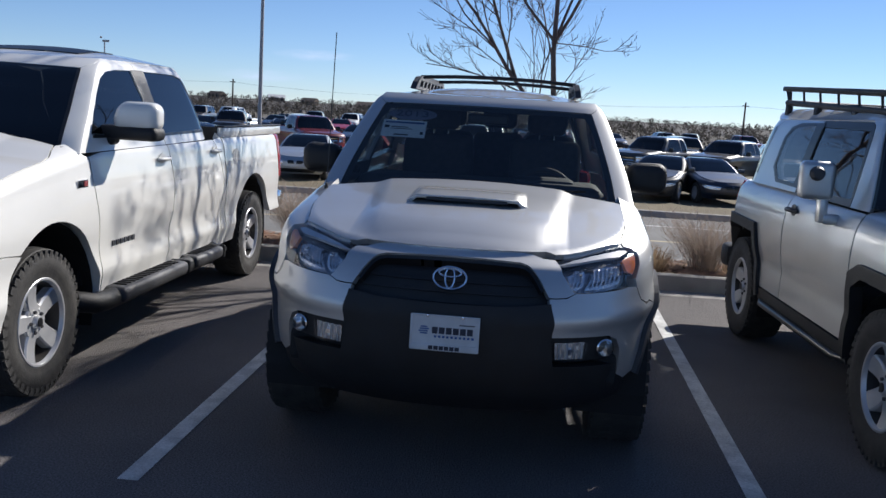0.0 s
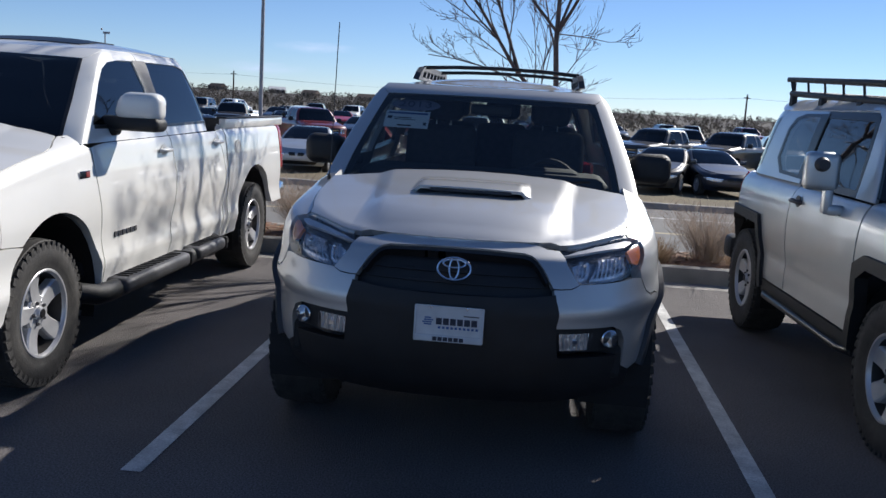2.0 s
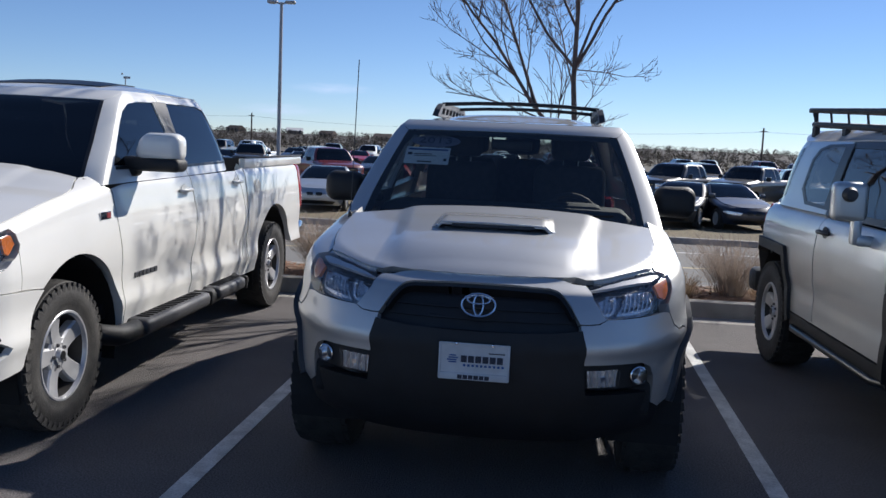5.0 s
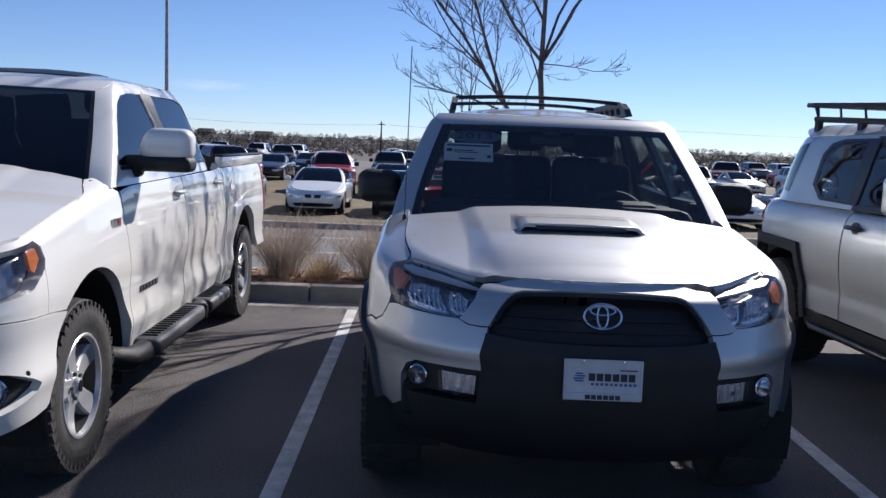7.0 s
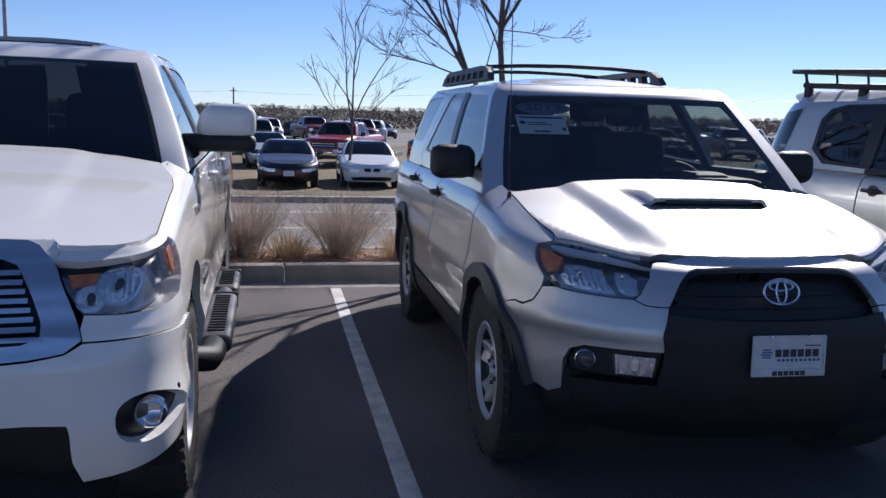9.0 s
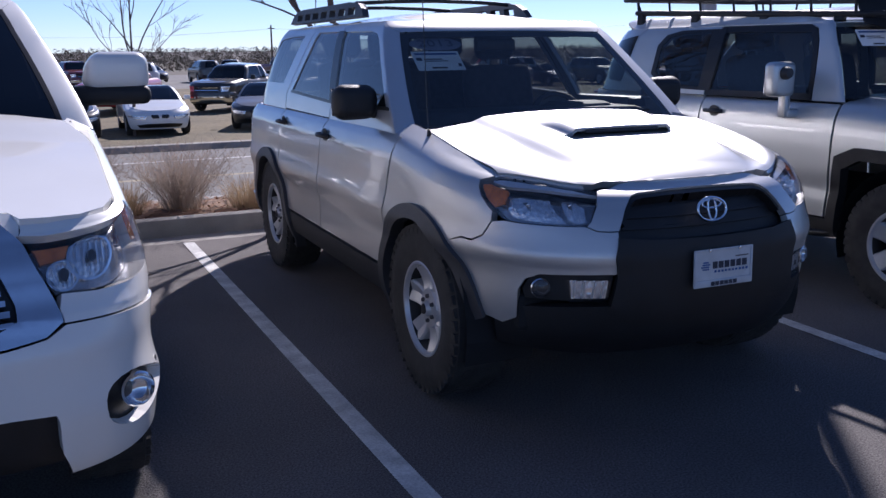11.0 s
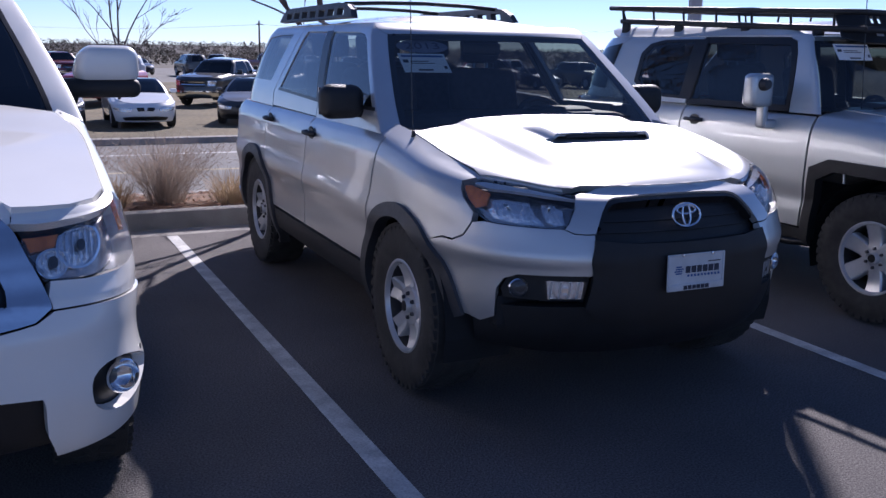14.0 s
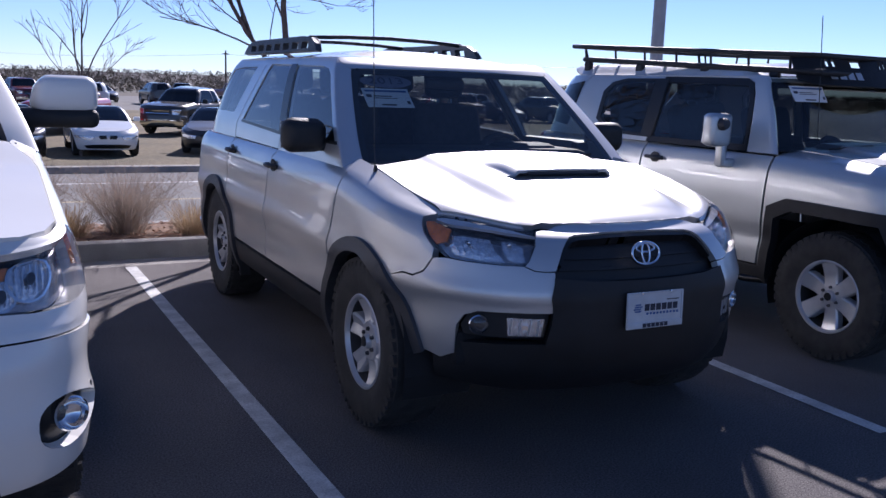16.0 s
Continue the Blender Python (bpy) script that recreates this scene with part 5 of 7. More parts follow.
    panel("cowl", [[(-0.9, 1.30), (0, 1.41), (0.9, 1.30), (0.9, 1.62), (0, 1.70), (-0.9, 1.62)]], lambda x, y: Vector((x, y, 1.30)), BLACK_PLASTIC, car, 0.2, 0.1)
    # cab
    def wsx(v):
        return 0.89 * pw(v, G.W)
    ws = [G.X(wsx(v), v) for v in [1.285 + 0.467 * k / 7 for k in range(8)]]
    ws = [(-a, b) for a, b in ws] + [G.X(0, 1.764)] + ws[::-1] + [G.X(0, 1.285)]
    panel("windscreen", [ws], G, GLASS_BLACK, car, 0.05, 0.05, depth=0.006)
    panel("roof_header", [[G.X(0, 1.767), G.X(wsx(1.752) * 0.5, 1.762), G.X(wsx(1.752) + 0.001, 1.755), (0.97, 1.8235), (0.8, 1.8235), (0.6, 1.8235), (0.4, 1.8235), (0.2, 1.8235), (0, 1.8235)]], G, WHITE, car, 0.05, 0.02, depth=0.02, lift=0.001, mirror=True)
    for q in (1, -1):
        panel("screen_seal", [[G.X(q * (wsx(v) - 0.016), v) for v in [1.30 + 0.45 * k / 7 for k in range(8)]] + [G.X(q * (wsx(v) + 0.004), v) for v in [1.75 - 0.45 * k / 7 for k in range(8)]]], G, TRIM, car, 0.05, 0.05, depth=0.008, lift=0.004)
    ap = [G.X(wsx(v) + 0.003, v) for v in [1.27 + 0.484 * k / 7 for k in range(8)]]
    side = [(0.985, v) for v in (1.8235, 1.77, 1.62, 1.45, 1.34, 1.262)]
    panel("front_pillar", [ap + [(0.965, 1.8235)] + side], G, WHITE, car, 0.05, 0.04, depth=0.03, mirror=True)
    w1 = [G.y(1.555, 1.368), G.y(1.675, 1.485), G.y(1.83, 1.605), G.y(1.96, 1.695), G.y(2.08, 1.742), G.y(2.25, 1.762), G.y(2.49, 1.768), G.y(2.49, 1.60), G.y(2.45, 1.355)]
    f1 = [(0.990, v) for v in (1.265, 1.34, 1.45, 1.62, 1.77, 1.822)] + [G.y(2.59, 1.826), G.y(2.59, 1.70), G.y(2.605, 1.278)]
    w2 = [G.y(2.63, 1.355), G.y(2.66, 1.56), G.y(2.71, 1.772), G.y(3.26, 1.772), G.y(3.38, 1.745), G.y(3.44, 1.64), G.y(3.50, 1.42), G.y(3.46, 1.372)]
    f2 = [G.y(2.618, 1.278), G.y(2.602, 1.70), G.y(2.602, 1.826), G.y(3.36, 1.825), G.y(3.47, 1.76), G.y(3.56, 1.45), G.y(3.575, 1.30)]
    f3 = [G.y(3.588, 1.30), G.y(3.572, 1.455), G.y(3.48, 1.768), G.y(3.37, 1.828), G.y(3.48, 1.83), G.y(3.64, 1.77), G.y(3.735, 1.5), G.y(3.775, 1.30)]
    for i, s in enumerate((1, -1)):
        def m(lp):
            return [(s * a, b) for a, b in lp]
        panel("window_frame", [m(f1), m(w1)], G, WHITE, door_f[i], 0.05, 0.04, depth=0.03)
        panel("window_glass", [m(w1)], G, GLASS_BLACK, door_f[i], 0.06, 0.05, depth=0.004, lift=-0.006)
        panel("window_frame", [m(f2), m(w2)], G, WHITE, door_r[i], 0.05, 0.04, depth=0.03)
        panel("window_glass", [m(w2)], G, GLASS_BLACK, door_r[i], 0.06, 0.05, depth=0.004, lift=-0.006)
        panel("pillar_cover", [m([G.y(2.455, 1.358), G.y(2.495, 1.60), G.y(2.495, 1.772), G.y(2.705, 1.776), G.y(2.655, 1.56), G.y(2.625, 1.358)])], G, GREY_PLASTIC, car, 0.05, 0.06, depth=0.01, lift=0.002)
        panel("belt_seal", [m([G.y(1.56, 1.345), G.y(2.5, 1.335), G.y(3.47, 1.352), G.y(3.47, 1.370), G.y(2.5, 1.354), G.y(1.57, 1.366)])], G, TRIM, car, 0.1, 0.02, depth=0.01, lift=0.003)
        panel("cab_pillar", [m(f3)], G, WHITE, car, 0.05, 0.05, depth=0.03)
    tail = 2 + G.S
    panel("cab_back", [[G.y(3.776, 1.29), G.y(3.737, 1.5), G.y(3.642, 1.77), (tail - 0.01, 1.80), (tail - 0.01, 1.29)]], G, WHITE, car, 0.08, 0.08, mirror=True)
    top = [G(tail * k / 40, 1.8225) for k in range(41)]
    ro = [(p.x, p.y) for p in top] + [(-p.x, p.y) for p in reversed(top[1:-1])]

    def roof(x, y):
        return Vector((x, y, 1.824 + 0.085 * (1 - min(1, abs(x) / 0.75) ** 2.4) * sm(y, 2.18, 2.8) * (1 - 0.5 * sm(y, 3.1, 3.6))))
    panel("roof", [ro], roof, WHITE, car, 0.06, 0.12, depth=0.03, centre=(0, 3, 0))
    panel("sunroof", [[(-0.40, 2.50), (0.40, 2.50), (0.42, 2.62), (0.42, 2.98), (-0.42, 2.98), (-0.42, 2.62)]], roof, TRIM, car, 0.1, 0.1, depth=0.01, lift=0.006, centre=(0, 3, 0))
    for s in (1, -1):
        mm = link("door_mirror", None, car, "large door mirror with a white cap over black")
        mm.matrix_local = pose(s * 1.10, 1.80, 1.40)
        bm = box(0.285, 0.16, 0.175, (s * 0.030, 0, 0.080), 0.058, seg=5)
        for v in bm.verts:
            if v.co.z > 0.07:
                v.co.x += s * 0.16 * max(0, 0.10 - s * v.co.x) * (v.co.z - 0.07) / 0.08
            v.co.y += 0.25 * max(0, s * v.co.x) * 0.15
        part("cap", bm, WHITE, mm, smooth=60)
        part("lower_housing", box(0.40, 0.170, 0.085, (-s * 0.028, 0.002, -0.022), 0.034, seg=4), BLACK_PLASTIC, mm, smooth=50)
        part("mirror_glass", box(0.20, 0.006, 0.14, (s * 0.045, 0.082, 0.07), 0.002), CHROME, mm)
        part("arm", box(0.12, 0.12, 0.11, (-s * 0.155, -0.01, -0.045), 0.035, seg=3), BLACK_PLASTIC, mm, smooth=40)
    part("dashboard", box(1.5, 0.5, 0.22, (0, 2.0, 1.2), 0.08), CABIN, car, smooth=40)
    for x in (-0.42, 0.42):
        seat(car, x, 2.55, 0.95)
    part("underbody", box(1.2, 5.2, 0.25, (0, 2.9, 0.48), 0.05), DARK, car)
    part("cabin_floor", box(1.85, 2.3, 0.1, (0, 2.62, 0.52), 0.02), DARK, car)
    part("engine_bay", box(1.2, 0.95, 0.5, (0, 0.80, 0.75), 0.05), DARK, car)
    style = {"n": 5, "w0": 0.090, "w1": 0.112, "dish": 0.008, "groove": 0.0, "turn": 0.25, "pow": 1.4, "hub": 0.092}
    for s in (1, -1):
        for y in (yf, yr):
            wheel(car, (s * 0.885, y, zw), zw, 0.26, 0.238, style, s)
    return car


build_pickup((-3.170, -0.130, 0.0))

# ---- the silver off-roader with the roof rack ----
def build_offroader(at, turn=0.0):
    car = thing("off_roader", at, "silver off-roader with white roof and black roof rack", "car", turn=turn)
    drop = ((0.0, -0.10), (0.6, -0.06), (1.2, -0.01), (1.5, 0.0), (6, 0.0))
    S = Shell(F=((0.30, 0.20), (0.42, 0.06), (0.6, 0.0), (0.8, 0.03), (1.0, 0.09), (1.2, 0.12), (1.26, 0.20)),
              W=((0.30, 0.88), (0.42, 0.915), (0.6, 0.925), (0.8, 0.935), (0.95, 0.940), (1.05, 0.935), (1.15, 0.915), (1.22, 0.86), (1.26, 0.74)),
              front=0.72, R=((0.3, 4.20), (0.7, 4.32), (1.28, 4.26)), rear=3.85, a=3.0, b=1.9, drop=drop, ramp=(0.8, 1.25),
              bulge=lambda y, v: -0.012 * math.exp(-((v - 0.68) / 0.06) ** 2))
    G = Shell(F=((1.2, 1.22), (1.28, 1.26), (1.45, 1.33), (1.6, 1.41), (1.72, 1.49), (1.78, 1.60)),
              W=((1.2, 0.895), (1.28, 0.87), (1.45, 0.83), (1.6, 0.79), (1.70, 0.75), (1.76, 0.69), (1.78, 0.62)),
              front=1.7, R=((1.2, 4.28), (1.5, 4.18), (1.7, 4.02), (1.78, 3.86)), rear=3.55, a=4.0, b=1.8, lean=0.19)
    yf, yr, zw, ra = 0.885, 3.570, 0.40, 0.50
    panel("front_fascia", [[S.X(-0.86, 0.42), S.X(0.86, 0.42), S.X(0.87, 0.80), S.X(0.62, 1.08), S.X(-0.62, 1.08), S.X(-0.87, 0.80)]], S, BLACK_PLASTIC, car, 0.06, 0.06, depth=0.04)
    for s in (1, -1):
        p = S(*S.X(0.63, 0.96))
        part("headlamp", lathe([(0.09, -0.02), (0.095, 0.01), (0.085, 0.02), (0.05, 0.012), (0, 0.02)], 24), REFLECTOR, car, smooth=40).matrix_local = pose(s * p.x, p.y - 0.01, p.z, 0, 0, -90)

    def squarch(yc, q, lo, tops, drop_to):
        """A squared arch outline: up the front, across the top, down the rear."""
        return [S.Y(yc - q, drop_to), S.Y(yc - q * 0.93, lo), S.Y(yc - q * 0.66, tops), S.Y(yc + q * 0.66, tops + 0.012), S.Y(yc + q * 0.93, tops - 0.05), S.Y(yc + q * 0.99, lo), S.Y(yc + q * 1.02, drop_to)]
    wing = [S.X(0.87, 0.81), S.Y(0.36, 0.80)] + squarch(yf, 0.50, 0.62, 0.90, 0.50)[1:-1] + [S.Y(1.40, 0.5), S.y(1.435, 0.5), S.y(1.41, 0.9), S.y(1.40, 1.21)] + [S.y(y, 1.252) for y in (1.38, 1.2, 1.0, 0.8, 0.6)] + [S.X(0.66, 1.10)]
    panel("front_wing", [wing], S, SILVER_GREY, car, 0.06, 0.05, mirror=True)
    d1 = [S.y(1.45, 0.50), S.y(1.425, 0.9), S.y(1.415, 1.205), S.y(2.60, 1.215), S.y(2.615, 0.9), S.y(2.58, 0.50)]
    door = panel("front_door", [d1], S, SILVER_GREY, car, 0.07, 0.04, mirror=True)
    q = [S.y(2.594, 0.50), S.y(2.629, 0.9), S.y(2.614, 1.215), S.y(3.2, 1.215), S.y(4.16, 1.22), S.y(4.24, 0.9), S.y(4.22, 0.62)] + squarch(yr, 0.50, 0.62, 0.92, 0.50)[::-1][1:-1] + [S.Y(3.06, 0.50)]
    panel("rear_quarter", [q], S, SILVER_GREY, car, 0.06, 0.05, mirror=True)
    for yc in (yf, yr):
        o = squarch(yc, 0.52, 0.62, 0.945, 0.44)
        i = squarch(yc, 0.455, 0.59, 0.872, 0.42)
        panel("wheel_arch_flare", [o + i[::-1]], S, BLACK_PLASTIC, car, 0.06, 0.06, depth=0.07, lift=0.026, mirror=True)
        arch_liner(car, yc, zw, 0.47, 0.58, 0.90)
    panel("rocker", [[S.y(1.36, 0.49), S.y(3.08, 0.49), S.y(3.08, 0.38), S.y(1.36, 0.38)]], S, BLACK_PLASTIC, car, 0.2, 0.05, depth=0.1, lift=0.006, mirror=True)
    for s in (1, -1):
        part("rock_rail", tube([(s * 0.88, 1.36, 0.40), (s * 0.93, 1.5, 0.39), (s * 0.93, 2.95, 0.39), (s * 0.88, 3.08, 0.40)], 0.024, 8), TRIM, car, smooth=60)
        handle(door[0 if s > 0 else 1], S, 2.46, 1.115, GREY_PLASTIC, s)
    panel("tail_lamp", [[S.y(4.0, 1.06), S.y(4.20, 1.06), S.y(4.20, 1.20), S.y(4.0, 1.20)]], S, RED_LENS, car, 0.05, 0.05, depth=0.05, lift=0.015, mirror=True)
    panel("tailgate", [[(2 + S.S - 0.01, 0.50), (2 + S.S - 0.45, 0.50), (2 + S.S - 0.45, 1.22), (2 + S.S - 0.01, 1.22)]], S, SILVER_GREY, car, 0.1, 0.1, mirror=True)
    part("rear_bumper", box(1.80, 0.22, 0.20, (0, 4.28, 0.55), 0.05), BLACK_PLASTIC, car, smooth=40)
    # hood
    us = [k / 12 * S.y(1.34, 1.254)[0] for k in range(13)]
    edge = [S(u, 1.254) for u in us]
    rim = [(-p.x, p.y) for p in reversed(edge[1:])] + [(p.x, p.y) for p in edge] + [(0.6, 1.42), (0, 1.47), (-0.6, 1.42)]

    def hood(x, y):
        k = sm(y, 0.2, 0.5)
        return Vector((x, y, 1.256 + pw(y, drop) + k * (0.025 * (1 - sm(abs(x), 0.40, 0.52)) + 0.01 * (1 - (x / 0.74) ** 2))))
    panel("hood", [rim], hood, SILVER_GREY, car, 0.05, 0.06, depth=0.03, centre=(0, 0.8, 0))
    panel("cowl", [[(-0.84, 1.36), (0, 1.46), (0.84, 1.36), (0.84, 1.55), (0, 1.6), (-0.84, 1.55)]], lambda x, y: Vector((x, y, 1.245)), BLACK_PLASTIC, car, 0.2, 0.1)
    # cab
    def wsx(v):
        return 0.985 * pw(v, G.W)
    ws = [G.X(wsx(v), v) for v in [1.24 + 0.48 * k / 6 for k in range(7)]]
    ws = [(-a, b) for a, b in ws] + [G.X(0, 1.72)] + ws[::-1] + [G.X(0, 1.24)]
    panel("windscreen", [ws], G, GLASS_MID, car, 0.05, 0.05, depth=0.006)[0].visible_shadow = False
    ap = [G.X(wsx(v) + 0.003, v) for v in [1.22 + 0.50 * k / 6 for k in range(7)]]
    panel("front_pillar", [ap + [G.y(1.86, 1.725), G.y(1.73, 1.675), G.y(1.695, 1.60), G.y(1.665, 1.45), G.y(1.635, 1.22)]], G, SILVER_GREY, car, 0.05, 0.04, depth=0.03, mirror=True)
    w1 = [G.y(1.675, 1.262), G.y(1.71, 1.45), G.y(1.735, 1.58), G.y(1.775, 1.650), G.y(2.54, 1.664), G.y(2.57, 1.26)]
    f1 = [G.y(1.643, 1.222), G.y(1.673, 1.45), G.y(1.703, 1.60), G.y(1.738, 1.672), G.y(1.80, 1.70), G.y(2.60, 1.705), G.y(2.61, 1.222)]
    w2 = [G.y(2.70, 1.275), G.y(2.69, 1.668), G.y(3.0, 1.664), G.y(3.14, 1.635), G.y(3.21, 1.57), G.y(3.22, 1.375), G.y(3.08, 1.285)]
    f2 = [G.y(2.622, 1.222), G.y(2.612, 1.705), G.y(3.45, 1.71), G.y(3.52, 1.66), G.y(3.62, 1.3), G.y(3.64, 1.222)]
    w3 = [G.y(3.64, 1.29), G.y(3.54, 1.66), G.y(3.85, 1.62), G.y(3.98, 1.31)]
    f3 = [G.y(3.645, 1.222), G.y(3.625, 1.3), G.y(3.525, 1.66), G.y(3.46, 1.71), G.y(3.83, 1.705), G.y(4.12, 1.4), G.y(4.18, 1.222)]
    for i, s in enumerate((1, -1)):
        def m(lp):
            return [(s * a, b) for a, b in lp]
        panel("window_frame", [m(f1), m(w1)], G, TRIM, door[i], 0.05, 0.04, depth=0.03)
        panel("window_glass", [m(w1)], G, GLASS_MID, door[i], 0.06, 0.05, depth=0.004, lift=-0.005)
        panel("side_frame", [m(f2), m(w2)], G, SILVER_GREY, car, 0.05, 0.04, depth=0.03)
        panel("side_glass", [m(w2)], G, GLASS_DARK, car, 0.06, 0.05, depth=0.004, lift=0.002)
        panel("glass_border", [m([G.y(2.58, 1.25), G.y(2.55, 1.688), G.y(3.02, 1.685), G.y(3.18, 1.655), G.y(3.26, 1.58), G.y(3.27, 1.36), G.y(3.10, 1.26)]), m(w2)], G, TRIM, car, 0.05, 0.05, depth=0.012, lift=0.004)
        panel("rear_pillar", [m(f3), m(w3)], G, SILVER_GREY, car, 0.05, 0.05, depth=0.03)
        panel("corner_glass", [m(w3)], G, GLASS_BLACK, car, 0.06, 0.05, depth=0.004, lift=0.002)
    tail = 2 + G.S
    panel("tailgate_glass", [[G.y(4.12, 1.4), (tail, 1.4), (tail, 1.70), G.y(3.85, 1.70)]], G, GLASS_DARK, car, 0.08, 0.08, mirror=True)
    top = [G(tail * k / 40, 1.705) for k in range(41)]
    ro = [(p.x, p.y) for p in top] + [(-p.x, p.y) for p in reversed(top[1:-1])]

    def roof(x, y):
        e = sm(0.775 - abs(x), 0.0, 0.16)
        return Vector((x, y, 1.706 + (0.075 * e + 0.045 * (1 - min(1, abs(x) / 0.75) ** 2)) * sm(y, 1.62, 1.95) * (1 - sm(y, 3.75, 4.1))))
    panel("roof", [ro], roof, ROOF_WHITE, car, 0.04, 0.10, depth=0.03, centre=(0, 3, 0))
    # mirrors
    for s in (1, -1):
        mm = link("door_mirror", None, car, "tall silver door mirror on an arm")
        mm.matrix_local = pose(s * 1.02, 1.755, 1.335)
        part("cap", box(0.19, 0.11, 0.22, (s * 0.03, 0, 0.02), 0.035, seg=3), SILVER_GREY, mm, smooth=50)
        part("mirror_glass", box(0.15, 0.006, 0.18, (s * 0.03, 0.058, 0.02), 0.002), CHROME, mm)
        part("spot_mirror", lathe([(0, 0.05), (0.03, 0.045), (0.042, 0.02), (0.042, 0)], 16), GREY_PLASTIC, mm, smooth=40).matrix_local = pose(s * 0.05, -0.055, 0.06, 0, 0, -90)
        part("arm", box(0.055, 0.07, 0.17, (-s * 0.02, 0.0, -0.14), 0.018), SILVER_GREY, mm, smooth=40)
        part("foot", box(0.11, 0.09, 0.06, (-s * 0.07, 0.0, -0.20), 0.02), SILVER_GREY, mm, smooth=40)
    part("aerial", tube([(-0.62, 1.30, 1.25), (-0.60, 1.38, 2.1)], 0.003, 5), TRIM, car)
    # cabin
    part("dashboard", box(1.5, 0.4, 0.2, (0, 1.72, 1.12), 0.06), CABIN, car, smooth=40)
    steering_wheel(car, 0.38, 1.92, 1.12)
    for x in (-0.40, 0.40):
        seat(car, x, 2.30, 0.84)
    for x in (-0.40, 0.40):
        seat(car, x, 3.0, 0.86, 0.5)
    part("roof_lining", box(1.3, 1.9, 0.02, (0, 2.75, 1.69)), HEADLINER, car)
    price_sheet(car, G, -0.69, -0.45, 1.555, 1.655, lift=0.004)
    for x0 in (-0.15, 0.35, 0.7):
        part("wiper", tube([G(*G.X(max(-0.8, x0 - 0.42 + 0.07 * k), 1.252 + 0.004 * k)) + Vector((0, -0.02, 0.01)) for k in range(7)], 0.007, 6), TRIM, car)
    part("underbody", box(1.15, 3.6, 0.22, (0, 2.2, 0.42), 0.05), DARK, car)
    part("cabin_floor", box(1.55, 2.3, 0.10, (0, 2.60, 0.50), 0.02), DARK, car)
    part("engine_bay", box(1.1, 0.95, 0.5, (0, 0.72, 0.75), 0.05), DARK, car)
    style = {"n": 6, "w0": 0.085, "w1": 0.115, "dish": 0.010, "groove": 0.0, "turn": 0.12, "hub": 0.085}
    for s in (1, -1):
        for y in (yf, yr):
            wheel(car, (s * 0.80, y, zw), zw, 0.265, 0.225, style, s)
    # spare wheel
    sp = lathe([(0.0, 0.10), (0.30, 0.10), (0.38, 0.07), (0.40, 0), (0.38, -0.10), (0.2, -0.12)], 32)
    part("spare_wheel", sp, RUBBER, car, smooth=40).matrix_local = pose(0.1, 4.42, 0.98, 0, 0, 90)
    # roof rack
    rk = link("roof_rack", None, car, "black steel roof rack with a fairing")
    rk.matrix_local = pose(0, 0.10, -0.1125, 2.37, 0, 0)
    zr = 1.855
    A = [(-0.66, 1.30), (0.66, 1.30), (0.70, 1.5), (0.70, 3.65), (0.66, 3.86), (-0.66, 3.86), (-0.70, 3.65), (-0.70, 1.5)]
    part("upper_rail", tube([(x, y, zr + 0.055) for x, y in A], 0.019, 8, closed=True), BLACK_PLASTIC, rk, smooth=60)
    part("lower_rail", tube([(x * 0.97, min(y, 3.72), zr - 0.050) for x, y in A], 0.022, 8, closed=True), BLACK_PLASTIC, rk, smooth=60)
    for s in (1, -1):
        for y in (1.5, 1.85, 2.2, 2.55, 2.9, 3.25, 3.65):
            part("rail_post", tube([(s * 0.68, min(y, 3.6), zr - 0.065), (s * 0.70, y, zr + 0.055)], 0.009, 6), BLACK_PLASTIC, rk)
        for y in (1.62, 2.25, 2.95, 3.6):
            part("rack_foot", box(0.04, 0.08, 0.09, (s * 0.68, y, zr - 0.105), 0.012), BLACK_PLASTIC, rk)
    for k in range(8):
        part("cross_tube", tube([(-0.68, 1.55 + 0.29 * k, zr - 0.06), (0.68, 1.55 + 0.29 * k, zr - 0.06)], 0.013, 6), BLACK_PLASTIC, rk)
    for x in (-0.66, 0.66):
        part("rack_post", tube([(x, 3.66, zr - 0.06), (x, 3.69, zr + 0.055)], 0.013, 6), BLACK_PLASTIC, rk)
    fair = [(-0.69, zr - 0.10), (-0.60, zr - 0.125), (0.60, zr - 0.125), (0.69, zr - 0.10), (0.68, zr + 0.055), (0.64, zr + 0.07), (-0.64, zr + 0.07), (-0.68, zr + 0.055)]
    holes = [[(a, zr - 0.01), (b, zr - 0.01), (b, zr + 0.04), (a, zr + 0.04)] for a, b in ((-0.50, -0.48), (-0.46, -0.44), (-0.34, -0.27), (-0.12, -0.10), (-0.08, -0.06), (0.06, 0.08), (0.10, 0.12), (0.27, 0.34), (0.44, 0.46), (0.48, 0.50))]
    panel("fairing", [fair] + holes, lambda u, v: Vector((u, 1.25 + (v - zr) * 0.7 + 0.22 * (u / 0.66) ** 2, v)), BLACK_PLASTIC, rk, 0.08, 0.2, depth=0.012, centre=(0, 3, 1.9))
    for k in range(4):
        panel("name_bar", [[(-0.50 + 0.056 * k, zr - 0.085), (-0.460 + 0.056 * k, zr - 0.085), (-0.460 + 0.056 * k, zr - 0.040), (-0.50 + 0.056 * k, zr - 0.040)]], lambda u, v: Vector((u, 1.246 + (v - zr) * 0.7 + 0.22 * (u / 0.66) ** 2, v)), ALLOY, rk, 0.08, 0.2, depth=0.002, centre=(0, 3, 1.9))
    return car


build_offroader((3.055, -0.07, 0.0), 1.0)

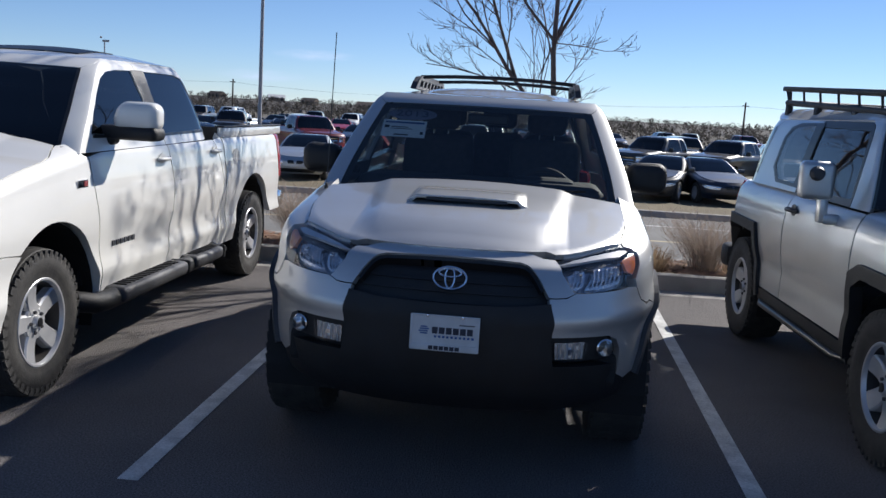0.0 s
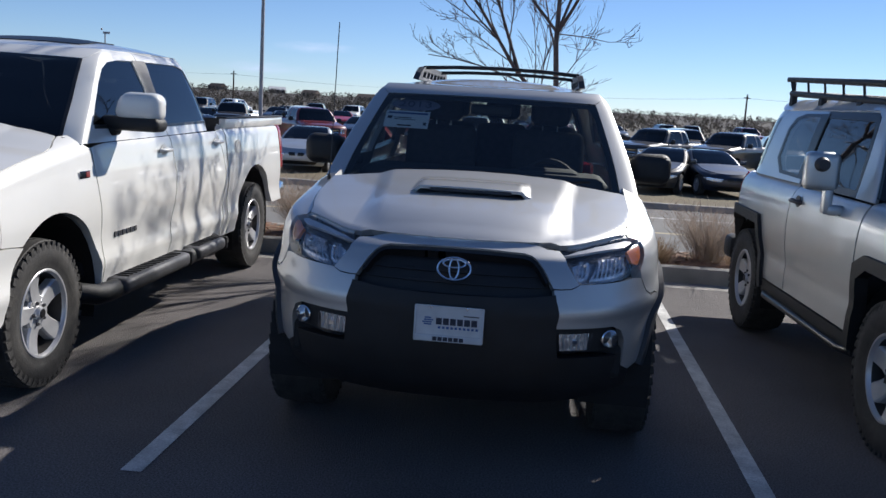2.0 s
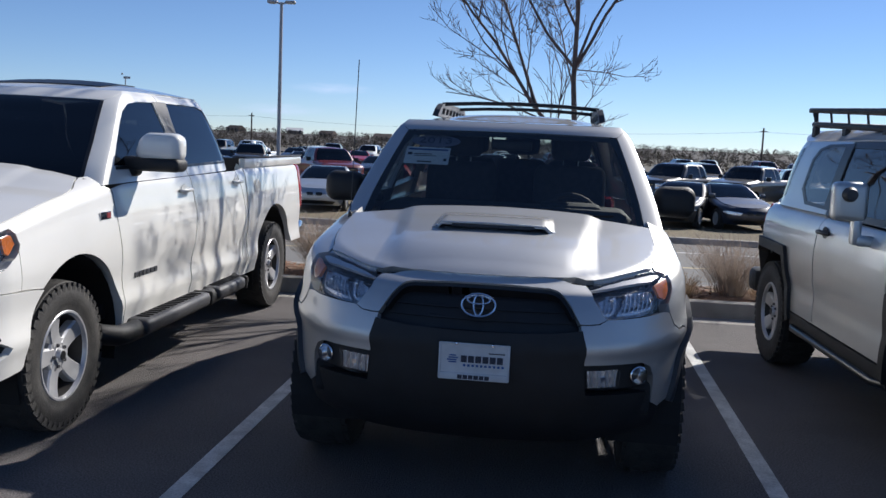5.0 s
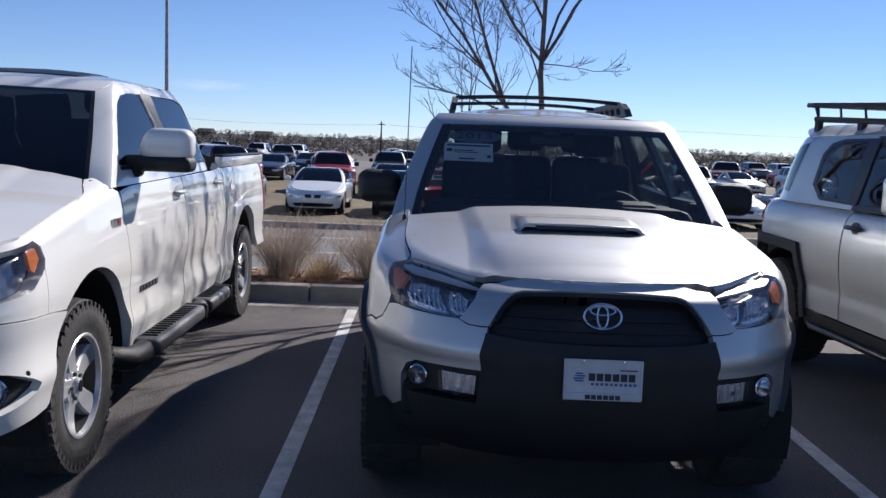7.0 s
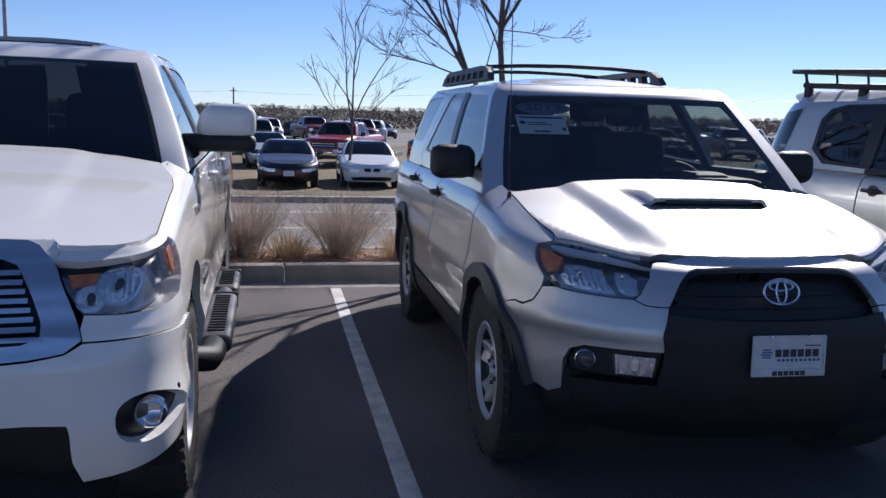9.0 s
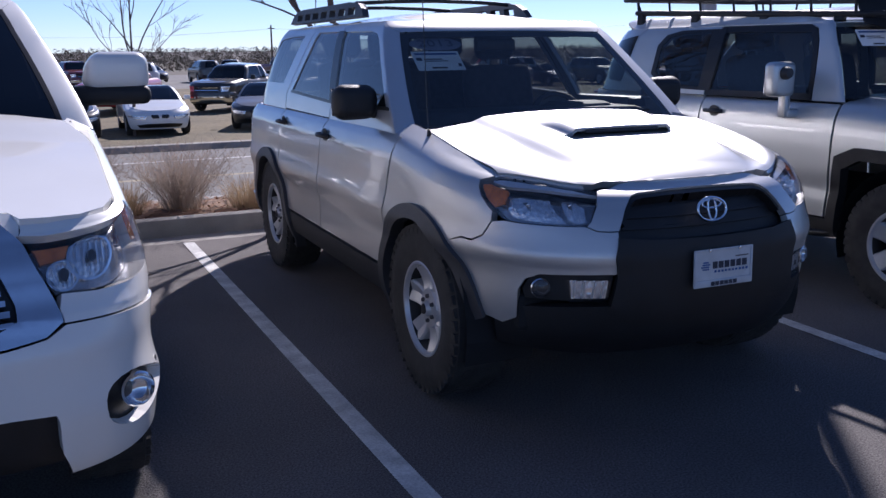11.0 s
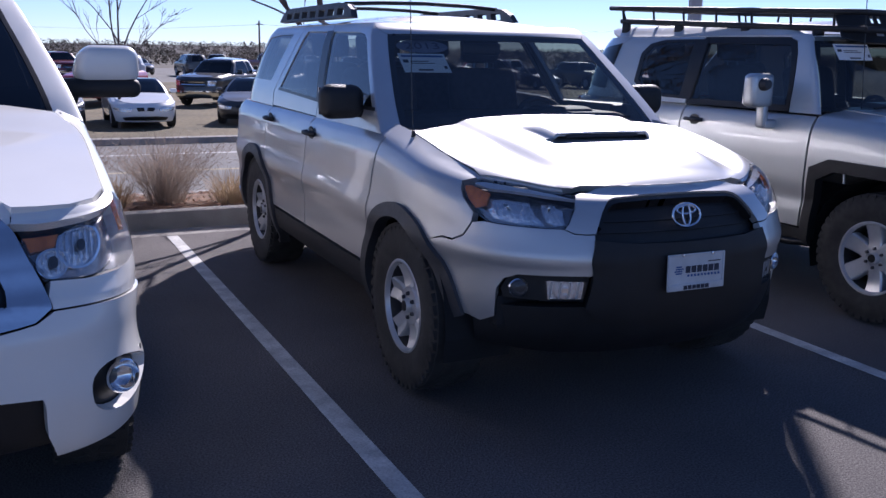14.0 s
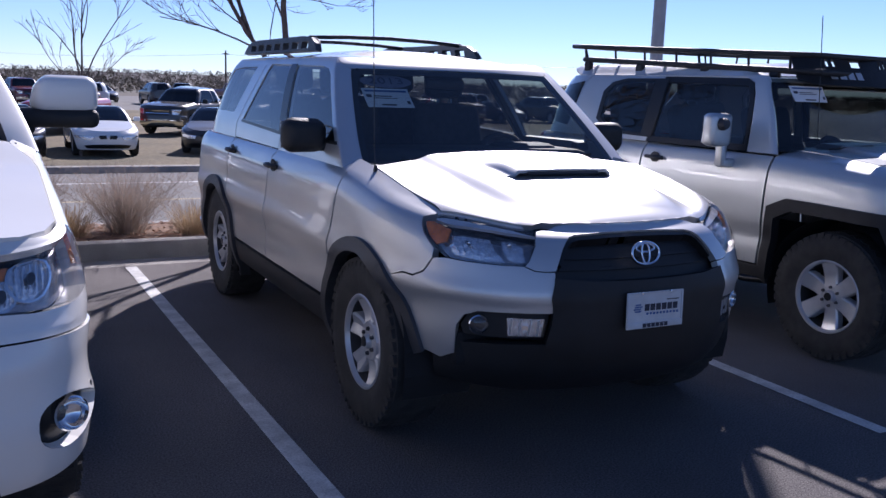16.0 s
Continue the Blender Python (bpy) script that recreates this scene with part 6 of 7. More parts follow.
# ---- ground: one sheet, its strips kept as separate surfaces that butt at the kerbs ----
def ground_height(y):
    return pw(y, ((6.8, -0.02), (12, -0.29), (19.0, -0.66), (24.0, -0.72), (60, -0.72), (140, -0.9), (400, -1.5), (2500, -8)))


def strip(name, x0, x1, ys, mat, label, rise=0.0, nx=2, category=""):
    bm = bmesh.new()
    rows = [[bm.verts.new((x0 + (x1 - x0) * i / nx, y, (ground_height(y) if y > 6.5 else 0) + rise)) for i in range(nx + 1)] for y in ys]
    for A, B in zip(rows, rows[1:]):
        for i in range(nx):
            bm.faces.new((A[i], A[i + 1], B[i + 1], B[i]))
    return tagged(part(name, bm, mat), label, category or name, kind="structure")


strip("pavement", -60, 60, [-60, -5, 4.98], ASPHALT, "dark worn asphalt of the parking bays", category="parking lot")
strip("gutter", -60, 60, [4.98, 5.26], CONCRETE, "pale concrete gutter at the foot of the kerb")
strip("road", -120, 120, [6.72, 7.4] + [8 + k for k in range(12)], ROAD, "sunlit grey asphalt road")
strip("verge", -120, 120, [19.16, 20, 21.4], CONCRETE, "pale pavement strip beside the road")
strip("field", -120, 120, [21.4, 23, 26, 32, 45, 60], FIELD, "dry winter turf under the parked cars")
strip("far_lot", -150, 150, [60, 90, 105], ROAD, "grey asphalt far off")
strip("ground", -2500, 2500, [105, 140, 200, 300, 500, 900, 2500], GROUND, "dry brown land to the horizon")
strip("lot_behind", -2500, 2500, [-2500, -300, -60], GROUND, "dry land on the near side")
for sx in (-1, 1):
    bm = bmesh.new()
    for y0, y1, xin in ((-60, 6.5, 60), (6.6, 60, 120), (60, 105, 150)):
        ys = [y0, y1] if y1 < 8 else [y0 + (y1 - y0) * k / 8 for k in range(9)]
        rows = [[bm.verts.new((sx * x, y, (ground_height(y) if y > 6.5 else 0) - 0.01)) for x in (xin, 2500)] for y in ys]
        for A, B in zip(rows, rows[1:]):
            bm.faces.new((A[0], A[1], B[1], B[0]))
    tagged(part("ground", bm, GROUND), "dry brown land beside the lot", "ground", kind="structure")


def painted_line(x0, y0, x1, y1, w, mat, label, lift=0.004, n=1):
    d = Vector((x1 - x0, y1 - y0, 0)).normalized()
    s = Vector((-d.y, d.x, 0)) * w / 2
    bm = bmesh.new()
    A = []
    for k in range(n + 1):
        p = Vector((x0, y0, 0)).lerp(Vector((x1, y1, 0)), k / n)
        z = (ground_height(p.y) if p.y > 6.5 else 0) + lift
        A.append([bm.verts.new((q.x, q.y, z)) for q in (p - s, p + s)])
    for P, Q in zip(A, A[1:]):
        bm.faces.new((P[0], P[1], Q[1], Q[0]))
    return tagged(part("painted_line", bm, mat), label, "road marking", "bay lines" if mat is LINE else "road lines", kind="structure")


for x0, x1 in ((-7.05, -6.95), (-4.20, -4.1), (-1.285, -1.245), (1.41, 1.565), (4.25, 4.40), (7.1, 7.2)):
    painted_line(x0, -0.17, x1, 4.93, 0.092, LINE, "white painted bay line, worn")
painted_line(-110, 10.9, 110, 10.9, 0.14, YELLOW, "faded yellow line along the road", n=2)
painted_line(-110, 15.4, 110, 15.4, 0.14, LINE, "faded white line along the road", n=2)


def kerb_run(y, z, h, depth, x0, x1, length, label, group):
    """Kerb stones laid end to end with open joints."""
    run = tagged(new("kerb"), label, "kerb", kind="structure")
    run.location = (0, y, z)
    bm = box(length - 0.012, depth, h + 0.12, (0, depth / 2, (h - 0.12) / 2), 0.022, seg=2)
    first = part("kerb_stone", bm, CONCRETE, run, smooth=40)
    n = int((x1 - x0) / length)
    first.location = (x0 + length / 2, 0, 0)
    for k in range(1, n):
        o = first.copy()
        scene.collection.objects.link(o)
        o.location = (x0 + length * (k + 0.5), random.uniform(-0.004, 0.004), random.uniform(-0.004, 0.004))
    return run


kerb_run(5.26, 0, 0.155, 0.16, -22.68, 24, 3.0, "concrete kerb before the planting bed", "kerbs")
kerb_run(6.56, 0, 0.11, 0.16, -22.68, 24, 3.0, "concrete kerb between planting bed and road", "kerbs")
kerb_run(19.0, ground_height(19.0), 0.15, 0.16, -45, 48, 3.0, "concrete kerb on the far side of the road", "kerbs")
bm = bmesh.new()
nx, ny = 120, 10
g = [[bm.verts.new((-24 + 48 * i / nx, 5.42 + 1.14 * j / ny, 0.10 + 0.03 * math.sin(math.pi * j / ny) + 0.02 * noise.noise((i * 0.9, j * 0.9, 0)))) for i in range(nx + 1)] for j in range(ny + 1)]
for j in range(ny):
    for i in range(nx):
        bm.faces.new((g[j][i], g[j][i + 1], g[j + 1][i + 1], g[j + 1][i]))
tagged(part("planting_bed", bm, SOIL, smooth=60), "planting bed of brown bark mulch", "planting bed", kind="structure")

# ---- trees, shrubs and bedding ----
def bare_tree(name, at, label, stems, seed, depth, twig_r, spread, kids):
    """A leafless tree: stems is a list of (start, or stem and share of it, direction, length, radius, level, taper); limbs fork to fine twigs."""
    rnd = random.Random(seed)
    t = thing(name, at, label, "tree", "young bare trees")
    twigs = bmesh.new()

    def grow(p, d, ln, r, lvl, taper, limb, lo=0.22):
        pts, q, dd = [p.copy()], p.copy(), d.copy()
        n = 7 if lvl < 2 else 4
        for k in range(n):
            dd = (dd + Vector((rnd.uniform(-1, 1), rnd.uniform(-1, 1), rnd.uniform(-0.5, 0.7))) * (0.14 if lvl < 2 else 0.32) + Vector((0, 0, 0.035))).normalized()
            q = q + dd * ln / n
            pts.append(q.copy())
        tube(pts, r, 8 if lvl < 2 else (5 if lvl < 3 else 3), limb if lvl < 3 else twigs, r2=max(twig_r * 0.6, r * taper))
        if lvl >= depth or lvl == 0:
            return pts
        for i in range(rnd.randint(*kids[min(lvl, len(kids) - 1)])):
            f = rnd.uniform(lo, 1.0)
            k = min(n - 1, int(f * n))
            s = pts[k].lerp(pts[k + 1], f * n - k)
            here = (pts[k + 1] - pts[k]).normalized()
            ax = here.cross(Vector((rnd.uniform(-1, 1), rnd.uniform(-1, 1), rnd.uniform(-0.4, 0.4)))).normalized()
            nd = (Matrix.Rotation(rnd.uniform(0.5, 1.05) * spread, 3, ax) @ here + Vector((0, 0, 0.12))).normalized()
            grow(s, nd, ln * rnd.uniform(0.28, 0.5) * (1.15 - 0.4 * f), max(twig_r, r * rnd.uniform(0.28, 0.42)), lvl + 1, 0.4, limb)
        return pts
    made = []
    for p, d, ln, r, lvl, taper in stems:
        bm = bmesh.new()
        if len(p) == 2:
            run = made[p[0]]
            k = min(len(run) - 2, int(p[1] * (len(run) - 1)))
            p = run[k].lerp(run[k + 1], p[1] * (len(run) - 1) - k)
        made.append(grow(Vector(p), Vector(d).normalized(), ln, r, lvl, taper, bm, 0.42 if ln > 4 else 0.22))
        part("limb" if len(made) > 1 else "trunk", bm, BARK, t, smooth=60)
    tagged(part("crown", twigs, BARK, t), kind="stuff")
    return t


bare_tree("tree", (0.615, 6.40, 0.10), "young leafless tree with forking stems in the planting bed",
          [((0, 0, -0.1), (0.03, 0, 1), 5.4, 0.046, 1, 0.16), ((0, 0.45), (0.55, -0.15, 1), 2.3, 0.020, 1, 0.3), ((0, 0.27), (-0.74, -0.1, 1.0), 2.7, 0.026, 1, 0.3),
           ((2, 0.25), (-0.30, 0.05, 1.0), 2.6, 0.019, 1, 0.3), ((2, 0.42), (-0.95, -0.25, 0.55), 1.0, 0.012, 2, 0.4), ((2, 0.2), (-1.0, -0.2, 0.45), 1.15, 0.011, 2, 0.4), ((0, 0.45), (0.95, -0.2, 0.05), 0.75, 0.007, 2, 0.4),
           ((0, 0.53), (-0.45, 0.3, 1.0), 2.1, 0.016, 1, 0.3), ((1, 0.35), (1.0, 0.0, 0.2), 1.2, 0.009, 2, 0.4), ((0, 0.57), (0.1, -0.5, 1.0), 2.0, 0.015, 1, 0.3), ((0, 0.40), (-0.2, 0.6, 0.9), 1.6, 0.012, 1, 0.3), ((2, 0.15), (0.15, 0.1, 1.0), 1.3, 0.008, 2, 0.4)],
          11, 4, 0.0030, 0.85, ((0, 0), (12, 15), (7, 10), (4, 6)))
bare_tree("tree", (0.64, 24.4, -0.72), "slender leafless young tree standing in dry turf",
          [((0, 0, -0.1), (0.0, 0, 1), 5.1, 0.054, 1, 0.15), ((0, 0.36), (-0.24, 0, 1), 3.3, 0.028, 1, 0.3), ((0, 0.38), (0.26, 0.1, 1), 3.3, 0.028, 1, 0.3),
           ((0, 0.36), (-0.8, 0.1, 0.8), 2.2, 0.018, 1, 0.3), ((0, 0.38), (0.85, 0.1, 0.6), 2.2, 0.018, 1, 0.3)], 5, 3, 0.007, 0.6, ((0, 0), (6, 8), (4, 5)))


def grass_clump(at, h, n, mat, seed, lean, label, heads=True):
    rnd = random.Random(seed)
    verts, faces = [], []
    for k in range(n):
        a = rnd.uniform(0, 2 * math.pi)
        d = rnd.random() ** 0.7
        r0 = 0.20 * rnd.random()
        ln = h * rnd.uniform(0.55, 1.08)
        out = lean * d * ln
        bx, by = r0 * math.cos(a), r0 * math.sin(a)
        wv = rnd.uniform(-0.10, 0.10)
        w = rnd.uniform(0.0018, 0.0036)
        sx, sy = -math.sin(a + wv) * w, math.cos(a + wv) * w
        pts = []
        for t in (0, 0.35, 0.7, 1.0):
            o = out * t ** 1.5
            j = 0.05 * h * t if heads else 0.0
            pts.append((bx + o * math.cos(a + wv * t * 3) + rnd.uniform(-j, j), by + o * math.sin(a + wv * t * 3) + rnd.uniform(-j, j), ln * (t - 0.10 * d * t * t)))
        i = len(verts)
        for j, p in enumerate(pts):
            q = 1 - 0.6 * j / 3
            verts += [(p[0] - sx * q, p[1] - sy * q, p[2]), (p[0] + sx * q, p[1] + sy * q, p[2])]
        for j in range(3):
            b = i + 2 * j
            faces.append((b, b + 1, b + 3, b + 2))
        nb = rnd.randint(2, 6) if heads else 0
        for _ in range(nb):
            t = rnd.uniform(0.36, 0.98)
            p = Vector(pts[1]).lerp(Vector(pts[3]), (t - 0.35) / 0.65)
            e = p + Vector((rnd.uniform(-1, 1), rnd.uniform(-1, 1), rnd.uniform(0.2, 1.3))).normalized() * rnd.uniform(0.05, 0.17)
            s = (e - p).cross(Vector((rnd.uniform(-1, 1), rnd.uniform(-1, 1), 0.2))).normalized() * 0.0016
            i = len(verts)
            verts += [tuple(p - s), tuple(p + s), tuple(e + s * 0.5), tuple(e - s * 0.5)]
            faces.append((i, i + 1, i + 2, i + 3))
    me = bpy.data.meshes.new("shrub")
    me.from_pydata(verts, [], faces)
    me.materials.append(mat)
    ob = new("ornamental_grass", me)
    ob.location = at
    return tagged(ob, label, "shrub", "dry shrubs in the bed")


rb = random.Random(4)
for k, x in enumerate((-6.6, -5.4, -4.3, -3.2, -2.09, -1.08, 0.10, 1.2, 2.27, 3.4, 4.6, 5.7, 6.9)):
    grass_clump((x + rb.uniform(-0.06, 0.06), 5.98 + rb.uniform(-0.06, 0.06), 0.10), rb.uniform(0.56, 0.68), 480, TWIG, 20 + k, rb.uniform(0.95, 1.15), "dry brown twiggy shrub in bark mulch")
for k, (x, h) in enumerate(((-5.9, 0.4), (-3.75, 0.42), (-1.62, 0.40), (-0.52, 0.46), (0.62, 0.4), (1.75, 0.38), (2.68, 0.42), (4.0, 0.44), (5.2, 0.4))):
    grass_clump((x, 5.85 + rb.uniform(-0.08, 0.08), 0.10), h * 0.72, 460, TAN_GRASS, 60 + k, 0.95, "low tuft of tan dry grass in mulch", False)
verts, faces = [], []
for k in range(4200):
    x, y = rb.uniform(-7.5, 8), rb.uniform(5.44, 6.54)
    a, ln, w = rb.uniform(0, math.pi), rb.uniform(0.012, 0.05), rb.uniform(0.004, 0.012)
    c, s, tl = math.cos(a), math.sin(a), rb.uniform(-0.012, 0.012)
    z = 0.118 + 0.03 * math.sin(math.pi * (y - 5.42) / 1.14) + rb.uniform(0, 0.012)
    i = len(verts)
    verts += [(x - c * ln + s * w, y - s * ln - c * w, z - tl), (x + c * ln + s * w, y + s * ln - c * w, z + tl), (x + c * ln - s * w, y + s * ln + c * w, z + tl + 0.004), (x - c * ln - s * w, y - s * ln + c * w, z - tl + 0.004)]
    faces.append((i, i + 1, i + 2, i + 3))
me = bpy.data.meshes.new("mulch_chips")
me.from_pydata(verts, [], faces)
me.materials.append(CHIP)
tagged(new("mulch_chips", me), "scattered red-brown bark chips in the bed", "mulch", kind="stuff")

# ---- cars across the road ----
def far_car(kind, paint, at, turn, label, category="car", plate=False, group="parked cars across the road"):
    """A parked car of simpler make; kind: sedan, suv or truck."""
    car = thing({"sedan": "sedan", "suv": "suv", "truck": "pickup_truck"}[kind], at, label, category, group, turn)
    big = kind != "sedan"
    up = 0.0 if not big else (0.26 if kind == "suv" else 0.34)
    L = 4.6 if not big else (4.7 if kind == "suv" else 5.7)
    hw = 0.905 if not big else (0.93 if kind == "suv" else 1.0)
    belt = 0.92 + up
    top = 1.40 if not big else (1.76 if kind == "suv" else 1.86)
    yf, yr = (0.83, 3.64) if not big else ((0.90, 3.62) if kind == "suv" else (0.98, 4.62))
    zw = 0.325 if not big else 0.39
    ra = zw + 0.065
    hood_y = 1.35 if not big else 1.40
    tv = belt + 0.02
    drop = ((0.0, -0.26 if not big else -0.14), (0.4, -0.18 if not big else -0.10), (1.0, -0.07 if not big else -0.04), (hood_y, 0), (9, 0))
    S = Shell(F=((0.16, 0.16), (0.28, 0.05), (0.45, 0.0), (0.62, 0.0), (0.8, 0.04), (tv - 0.04, 0.10), (tv, 0.20)) if not big else ((0.28, 0.14), (0.42, 0.03), (0.6, 0.0), (0.9, 0.04), (tv - 0.05, 0.10), (tv, 0.18)),
              W=((0.16, hw * 0.93), (0.35, hw * 0.985), (0.6, hw), (0.8, hw * 0.995), (belt - 0.06, hw * 0.975), (belt - 0.01, hw * 0.92), (tv, hw * 0.82)),
              front=0.75 if not big else 0.55, R=((0.16, L - 0.1), (0.5, L), (tv, L - 0.05)), rear=L - 0.55, a=3.0 if big else 2.7, b=1.9, drop=drop, ramp=(belt - 0.42, belt))
    cab0 = hood_y
    cab1 = {"sedan": L - 0.85, "suv": L - 0.08, "truck": 3.75}[kind]
    sl = 0.95 if not big else 0.62
    rs = {"sedan": 0.95, "suv": 0.35, "truck": 0.2}[kind]
    h = top - belt
    G = Shell(F=((belt - 0.04, cab0 - 0.06), (belt + h * 0.5, cab0 + sl * 0.48), (top - 0.06, cab0 + sl * 0.92), (top, cab0 + sl * 1.25)),
              W=((belt - 0.04, hw * 0.93), (belt + h * 0.4, hw * 0.85), (top - 0.07, hw * 0.68), (top, hw * 0.56)),
              front=cab0 + 0.6, R=((belt - 0.04, cab1), (belt + h * 0.5, cab1 - rs * 0.48), (top, cab1 - rs * 1.2)), rear=cab1 - rs * 1.25 - 0.3, a=4.0, b=1.8, lean=0.17)
    v0 = 0.20 if not big else 0.34
    wing = [S.X(0.5 * hw, v0), S.X(0.78 * hw, v0)] + [S.Y(yf - ra, v0 + 0.02)] + arc(S, yf, zw, ra, 165, 4, 12) + [S.Y(yr - ra, v0)] + arc(S, yr, zw, ra, 172, 6, 12) + [S.y(L - 0.4, v0 + 0.06), S.y(L - 0.4, tv)] + [S.y(y, tv) for y in (yr, 2.4, cab0, 0.9, 0.6)] + [S.x(0.6 * hw, tv), S.x(0.5 * hw, tv)]
    panel("body_side", [wing], S, paint, car, 0.10, 0.08, mirror=True, depth=0.03, centre=(0, L / 2, 0.5))
    panel("nose", [[S.X(-0.5 * hw, v0), S.X(0.5 * hw, v0), S.x(0.5 * hw, tv), S.x(-0.5 * hw, tv)]], S, paint, car, 0.08, 0.08, depth=0.03, lift=-0.002, centre=(0, L / 2, 0.5))
    panel("tail", [[S.y(L - 0.395, v0 + 0.06), S.y(L - 0.395, tv), (2 + S.S, tv), (2 + S.S, v0 + 0.06)]], S, paint, car, 0.15, 0.1, mirror=True, centre=(0, L / 2, 0.5))
    zt = tv + drop[0][1]
    if not big:
        for s in (1, -1):
            panel("kidney_grille", [[S.X(s * x, z) for x, z in ((0.03, zt - 0.17), (0.05, zt - 0.075), (0.22, zt - 0.075), (0.25, zt - 0.10), (0.21, zt - 0.175))]], S, TRIM, car, 0.1, 0.1, lift=0.010, depth=0.02)
        panel("lower_intake", [[S.X(-0.55, 0.25), S.X(0.55, 0.25), S.X(0.62, 0.33), S.X(0.30, 0.36), S.X(-0.30, 0.36), S.X(-0.62, 0.33)]], S, TRIM, car, 0.1, 0.1, lift=0.006)
        lamp = [S.X(0.36, zt - 0.10), S.X(0.40, zt - 0.19), S.X(0.62, zt - 0.19), S.X(0.78, zt - 0.15), S.Y(0.45, zt - 0.09), S.X(0.70, zt - 0.075)]
    else:
        panel("grille", [[S.X(-0.50, zt - 0.36), S.X(0.50, zt - 0.36), S.X(0.55, zt - 0.10), S.X(-0.55, zt - 0.10)]], S, TRIM, car, 0.1, 0.1, lift=0.010)
        for k in range(2):
            panel("grille_bar", [[S.X(-0.50, zt - 0.29 + 0.1 * k), S.X(0.50, zt - 0.29 + 0.1 * k), S.X(0.50, zt - 0.265 + 0.1 * k), S.X(-0.50, zt - 0.265 + 0.1 * k)]], S, CHROME, car, 0.1, 0.1, lift=0.018)
        panel("bumper", [[S.X(-0.93 * hw, 0.42), S.X(0.93 * hw, 0.42), S.X(0.93 * hw, 0.62), S.X(-0.93 * hw, 0.62)]], S, CHROME if kind == "truck" else BLACK_PLASTIC, car, 0.06, 0.1, lift=0.03, depth=0.05)
        lamp = [S.X(0.60, zt - 0.12), S.X(0.60, zt - 0.32), S.X(0.84, zt - 0.32), S.X(0.90, zt - 0.12)]
    panel("headlamp", [lamp], S, REFLECTOR, car, 0.04, 0.04, lift=0.008, mirror=True)
    if plate:
        p = S(*S.X(0, 0.45))
        part("plate", box(0.31, 0.01, 0.155, (0, p.y - 0.02, 0.45), 0.003), PAPER, car)
    us = [k / 10 * S.y(cab0, tv)[0] for k in range(11)]
    e = [S(u, tv - 0.002) for u in us]
    rim = [(-p.x, p.y) for p in reversed(e[1:])] + [(p.x, p.y) for p in e]
    panel("hood", [rim], lambda x, y: Vector((x, y, tv + pw(y, drop) + 0.03 * sm(y, 0.2, 0.6) * (1 - (x / hw) ** 2))), paint, car, 0.1, 0.1, depth=0.03, centre=(0, 0.8, 0))

    def wsx(v):
        return 0.90 * pw(v, G.W)
    ws = [G.X(wsx(v), v) for v in [belt + (h - 0.05) * k / 5 for k in range(6)]]
    ws = [(-a, b) for a, b in ws] + ws[::-1]
    panel("windscreen", [ws], G, GLASS_BLACK, car, 0.08, 0.08, depth=0.006, centre=(0, L / 2, 0.5))
    mid = (cab0 + sl + cab1 - rs) / 2 + 0.1
    gl = [G.y(pw(belt + 0.03, G.F) + 0.34, belt + 0.03), G.y(pw(top - 0.10, G.F) + 0.26, top - 0.10), G.y(mid - 0.03, top - 0.085), G.y(mid - 0.03, belt + 0.03)]
    rq = cab1 - (rs if kind != "truck" else 0.3) - 0.15
    g2 = [G.y(mid + 0.04, belt + 0.03), G.y(mid + 0.04, top - 0.085), G.y(rq - rs * 0.2 - 0.1, top - 0.10), G.y(rq + rs * 0.5, belt + 0.04)]
    ap = [G.X(wsx(v) + 0.004, v) for v in [belt - 0.03 + (h - 0.03) * k / 5 for k in range(6)]]
    ring = ap + [G.y(mid, top - 0.055), G.y(cab1 - rs * 1.1, top - 0.06), G.y(cab1 - rs * 0.5 - 0.02, belt + h * 0.5), G.y(cab1 - 0.05, belt - 0.03)]
    panel("cabin_side", [ring, gl, g2], G, paint, car, 0.10, 0.06, depth=0.02, mirror=True, centre=(0, L / 2, 0.5))
    panel("side_glass", [gl], G, GLASS_DARK, car, 0.1, 0.1, lift=-0.004, depth=0.004, mirror=True, centre=(0, L / 2, 0.5))
    panel("side_glass", [g2], G, GLASS_DARK, car, 0.1, 0.1, lift=-0.004, depth=0.004, mirror=True, centre=(0, L / 2, 0.5))
    tl = 2 + G.S
    panel("rear_glass", [[G.y(cab1 - 0.04, belt - 0.02), G.y(cab1 - rs * 1.1, top - 0.06), (tl, top - 0.06), (tl, belt - 0.02)]], G, GLASS_DARK, car, 0.15, 0.1, mirror=True, centre=(0, L / 2, 0.5))
    tp = [G(tl * k / 24, top - 0.058) for k in range(25)]
    ro = [(p.x, p.y) for p in tp] + [(-p.x, p.y) for p in reversed(tp[1:-1])]
    panel("roof", [ro], lambda x, y: Vector((x, y, top - 0.056 + 0.055 * (1 - min(1, abs(x) / (hw * 0.7)) ** 2.2) * sm(y, cab0 + sl * 0.9, cab0 + sl * 1.5) * (1 - 0.8 * sm(y, cab1 - rs * 2, cab1 - rs * 1.1)))), paint, car, 0.1, 0.2, depth=0.02, centre=(0, 2.5, 0))
    if kind == "sedan":
        panel("boot_lid", [[(-0.66, L - 0.35), (0.66, L - 0.35), (0.74, cab1 - 0.1), (-0.74, cab1 - 0.1)]], lambda x, y: Vector((x, y, tv - 0.002)), paint, car, 0.3, 0.3, centre=(0, 3, 0))
    if kind == "truck":
        part("bed_floor", box(1.6, 1.6, 0.05, (0, 4.75, 0.9)), BLACK_PLASTIC, car)
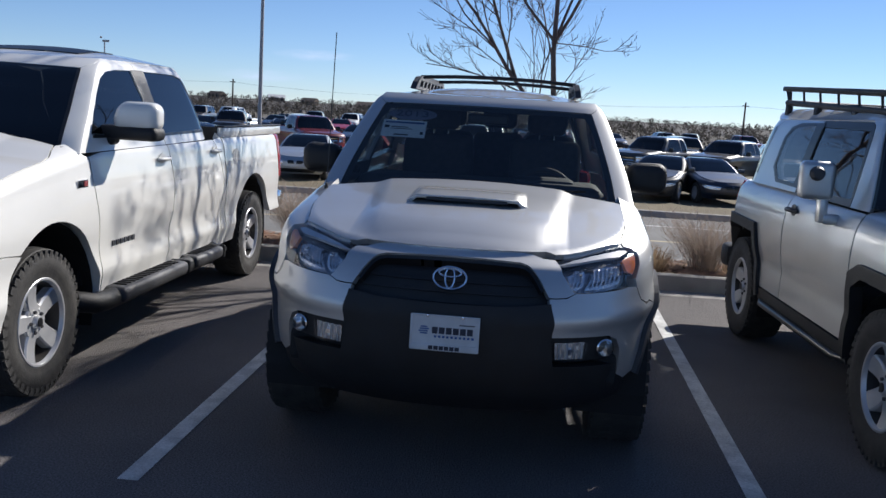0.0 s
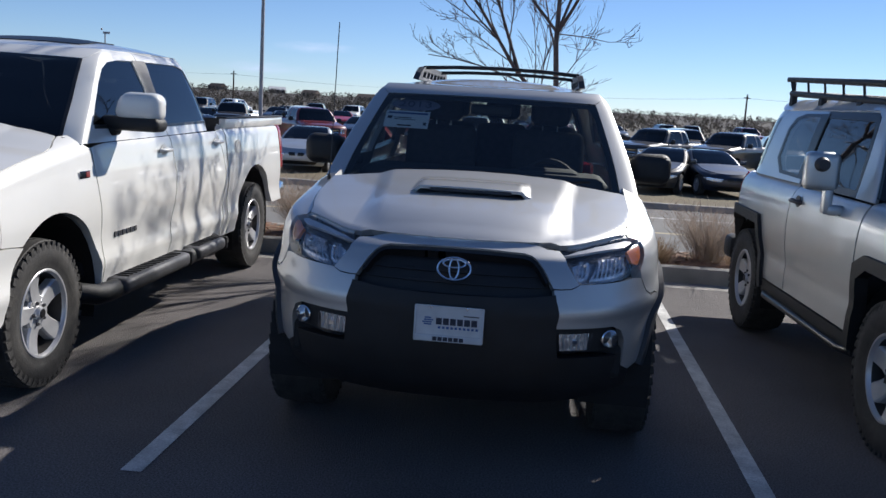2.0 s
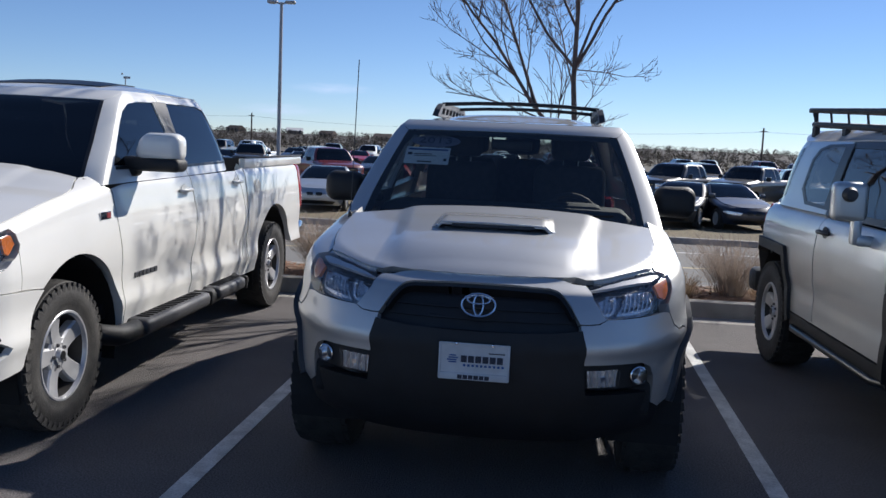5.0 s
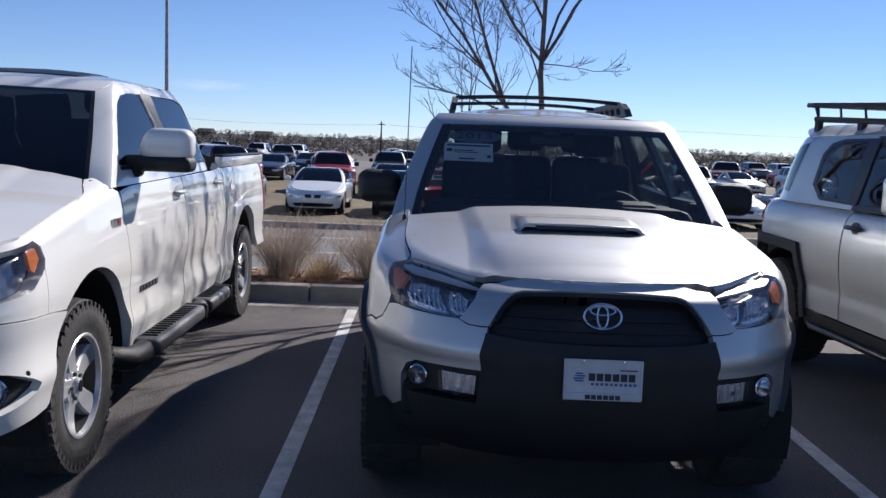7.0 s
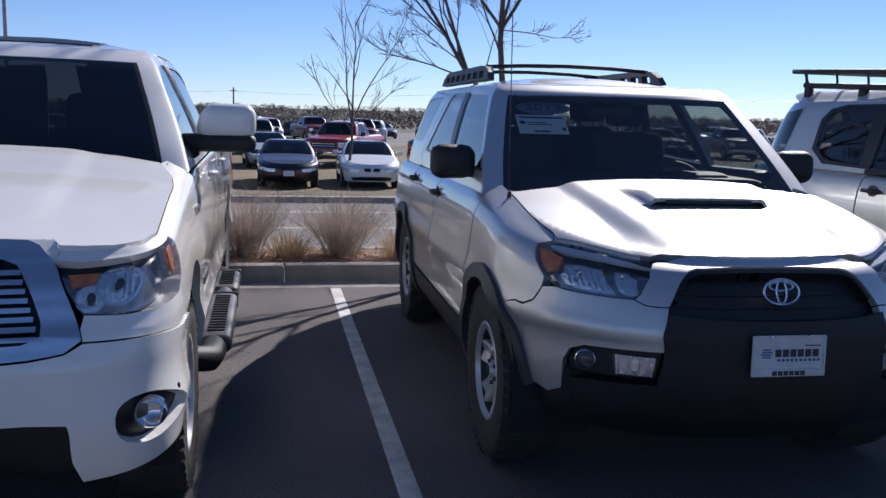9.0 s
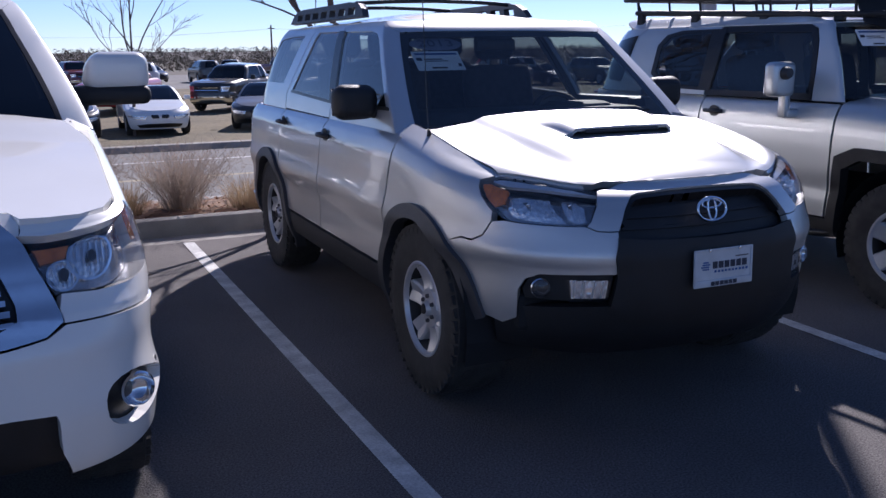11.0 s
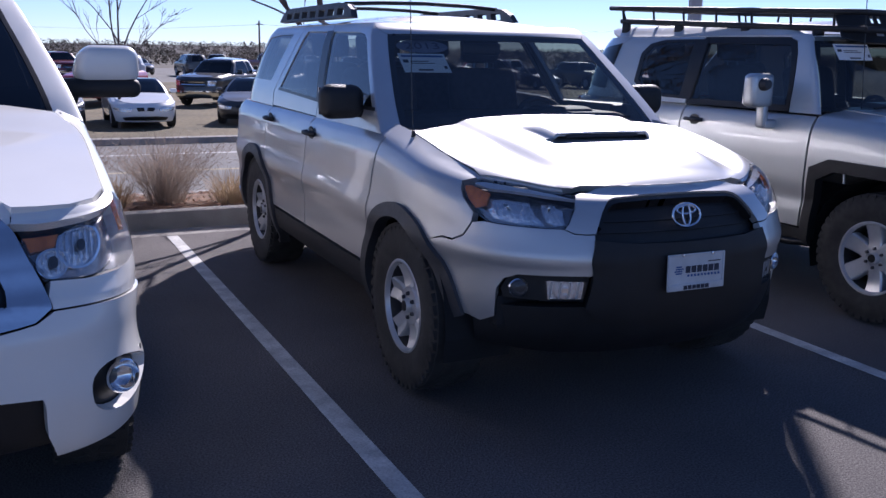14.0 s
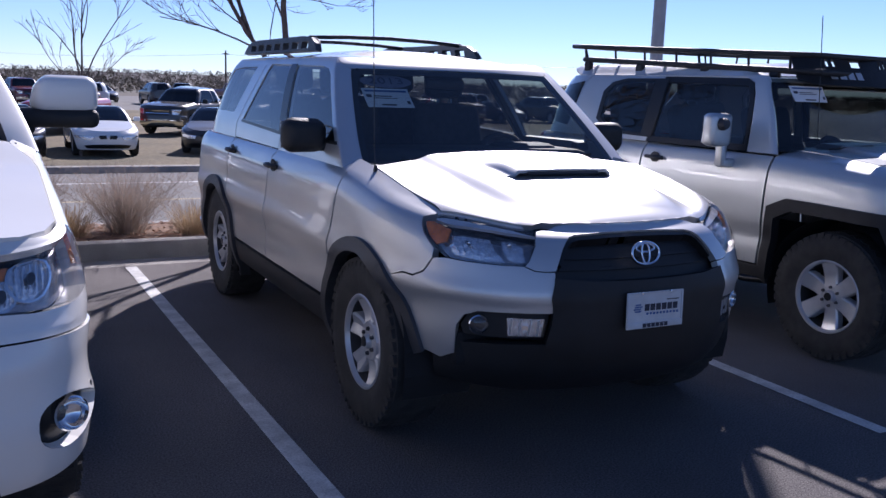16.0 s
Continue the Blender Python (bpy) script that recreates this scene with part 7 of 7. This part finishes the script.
    for s in (1, -1):
        m = link("door_mirror", None, car)
        m.matrix_local = pose(s * (hw + 0.10), cab0 + 0.42, belt + 0.08)
        part("housing", box(0.2, 0.10, 0.13 if not big else 0.18, (0, 0, 0), 0.035), paint if not big else TRIM, m, smooth=40)
        part("arm", box(0.14, 0.06, 0.03, (-s * 0.12, 0.0, -0.05)), TRIM, m)
        for y in (yf, yr):
            simple_wheel(car, (s * (hw - 0.125), y, zw), zw, 0.22, zw * 0.64, s)
    part("underbody", box(hw * 1.3, L - 0.5, 0.25, (0, L / 2, v0 + 0.13), 0.03), DARK, car)
    part("cabin_floor", box(hw * 1.5, 2.0, 0.3, (0, 2.3, belt - 0.35), 0.03), DARK, car)
    for x in (-0.36, 0.36):
        part("seat_back", box(0.46, 0.16, 0.75, (x, 2.45, belt + 0.05), 0.06, rot=(-12, 0, 0)), SEAT, car, smooth=40)
    for y in (yf, yr):
        arch_liner(car, y, zw, ra - 0.01, 0.55, hw * 0.96)
    return car


P_BLACK = car_paint("black_paint", (0.012, 0.012, 0.014))
P_WHITE = car_paint("far_white_paint", (0.78, 0.79, 0.79))
P_GREY = car_paint("grey_paint", (0.055, 0.052, 0.050), 1, 0.3)
P_BLUE = car_paint("dark_blue_paint", (0.02, 0.026, 0.045), 1, 0.4)
P_SILVER = car_paint("far_silver_paint", (0.5, 0.52, 0.54), 1, 0.7)
P_RED = car_paint("red_paint", (0.36, 0.014, 0.018))
P_MAROON = car_paint("maroon_paint", (0.16, 0.012, 0.016))
P_TAN = car_paint("tan_paint", (0.26, 0.23, 0.18), 1, 0.5)
Z0 = -0.72
near = [("sedan", P_WHITE, -3.8, 23.8, 0, "white sedan on dry turf", False), ("sedan", P_BLACK, -1.15, 23.6, 0, "black sedan with a white front plate", True), ("sedan", P_WHITE, 1.30, 23.8, -2, "white sedan with open silver grilles on turf", False),
        ("sedan", P_GREY, 4.2, 24.3, -22, "dark grey sedan with a front plate", True), ("sedan", P_BLUE, 6.85, 24.3, 11, "dark blue sedan parked at a slant", False), ("sedan", P_SILVER, -6.5, 23.5, 3, "silver sedan on dry turf", False), ("sedan", P_WHITE, 9.4, 24.0, 0, "white sedan on turf", False), ("sedan", P_GREY, 12.1, 24.0, 0, "grey sedan on turf", False),
        ("suv", P_RED, -4.1, 34, 8, "red boxy off-roader behind the sedans", False), ("sedan", P_SILVER, -1.6, 32.5, 4, "silver estate car behind the sedans", False), ("truck", P_RED, 0.5, 34, -24, "red pickup truck with dark glass", False), ("truck", P_GREY, 4.5, 33.6, -42, "dark grey crew cab pickup truck", False),
        ("truck", P_GREY, 7.9, 34.6, -40, "dark grey pickup truck parked at a slant", False), ("truck", P_MAROON, -7.8, 34, 30, "maroon pickup truck seen from its side", False), ("sedan", P_SILVER, -10.4, 31.6, 75, "silver coupe standing across the rows", False), ("suv", P_BLACK, -2.2, 44, 0, "black sport utility vehicle far off", False), ("suv", P_TAN, 11.7, 36.4, -10, "tan sport utility vehicle", False)]
for kind, paint, x, y, turn, label, plate in near:
    far_car(kind, paint, (x, y, Z0), turn, label, "pickup truck" if kind == "truck" else "car", plate)
protos = [(far_car("sedan", P_SILVER, (18, 46, Z0), 10, "silver sedan in the far rows", group="cars in the far rows"), "sedan"), (far_car("suv", P_WHITE, (22, 47, Z0), 0, "white sport utility vehicle in the far rows", group="cars in the far rows"), "suv"),
          (far_car("truck", P_MAROON, (26, 46, Z0), -8, "maroon pickup truck in the far rows", "pickup truck", group="cars in the far rows"), "truck"), (far_car("sedan", P_BLUE, (30, 47, Z0), 5, "dark blue sedan in the far rows", group="cars in the far rows"), "sedan"), (far_car("suv", P_GREY, (34, 47, Z0), 5, "grey sport utility vehicle in the far rows", group="cars in the far rows"), "suv"),
          (far_car("sedan", P_RED, (38, 47, Z0), 5, "red sedan in the far rows", group="cars in the far rows"), "sedan")]
rc = random.Random(9)
for row, y in ((0, 45), (1, 54), (2, 64), (3, 76)):
    for k in range(-9, 14):
        x = k * 3.0 + rc.uniform(-0.5, 0.5) + row
        if rc.random() < 0.25 or (row == 0 and (abs(x + 2.2) < 3 or x > 15)):
            continue
        copy_thing(rc.choice(protos)[0], pose(x, y + rc.uniform(-0.8, 0.8), ground_height(y), 0, 0, rc.choice((0, 0, 180, 12, -15)) + rc.uniform(-4, 4)))


# ---- poles and wires ----
def lamp_pole(at, h, r, label, arms=1, turn=0):
    t = thing("street_lamp", at, label, "street lamp", "lamp poles", turn)
    part("pole", tube([(0, 0, 0.5), (0, 0, h)], r, 12, r2=r * 0.72), POLE_PAINT, t, smooth=60)
    part("base", lathe([(0, 0.6), (r * 2.2, 0.58), (r * 2.4, 0.0)], 16), CONCRETE, t, smooth=40).matrix_local = pose(0, 0, 0, 0, -90, 0)
    for k in range(arms):
        s = 1 - 2 * k
        hd = link("lamp_head", None, t)
        part("arm", tube([(0, 0, h - 0.1), (s * 0.35, 0, h)], r * 0.4, 8), POLE_PAINT, hd)
        part("housing", box(0.62, 0.34, 0.17, (s * 0.55, 0, h + 0.02), 0.06, seg=3), POLE_PAINT, hd, smooth=40)
        part("lens", box(0.45, 0.26, 0.03, (s * 0.55, 0, h - 0.075), 0.01), PAPER, hd)
    return t


lamp_pole((-15.5, 50.5, Z0), 10.2, 0.13, "tall grey lamp pole with twin heads", 2)
lamp_pole((6.05, 6.95, 0.05), 9.0, 0.085, "grey lamp pole in the planting bed", 2)
lamp_pole((17.6, 20.3, -0.68), 9.0, 0.10, "grey lamp pole beside the road", 2)


def utility_pole(at, h, wires_to=None):
    t = thing("utility_pole", at, "dark timber utility pole with a cross arm", "utility pole", "utility poles")
    part("pole", tube([(0, 0, 0), (0, 0, h)], 0.13, 8, r2=0.09), WOOD_POLE, t, smooth=60)
    part("cross_arm", box(0.8, 0.1, 0.10, (0, -0.1, h - 0.4)), WOOD_POLE, t)
    return t


ends = [(-90, 118, 5.4), (-38, 115, 5.2), (-5.5, 113, 5.0), (26, 104, 5.6), (75, 100, 6.0), (140, 96, 6.4)]
for x, y, h in ends:
    utility_pole((x, y, -0.85), h)
for (x0, y0, h0), (x1, y1, h1) in zip(ends, ends[1:]):
    for o in (-0.35, 0.35):
        bm = tube([(x0 + o + (x1 - x0) * k / 10, y0 + (y1 - y0) * k / 10, h0 - 1.3 + (h1 - h0) * k / 10 - 0.5 * math.sin(math.pi * k / 10)) for k in range(11)], 0.006, 4)
        tagged(part("power_line", bm, TRIM), "thin black power line between poles", "power line", "power lines")
t = thing("weather_mast", (-29.5, 59.5, -0.8), "slim metal mast with small vanes on top", "mast")
part("pole", tube([(0, 0, 0), (0, 0, 6.0)], 0.045, 6), POLE_PAINT, t)
part("vane", box(0.5, 0.03, 0.16, (0.1, 0, 6.0)), POLE_PAINT, t)
part("cup", box(0.14, 0.14, 0.14, (-0.25, 0, 6.25), 0.05), POLE_PAINT, t)

# ---- distance: low wooded ridge with houses ----
RIDGE = material("ridge_scrub", (0.062, 0.055, 0.050), 0.95, noise_scale=0.06, colour2=(0.045, 0.040, 0.037), fine=0.5, fine_scale=0.25)
FAR_WOOD = thin(material("bare_woods", (0.105, 0.092, 0.080), 0.95, noise_scale=0.08, colour2=(0.075, 0.068, 0.060), fine=0.2, fine_scale=0.6), 0.25)
FAR_EVERGREEN = thin(material("far_evergreen", (0.025, 0.028, 0.021), 0.95, noise_scale=0.1, colour2=(0.038, 0.036, 0.026)), 0.4)


def ridge_height(x, y):
    d = sm(y, 300, 640)
    return -1.6 + d * (4.3 + 0.2 * sm(-x, 40, 330) + 1.3 * noise.noise((x * 0.006, y * 0.006, 0)))


bm = bmesh.new()
g = [[bm.verts.new((-800 + 1700 * i / 110, 280 + 520 * j / 16, ridge_height(-800 + 1700 * i / 110, 280 + 520 * j / 16))) for i in range(111)] for j in range(17)]
for j in range(16):
    for i in range(110):
        bm.faces.new((g[j][i], g[j][i + 1], g[j + 1][i + 1], g[j + 1][i]))
tagged(part("ridge", bm, RIDGE, smooth=80), "low brown scrub ridge in the distance", "hill", kind="structure")
for name, mat, count, hgt, seed, label in (("far_woods", FAR_WOOD, 5200, (2.6, 4.3), 3, "bare brown woods along the ridge"), ("far_evergreens", FAR_EVERGREEN, 420, (2.3, 4.2), 8, "dark evergreens scattered among bare woods")):
    rf = random.Random(seed)
    verts, faces = [], []
    for k in range(count):
        y = 125 + 500 * rf.random() ** 1.25
        x = rf.uniform(-0.95, 1.35) * (y + 20)
        z, hh = ridge_height(x, y) - 0.3, rf.uniform(*hgt) * (0.52 + 0.30 * sm(y, 120, 420))
        w = hh * rf.uniform(0.7, 1.2)
        for j in range(70):
            a, q = rf.uniform(0, 2 * math.pi), rf.random()
            e = math.sqrt(max(0.02, 1 - (2 * q - 0.9) ** 2)) if mat is FAR_WOOD else 1.05 - q
            px, py, pz = x + w * 0.5 * e * math.cos(a), y + w * 0.5 * e * math.sin(a), z + hh * (0.05 + 0.95 * q)
            s = hh * rf.uniform(0.06, 0.17)
            i = len(verts)
            verts += [(px + rf.uniform(-s, s), py + rf.uniform(-s, s), pz + rf.uniform(-s, s)) for _ in range(3)]
            faces.append((i, i + 1, i + 2))
    me = bpy.data.meshes.new(name)
    me.from_pydata(verts, [], faces)
    me.materials.append(mat)
    tagged(new(name, me), label, "woods", kind="stuff")

H_WALL = material("house_wall", (0.20, 0.165, 0.135), 0.9, noise_scale=0.5, noise_amt=0.2, per_object=0.35)
H_ROOF = material("house_roof", (0.11, 0.085, 0.07), 0.9, noise_scale=0.8, noise_amt=0.3, per_object=0.3)
H_GLASS = material("house_window", (0.03, 0.035, 0.045), 0.2, noise_scale=1, noise_amt=0.3)
SNOW_ROOF = material("pale_roof", (0.62, 0.62, 0.62), 0.7, noise_scale=0.5, noise_amt=0.1)


def house(x, y, w, d, hh, turn, roof_mat):
    t = thing("house", (x, y, ridge_height(x, y) - 0.3), "distant two storey house with a gabled roof", "house", "houses on the ridge", turn)
    part("wall", box(w, d, hh, (0, 0, hh / 2)), H_WALL, t)
    bm = bmesh.new()
    o = 0.5
    v = [bm.verts.new(c) for c in ((-w / 2 - o, -d / 2 - o, hh), (w / 2 + o, -d / 2 - o, hh), (w / 2 + o, d / 2 + o, hh), (-w / 2 - o, d / 2 + o, hh), (-w / 2 - o, 0, hh + d * 0.32), (w / 2 + o, 0, hh + d * 0.32))]
    for f in ((0, 1, 5, 4), (2, 3, 4, 5), (0, 4, 3), (1, 2, 5), (0, 3, 2, 1)):
        bm.faces.new([v[i] for i in f])
    part("roof", bm, roof_mat, t)
    for k in range(3):
        for lv in range(2):
            part("window", box(1.1, 0.12, 1.1, (-w * 0.32 + k * w * 0.32, -d / 2 - 0.03, 1.2 + lv * hh * 0.47)), H_GLASS, t)


rh = random.Random(12)
for k in range(7):
    x = -270 + k * 31 + rh.uniform(-6, 6)
    house(x, rh.uniform(470, 560), rh.uniform(8, 11), rh.uniform(6, 7.5), rh.uniform(1.8, 2.4), rh.uniform(-25, 25), SNOW_ROOF if k % 9 == 4 else H_ROOF)


# ---- thin cirrus low in the sky ----
def cirrus(at, w, h, seed):
    m = bpy.data.materials.new("cirrus")
    m.use_nodes = True
    n, l = m.node_tree.nodes, m.node_tree.links
    n.remove(n["Principled BSDF"])
    co, tx, gr, mp = n.new("ShaderNodeTexCoord"), n.new("ShaderNodeTexNoise"), n.new("ShaderNodeTexGradient"), n.new("ShaderNodeMapping")
    gr.gradient_type = "SPHERICAL"
    mp.inputs["Location"].default_value = (seed, 0, 0)
    mp.inputs["Scale"].default_value = (2.2, 1, 1.3)
    tx.inputs["Scale"].default_value, tx.inputs["Detail"].default_value = 1.6, 5
    mu, rg = n.new("ShaderNodeMath"), n.new("ShaderNodeMapRange")
    mu.operation = "MULTIPLY"
    rg.inputs[1].default_value, rg.inputs[2].default_value, rg.inputs[4].default_value = 0.10, 0.62, 0.55
    tr, em, mx = n.new("ShaderNodeBsdfTransparent"), n.new("ShaderNodeEmission"), n.new("ShaderNodeMixShader")
    em.inputs[0].default_value, em.inputs[1].default_value = (0.80, 0.88, 1.0, 1), 0.75
    l.new(co.outputs["Object"], mp.inputs[0])
    l.new(mp.outputs[0], tx.inputs["Vector"])
    l.new(co.outputs["Object"], gr.inputs[0])
    l.new(tx.outputs[0], mu.inputs[0])
    l.new(gr.outputs[0], mu.inputs[1])
    l.new(mu.outputs[0], rg.inputs[0])
    l.new(rg.outputs[0], mx.inputs[0])
    l.new(tr.outputs[0], mx.inputs[1])
    l.new(em.outputs[0], mx.inputs[2])
    l.new(mx.outputs[0], n["Material Output"].inputs[0])
    bm = bmesh.new()
    bm.faces.new([bm.verts.new(c) for c in ((-1, 0, -1), (1, 0, -1), (1, 0, 1), (-1, 0, 1))])
    ob = part("cirrus_cloud", bm, m)
    ob.matrix_world = pose(*at) @ Matrix.Diagonal((w, 1, h, 1))
    ob.visible_shadow = False
    return tagged(ob, "thin white wisp of cirrus low in the sky", "cloud", kind="structure")


cirrus((-208, 900, 50), 56, 8, 0.0)
cirrus((-262, 900, 27), 60, 9, 3.7)
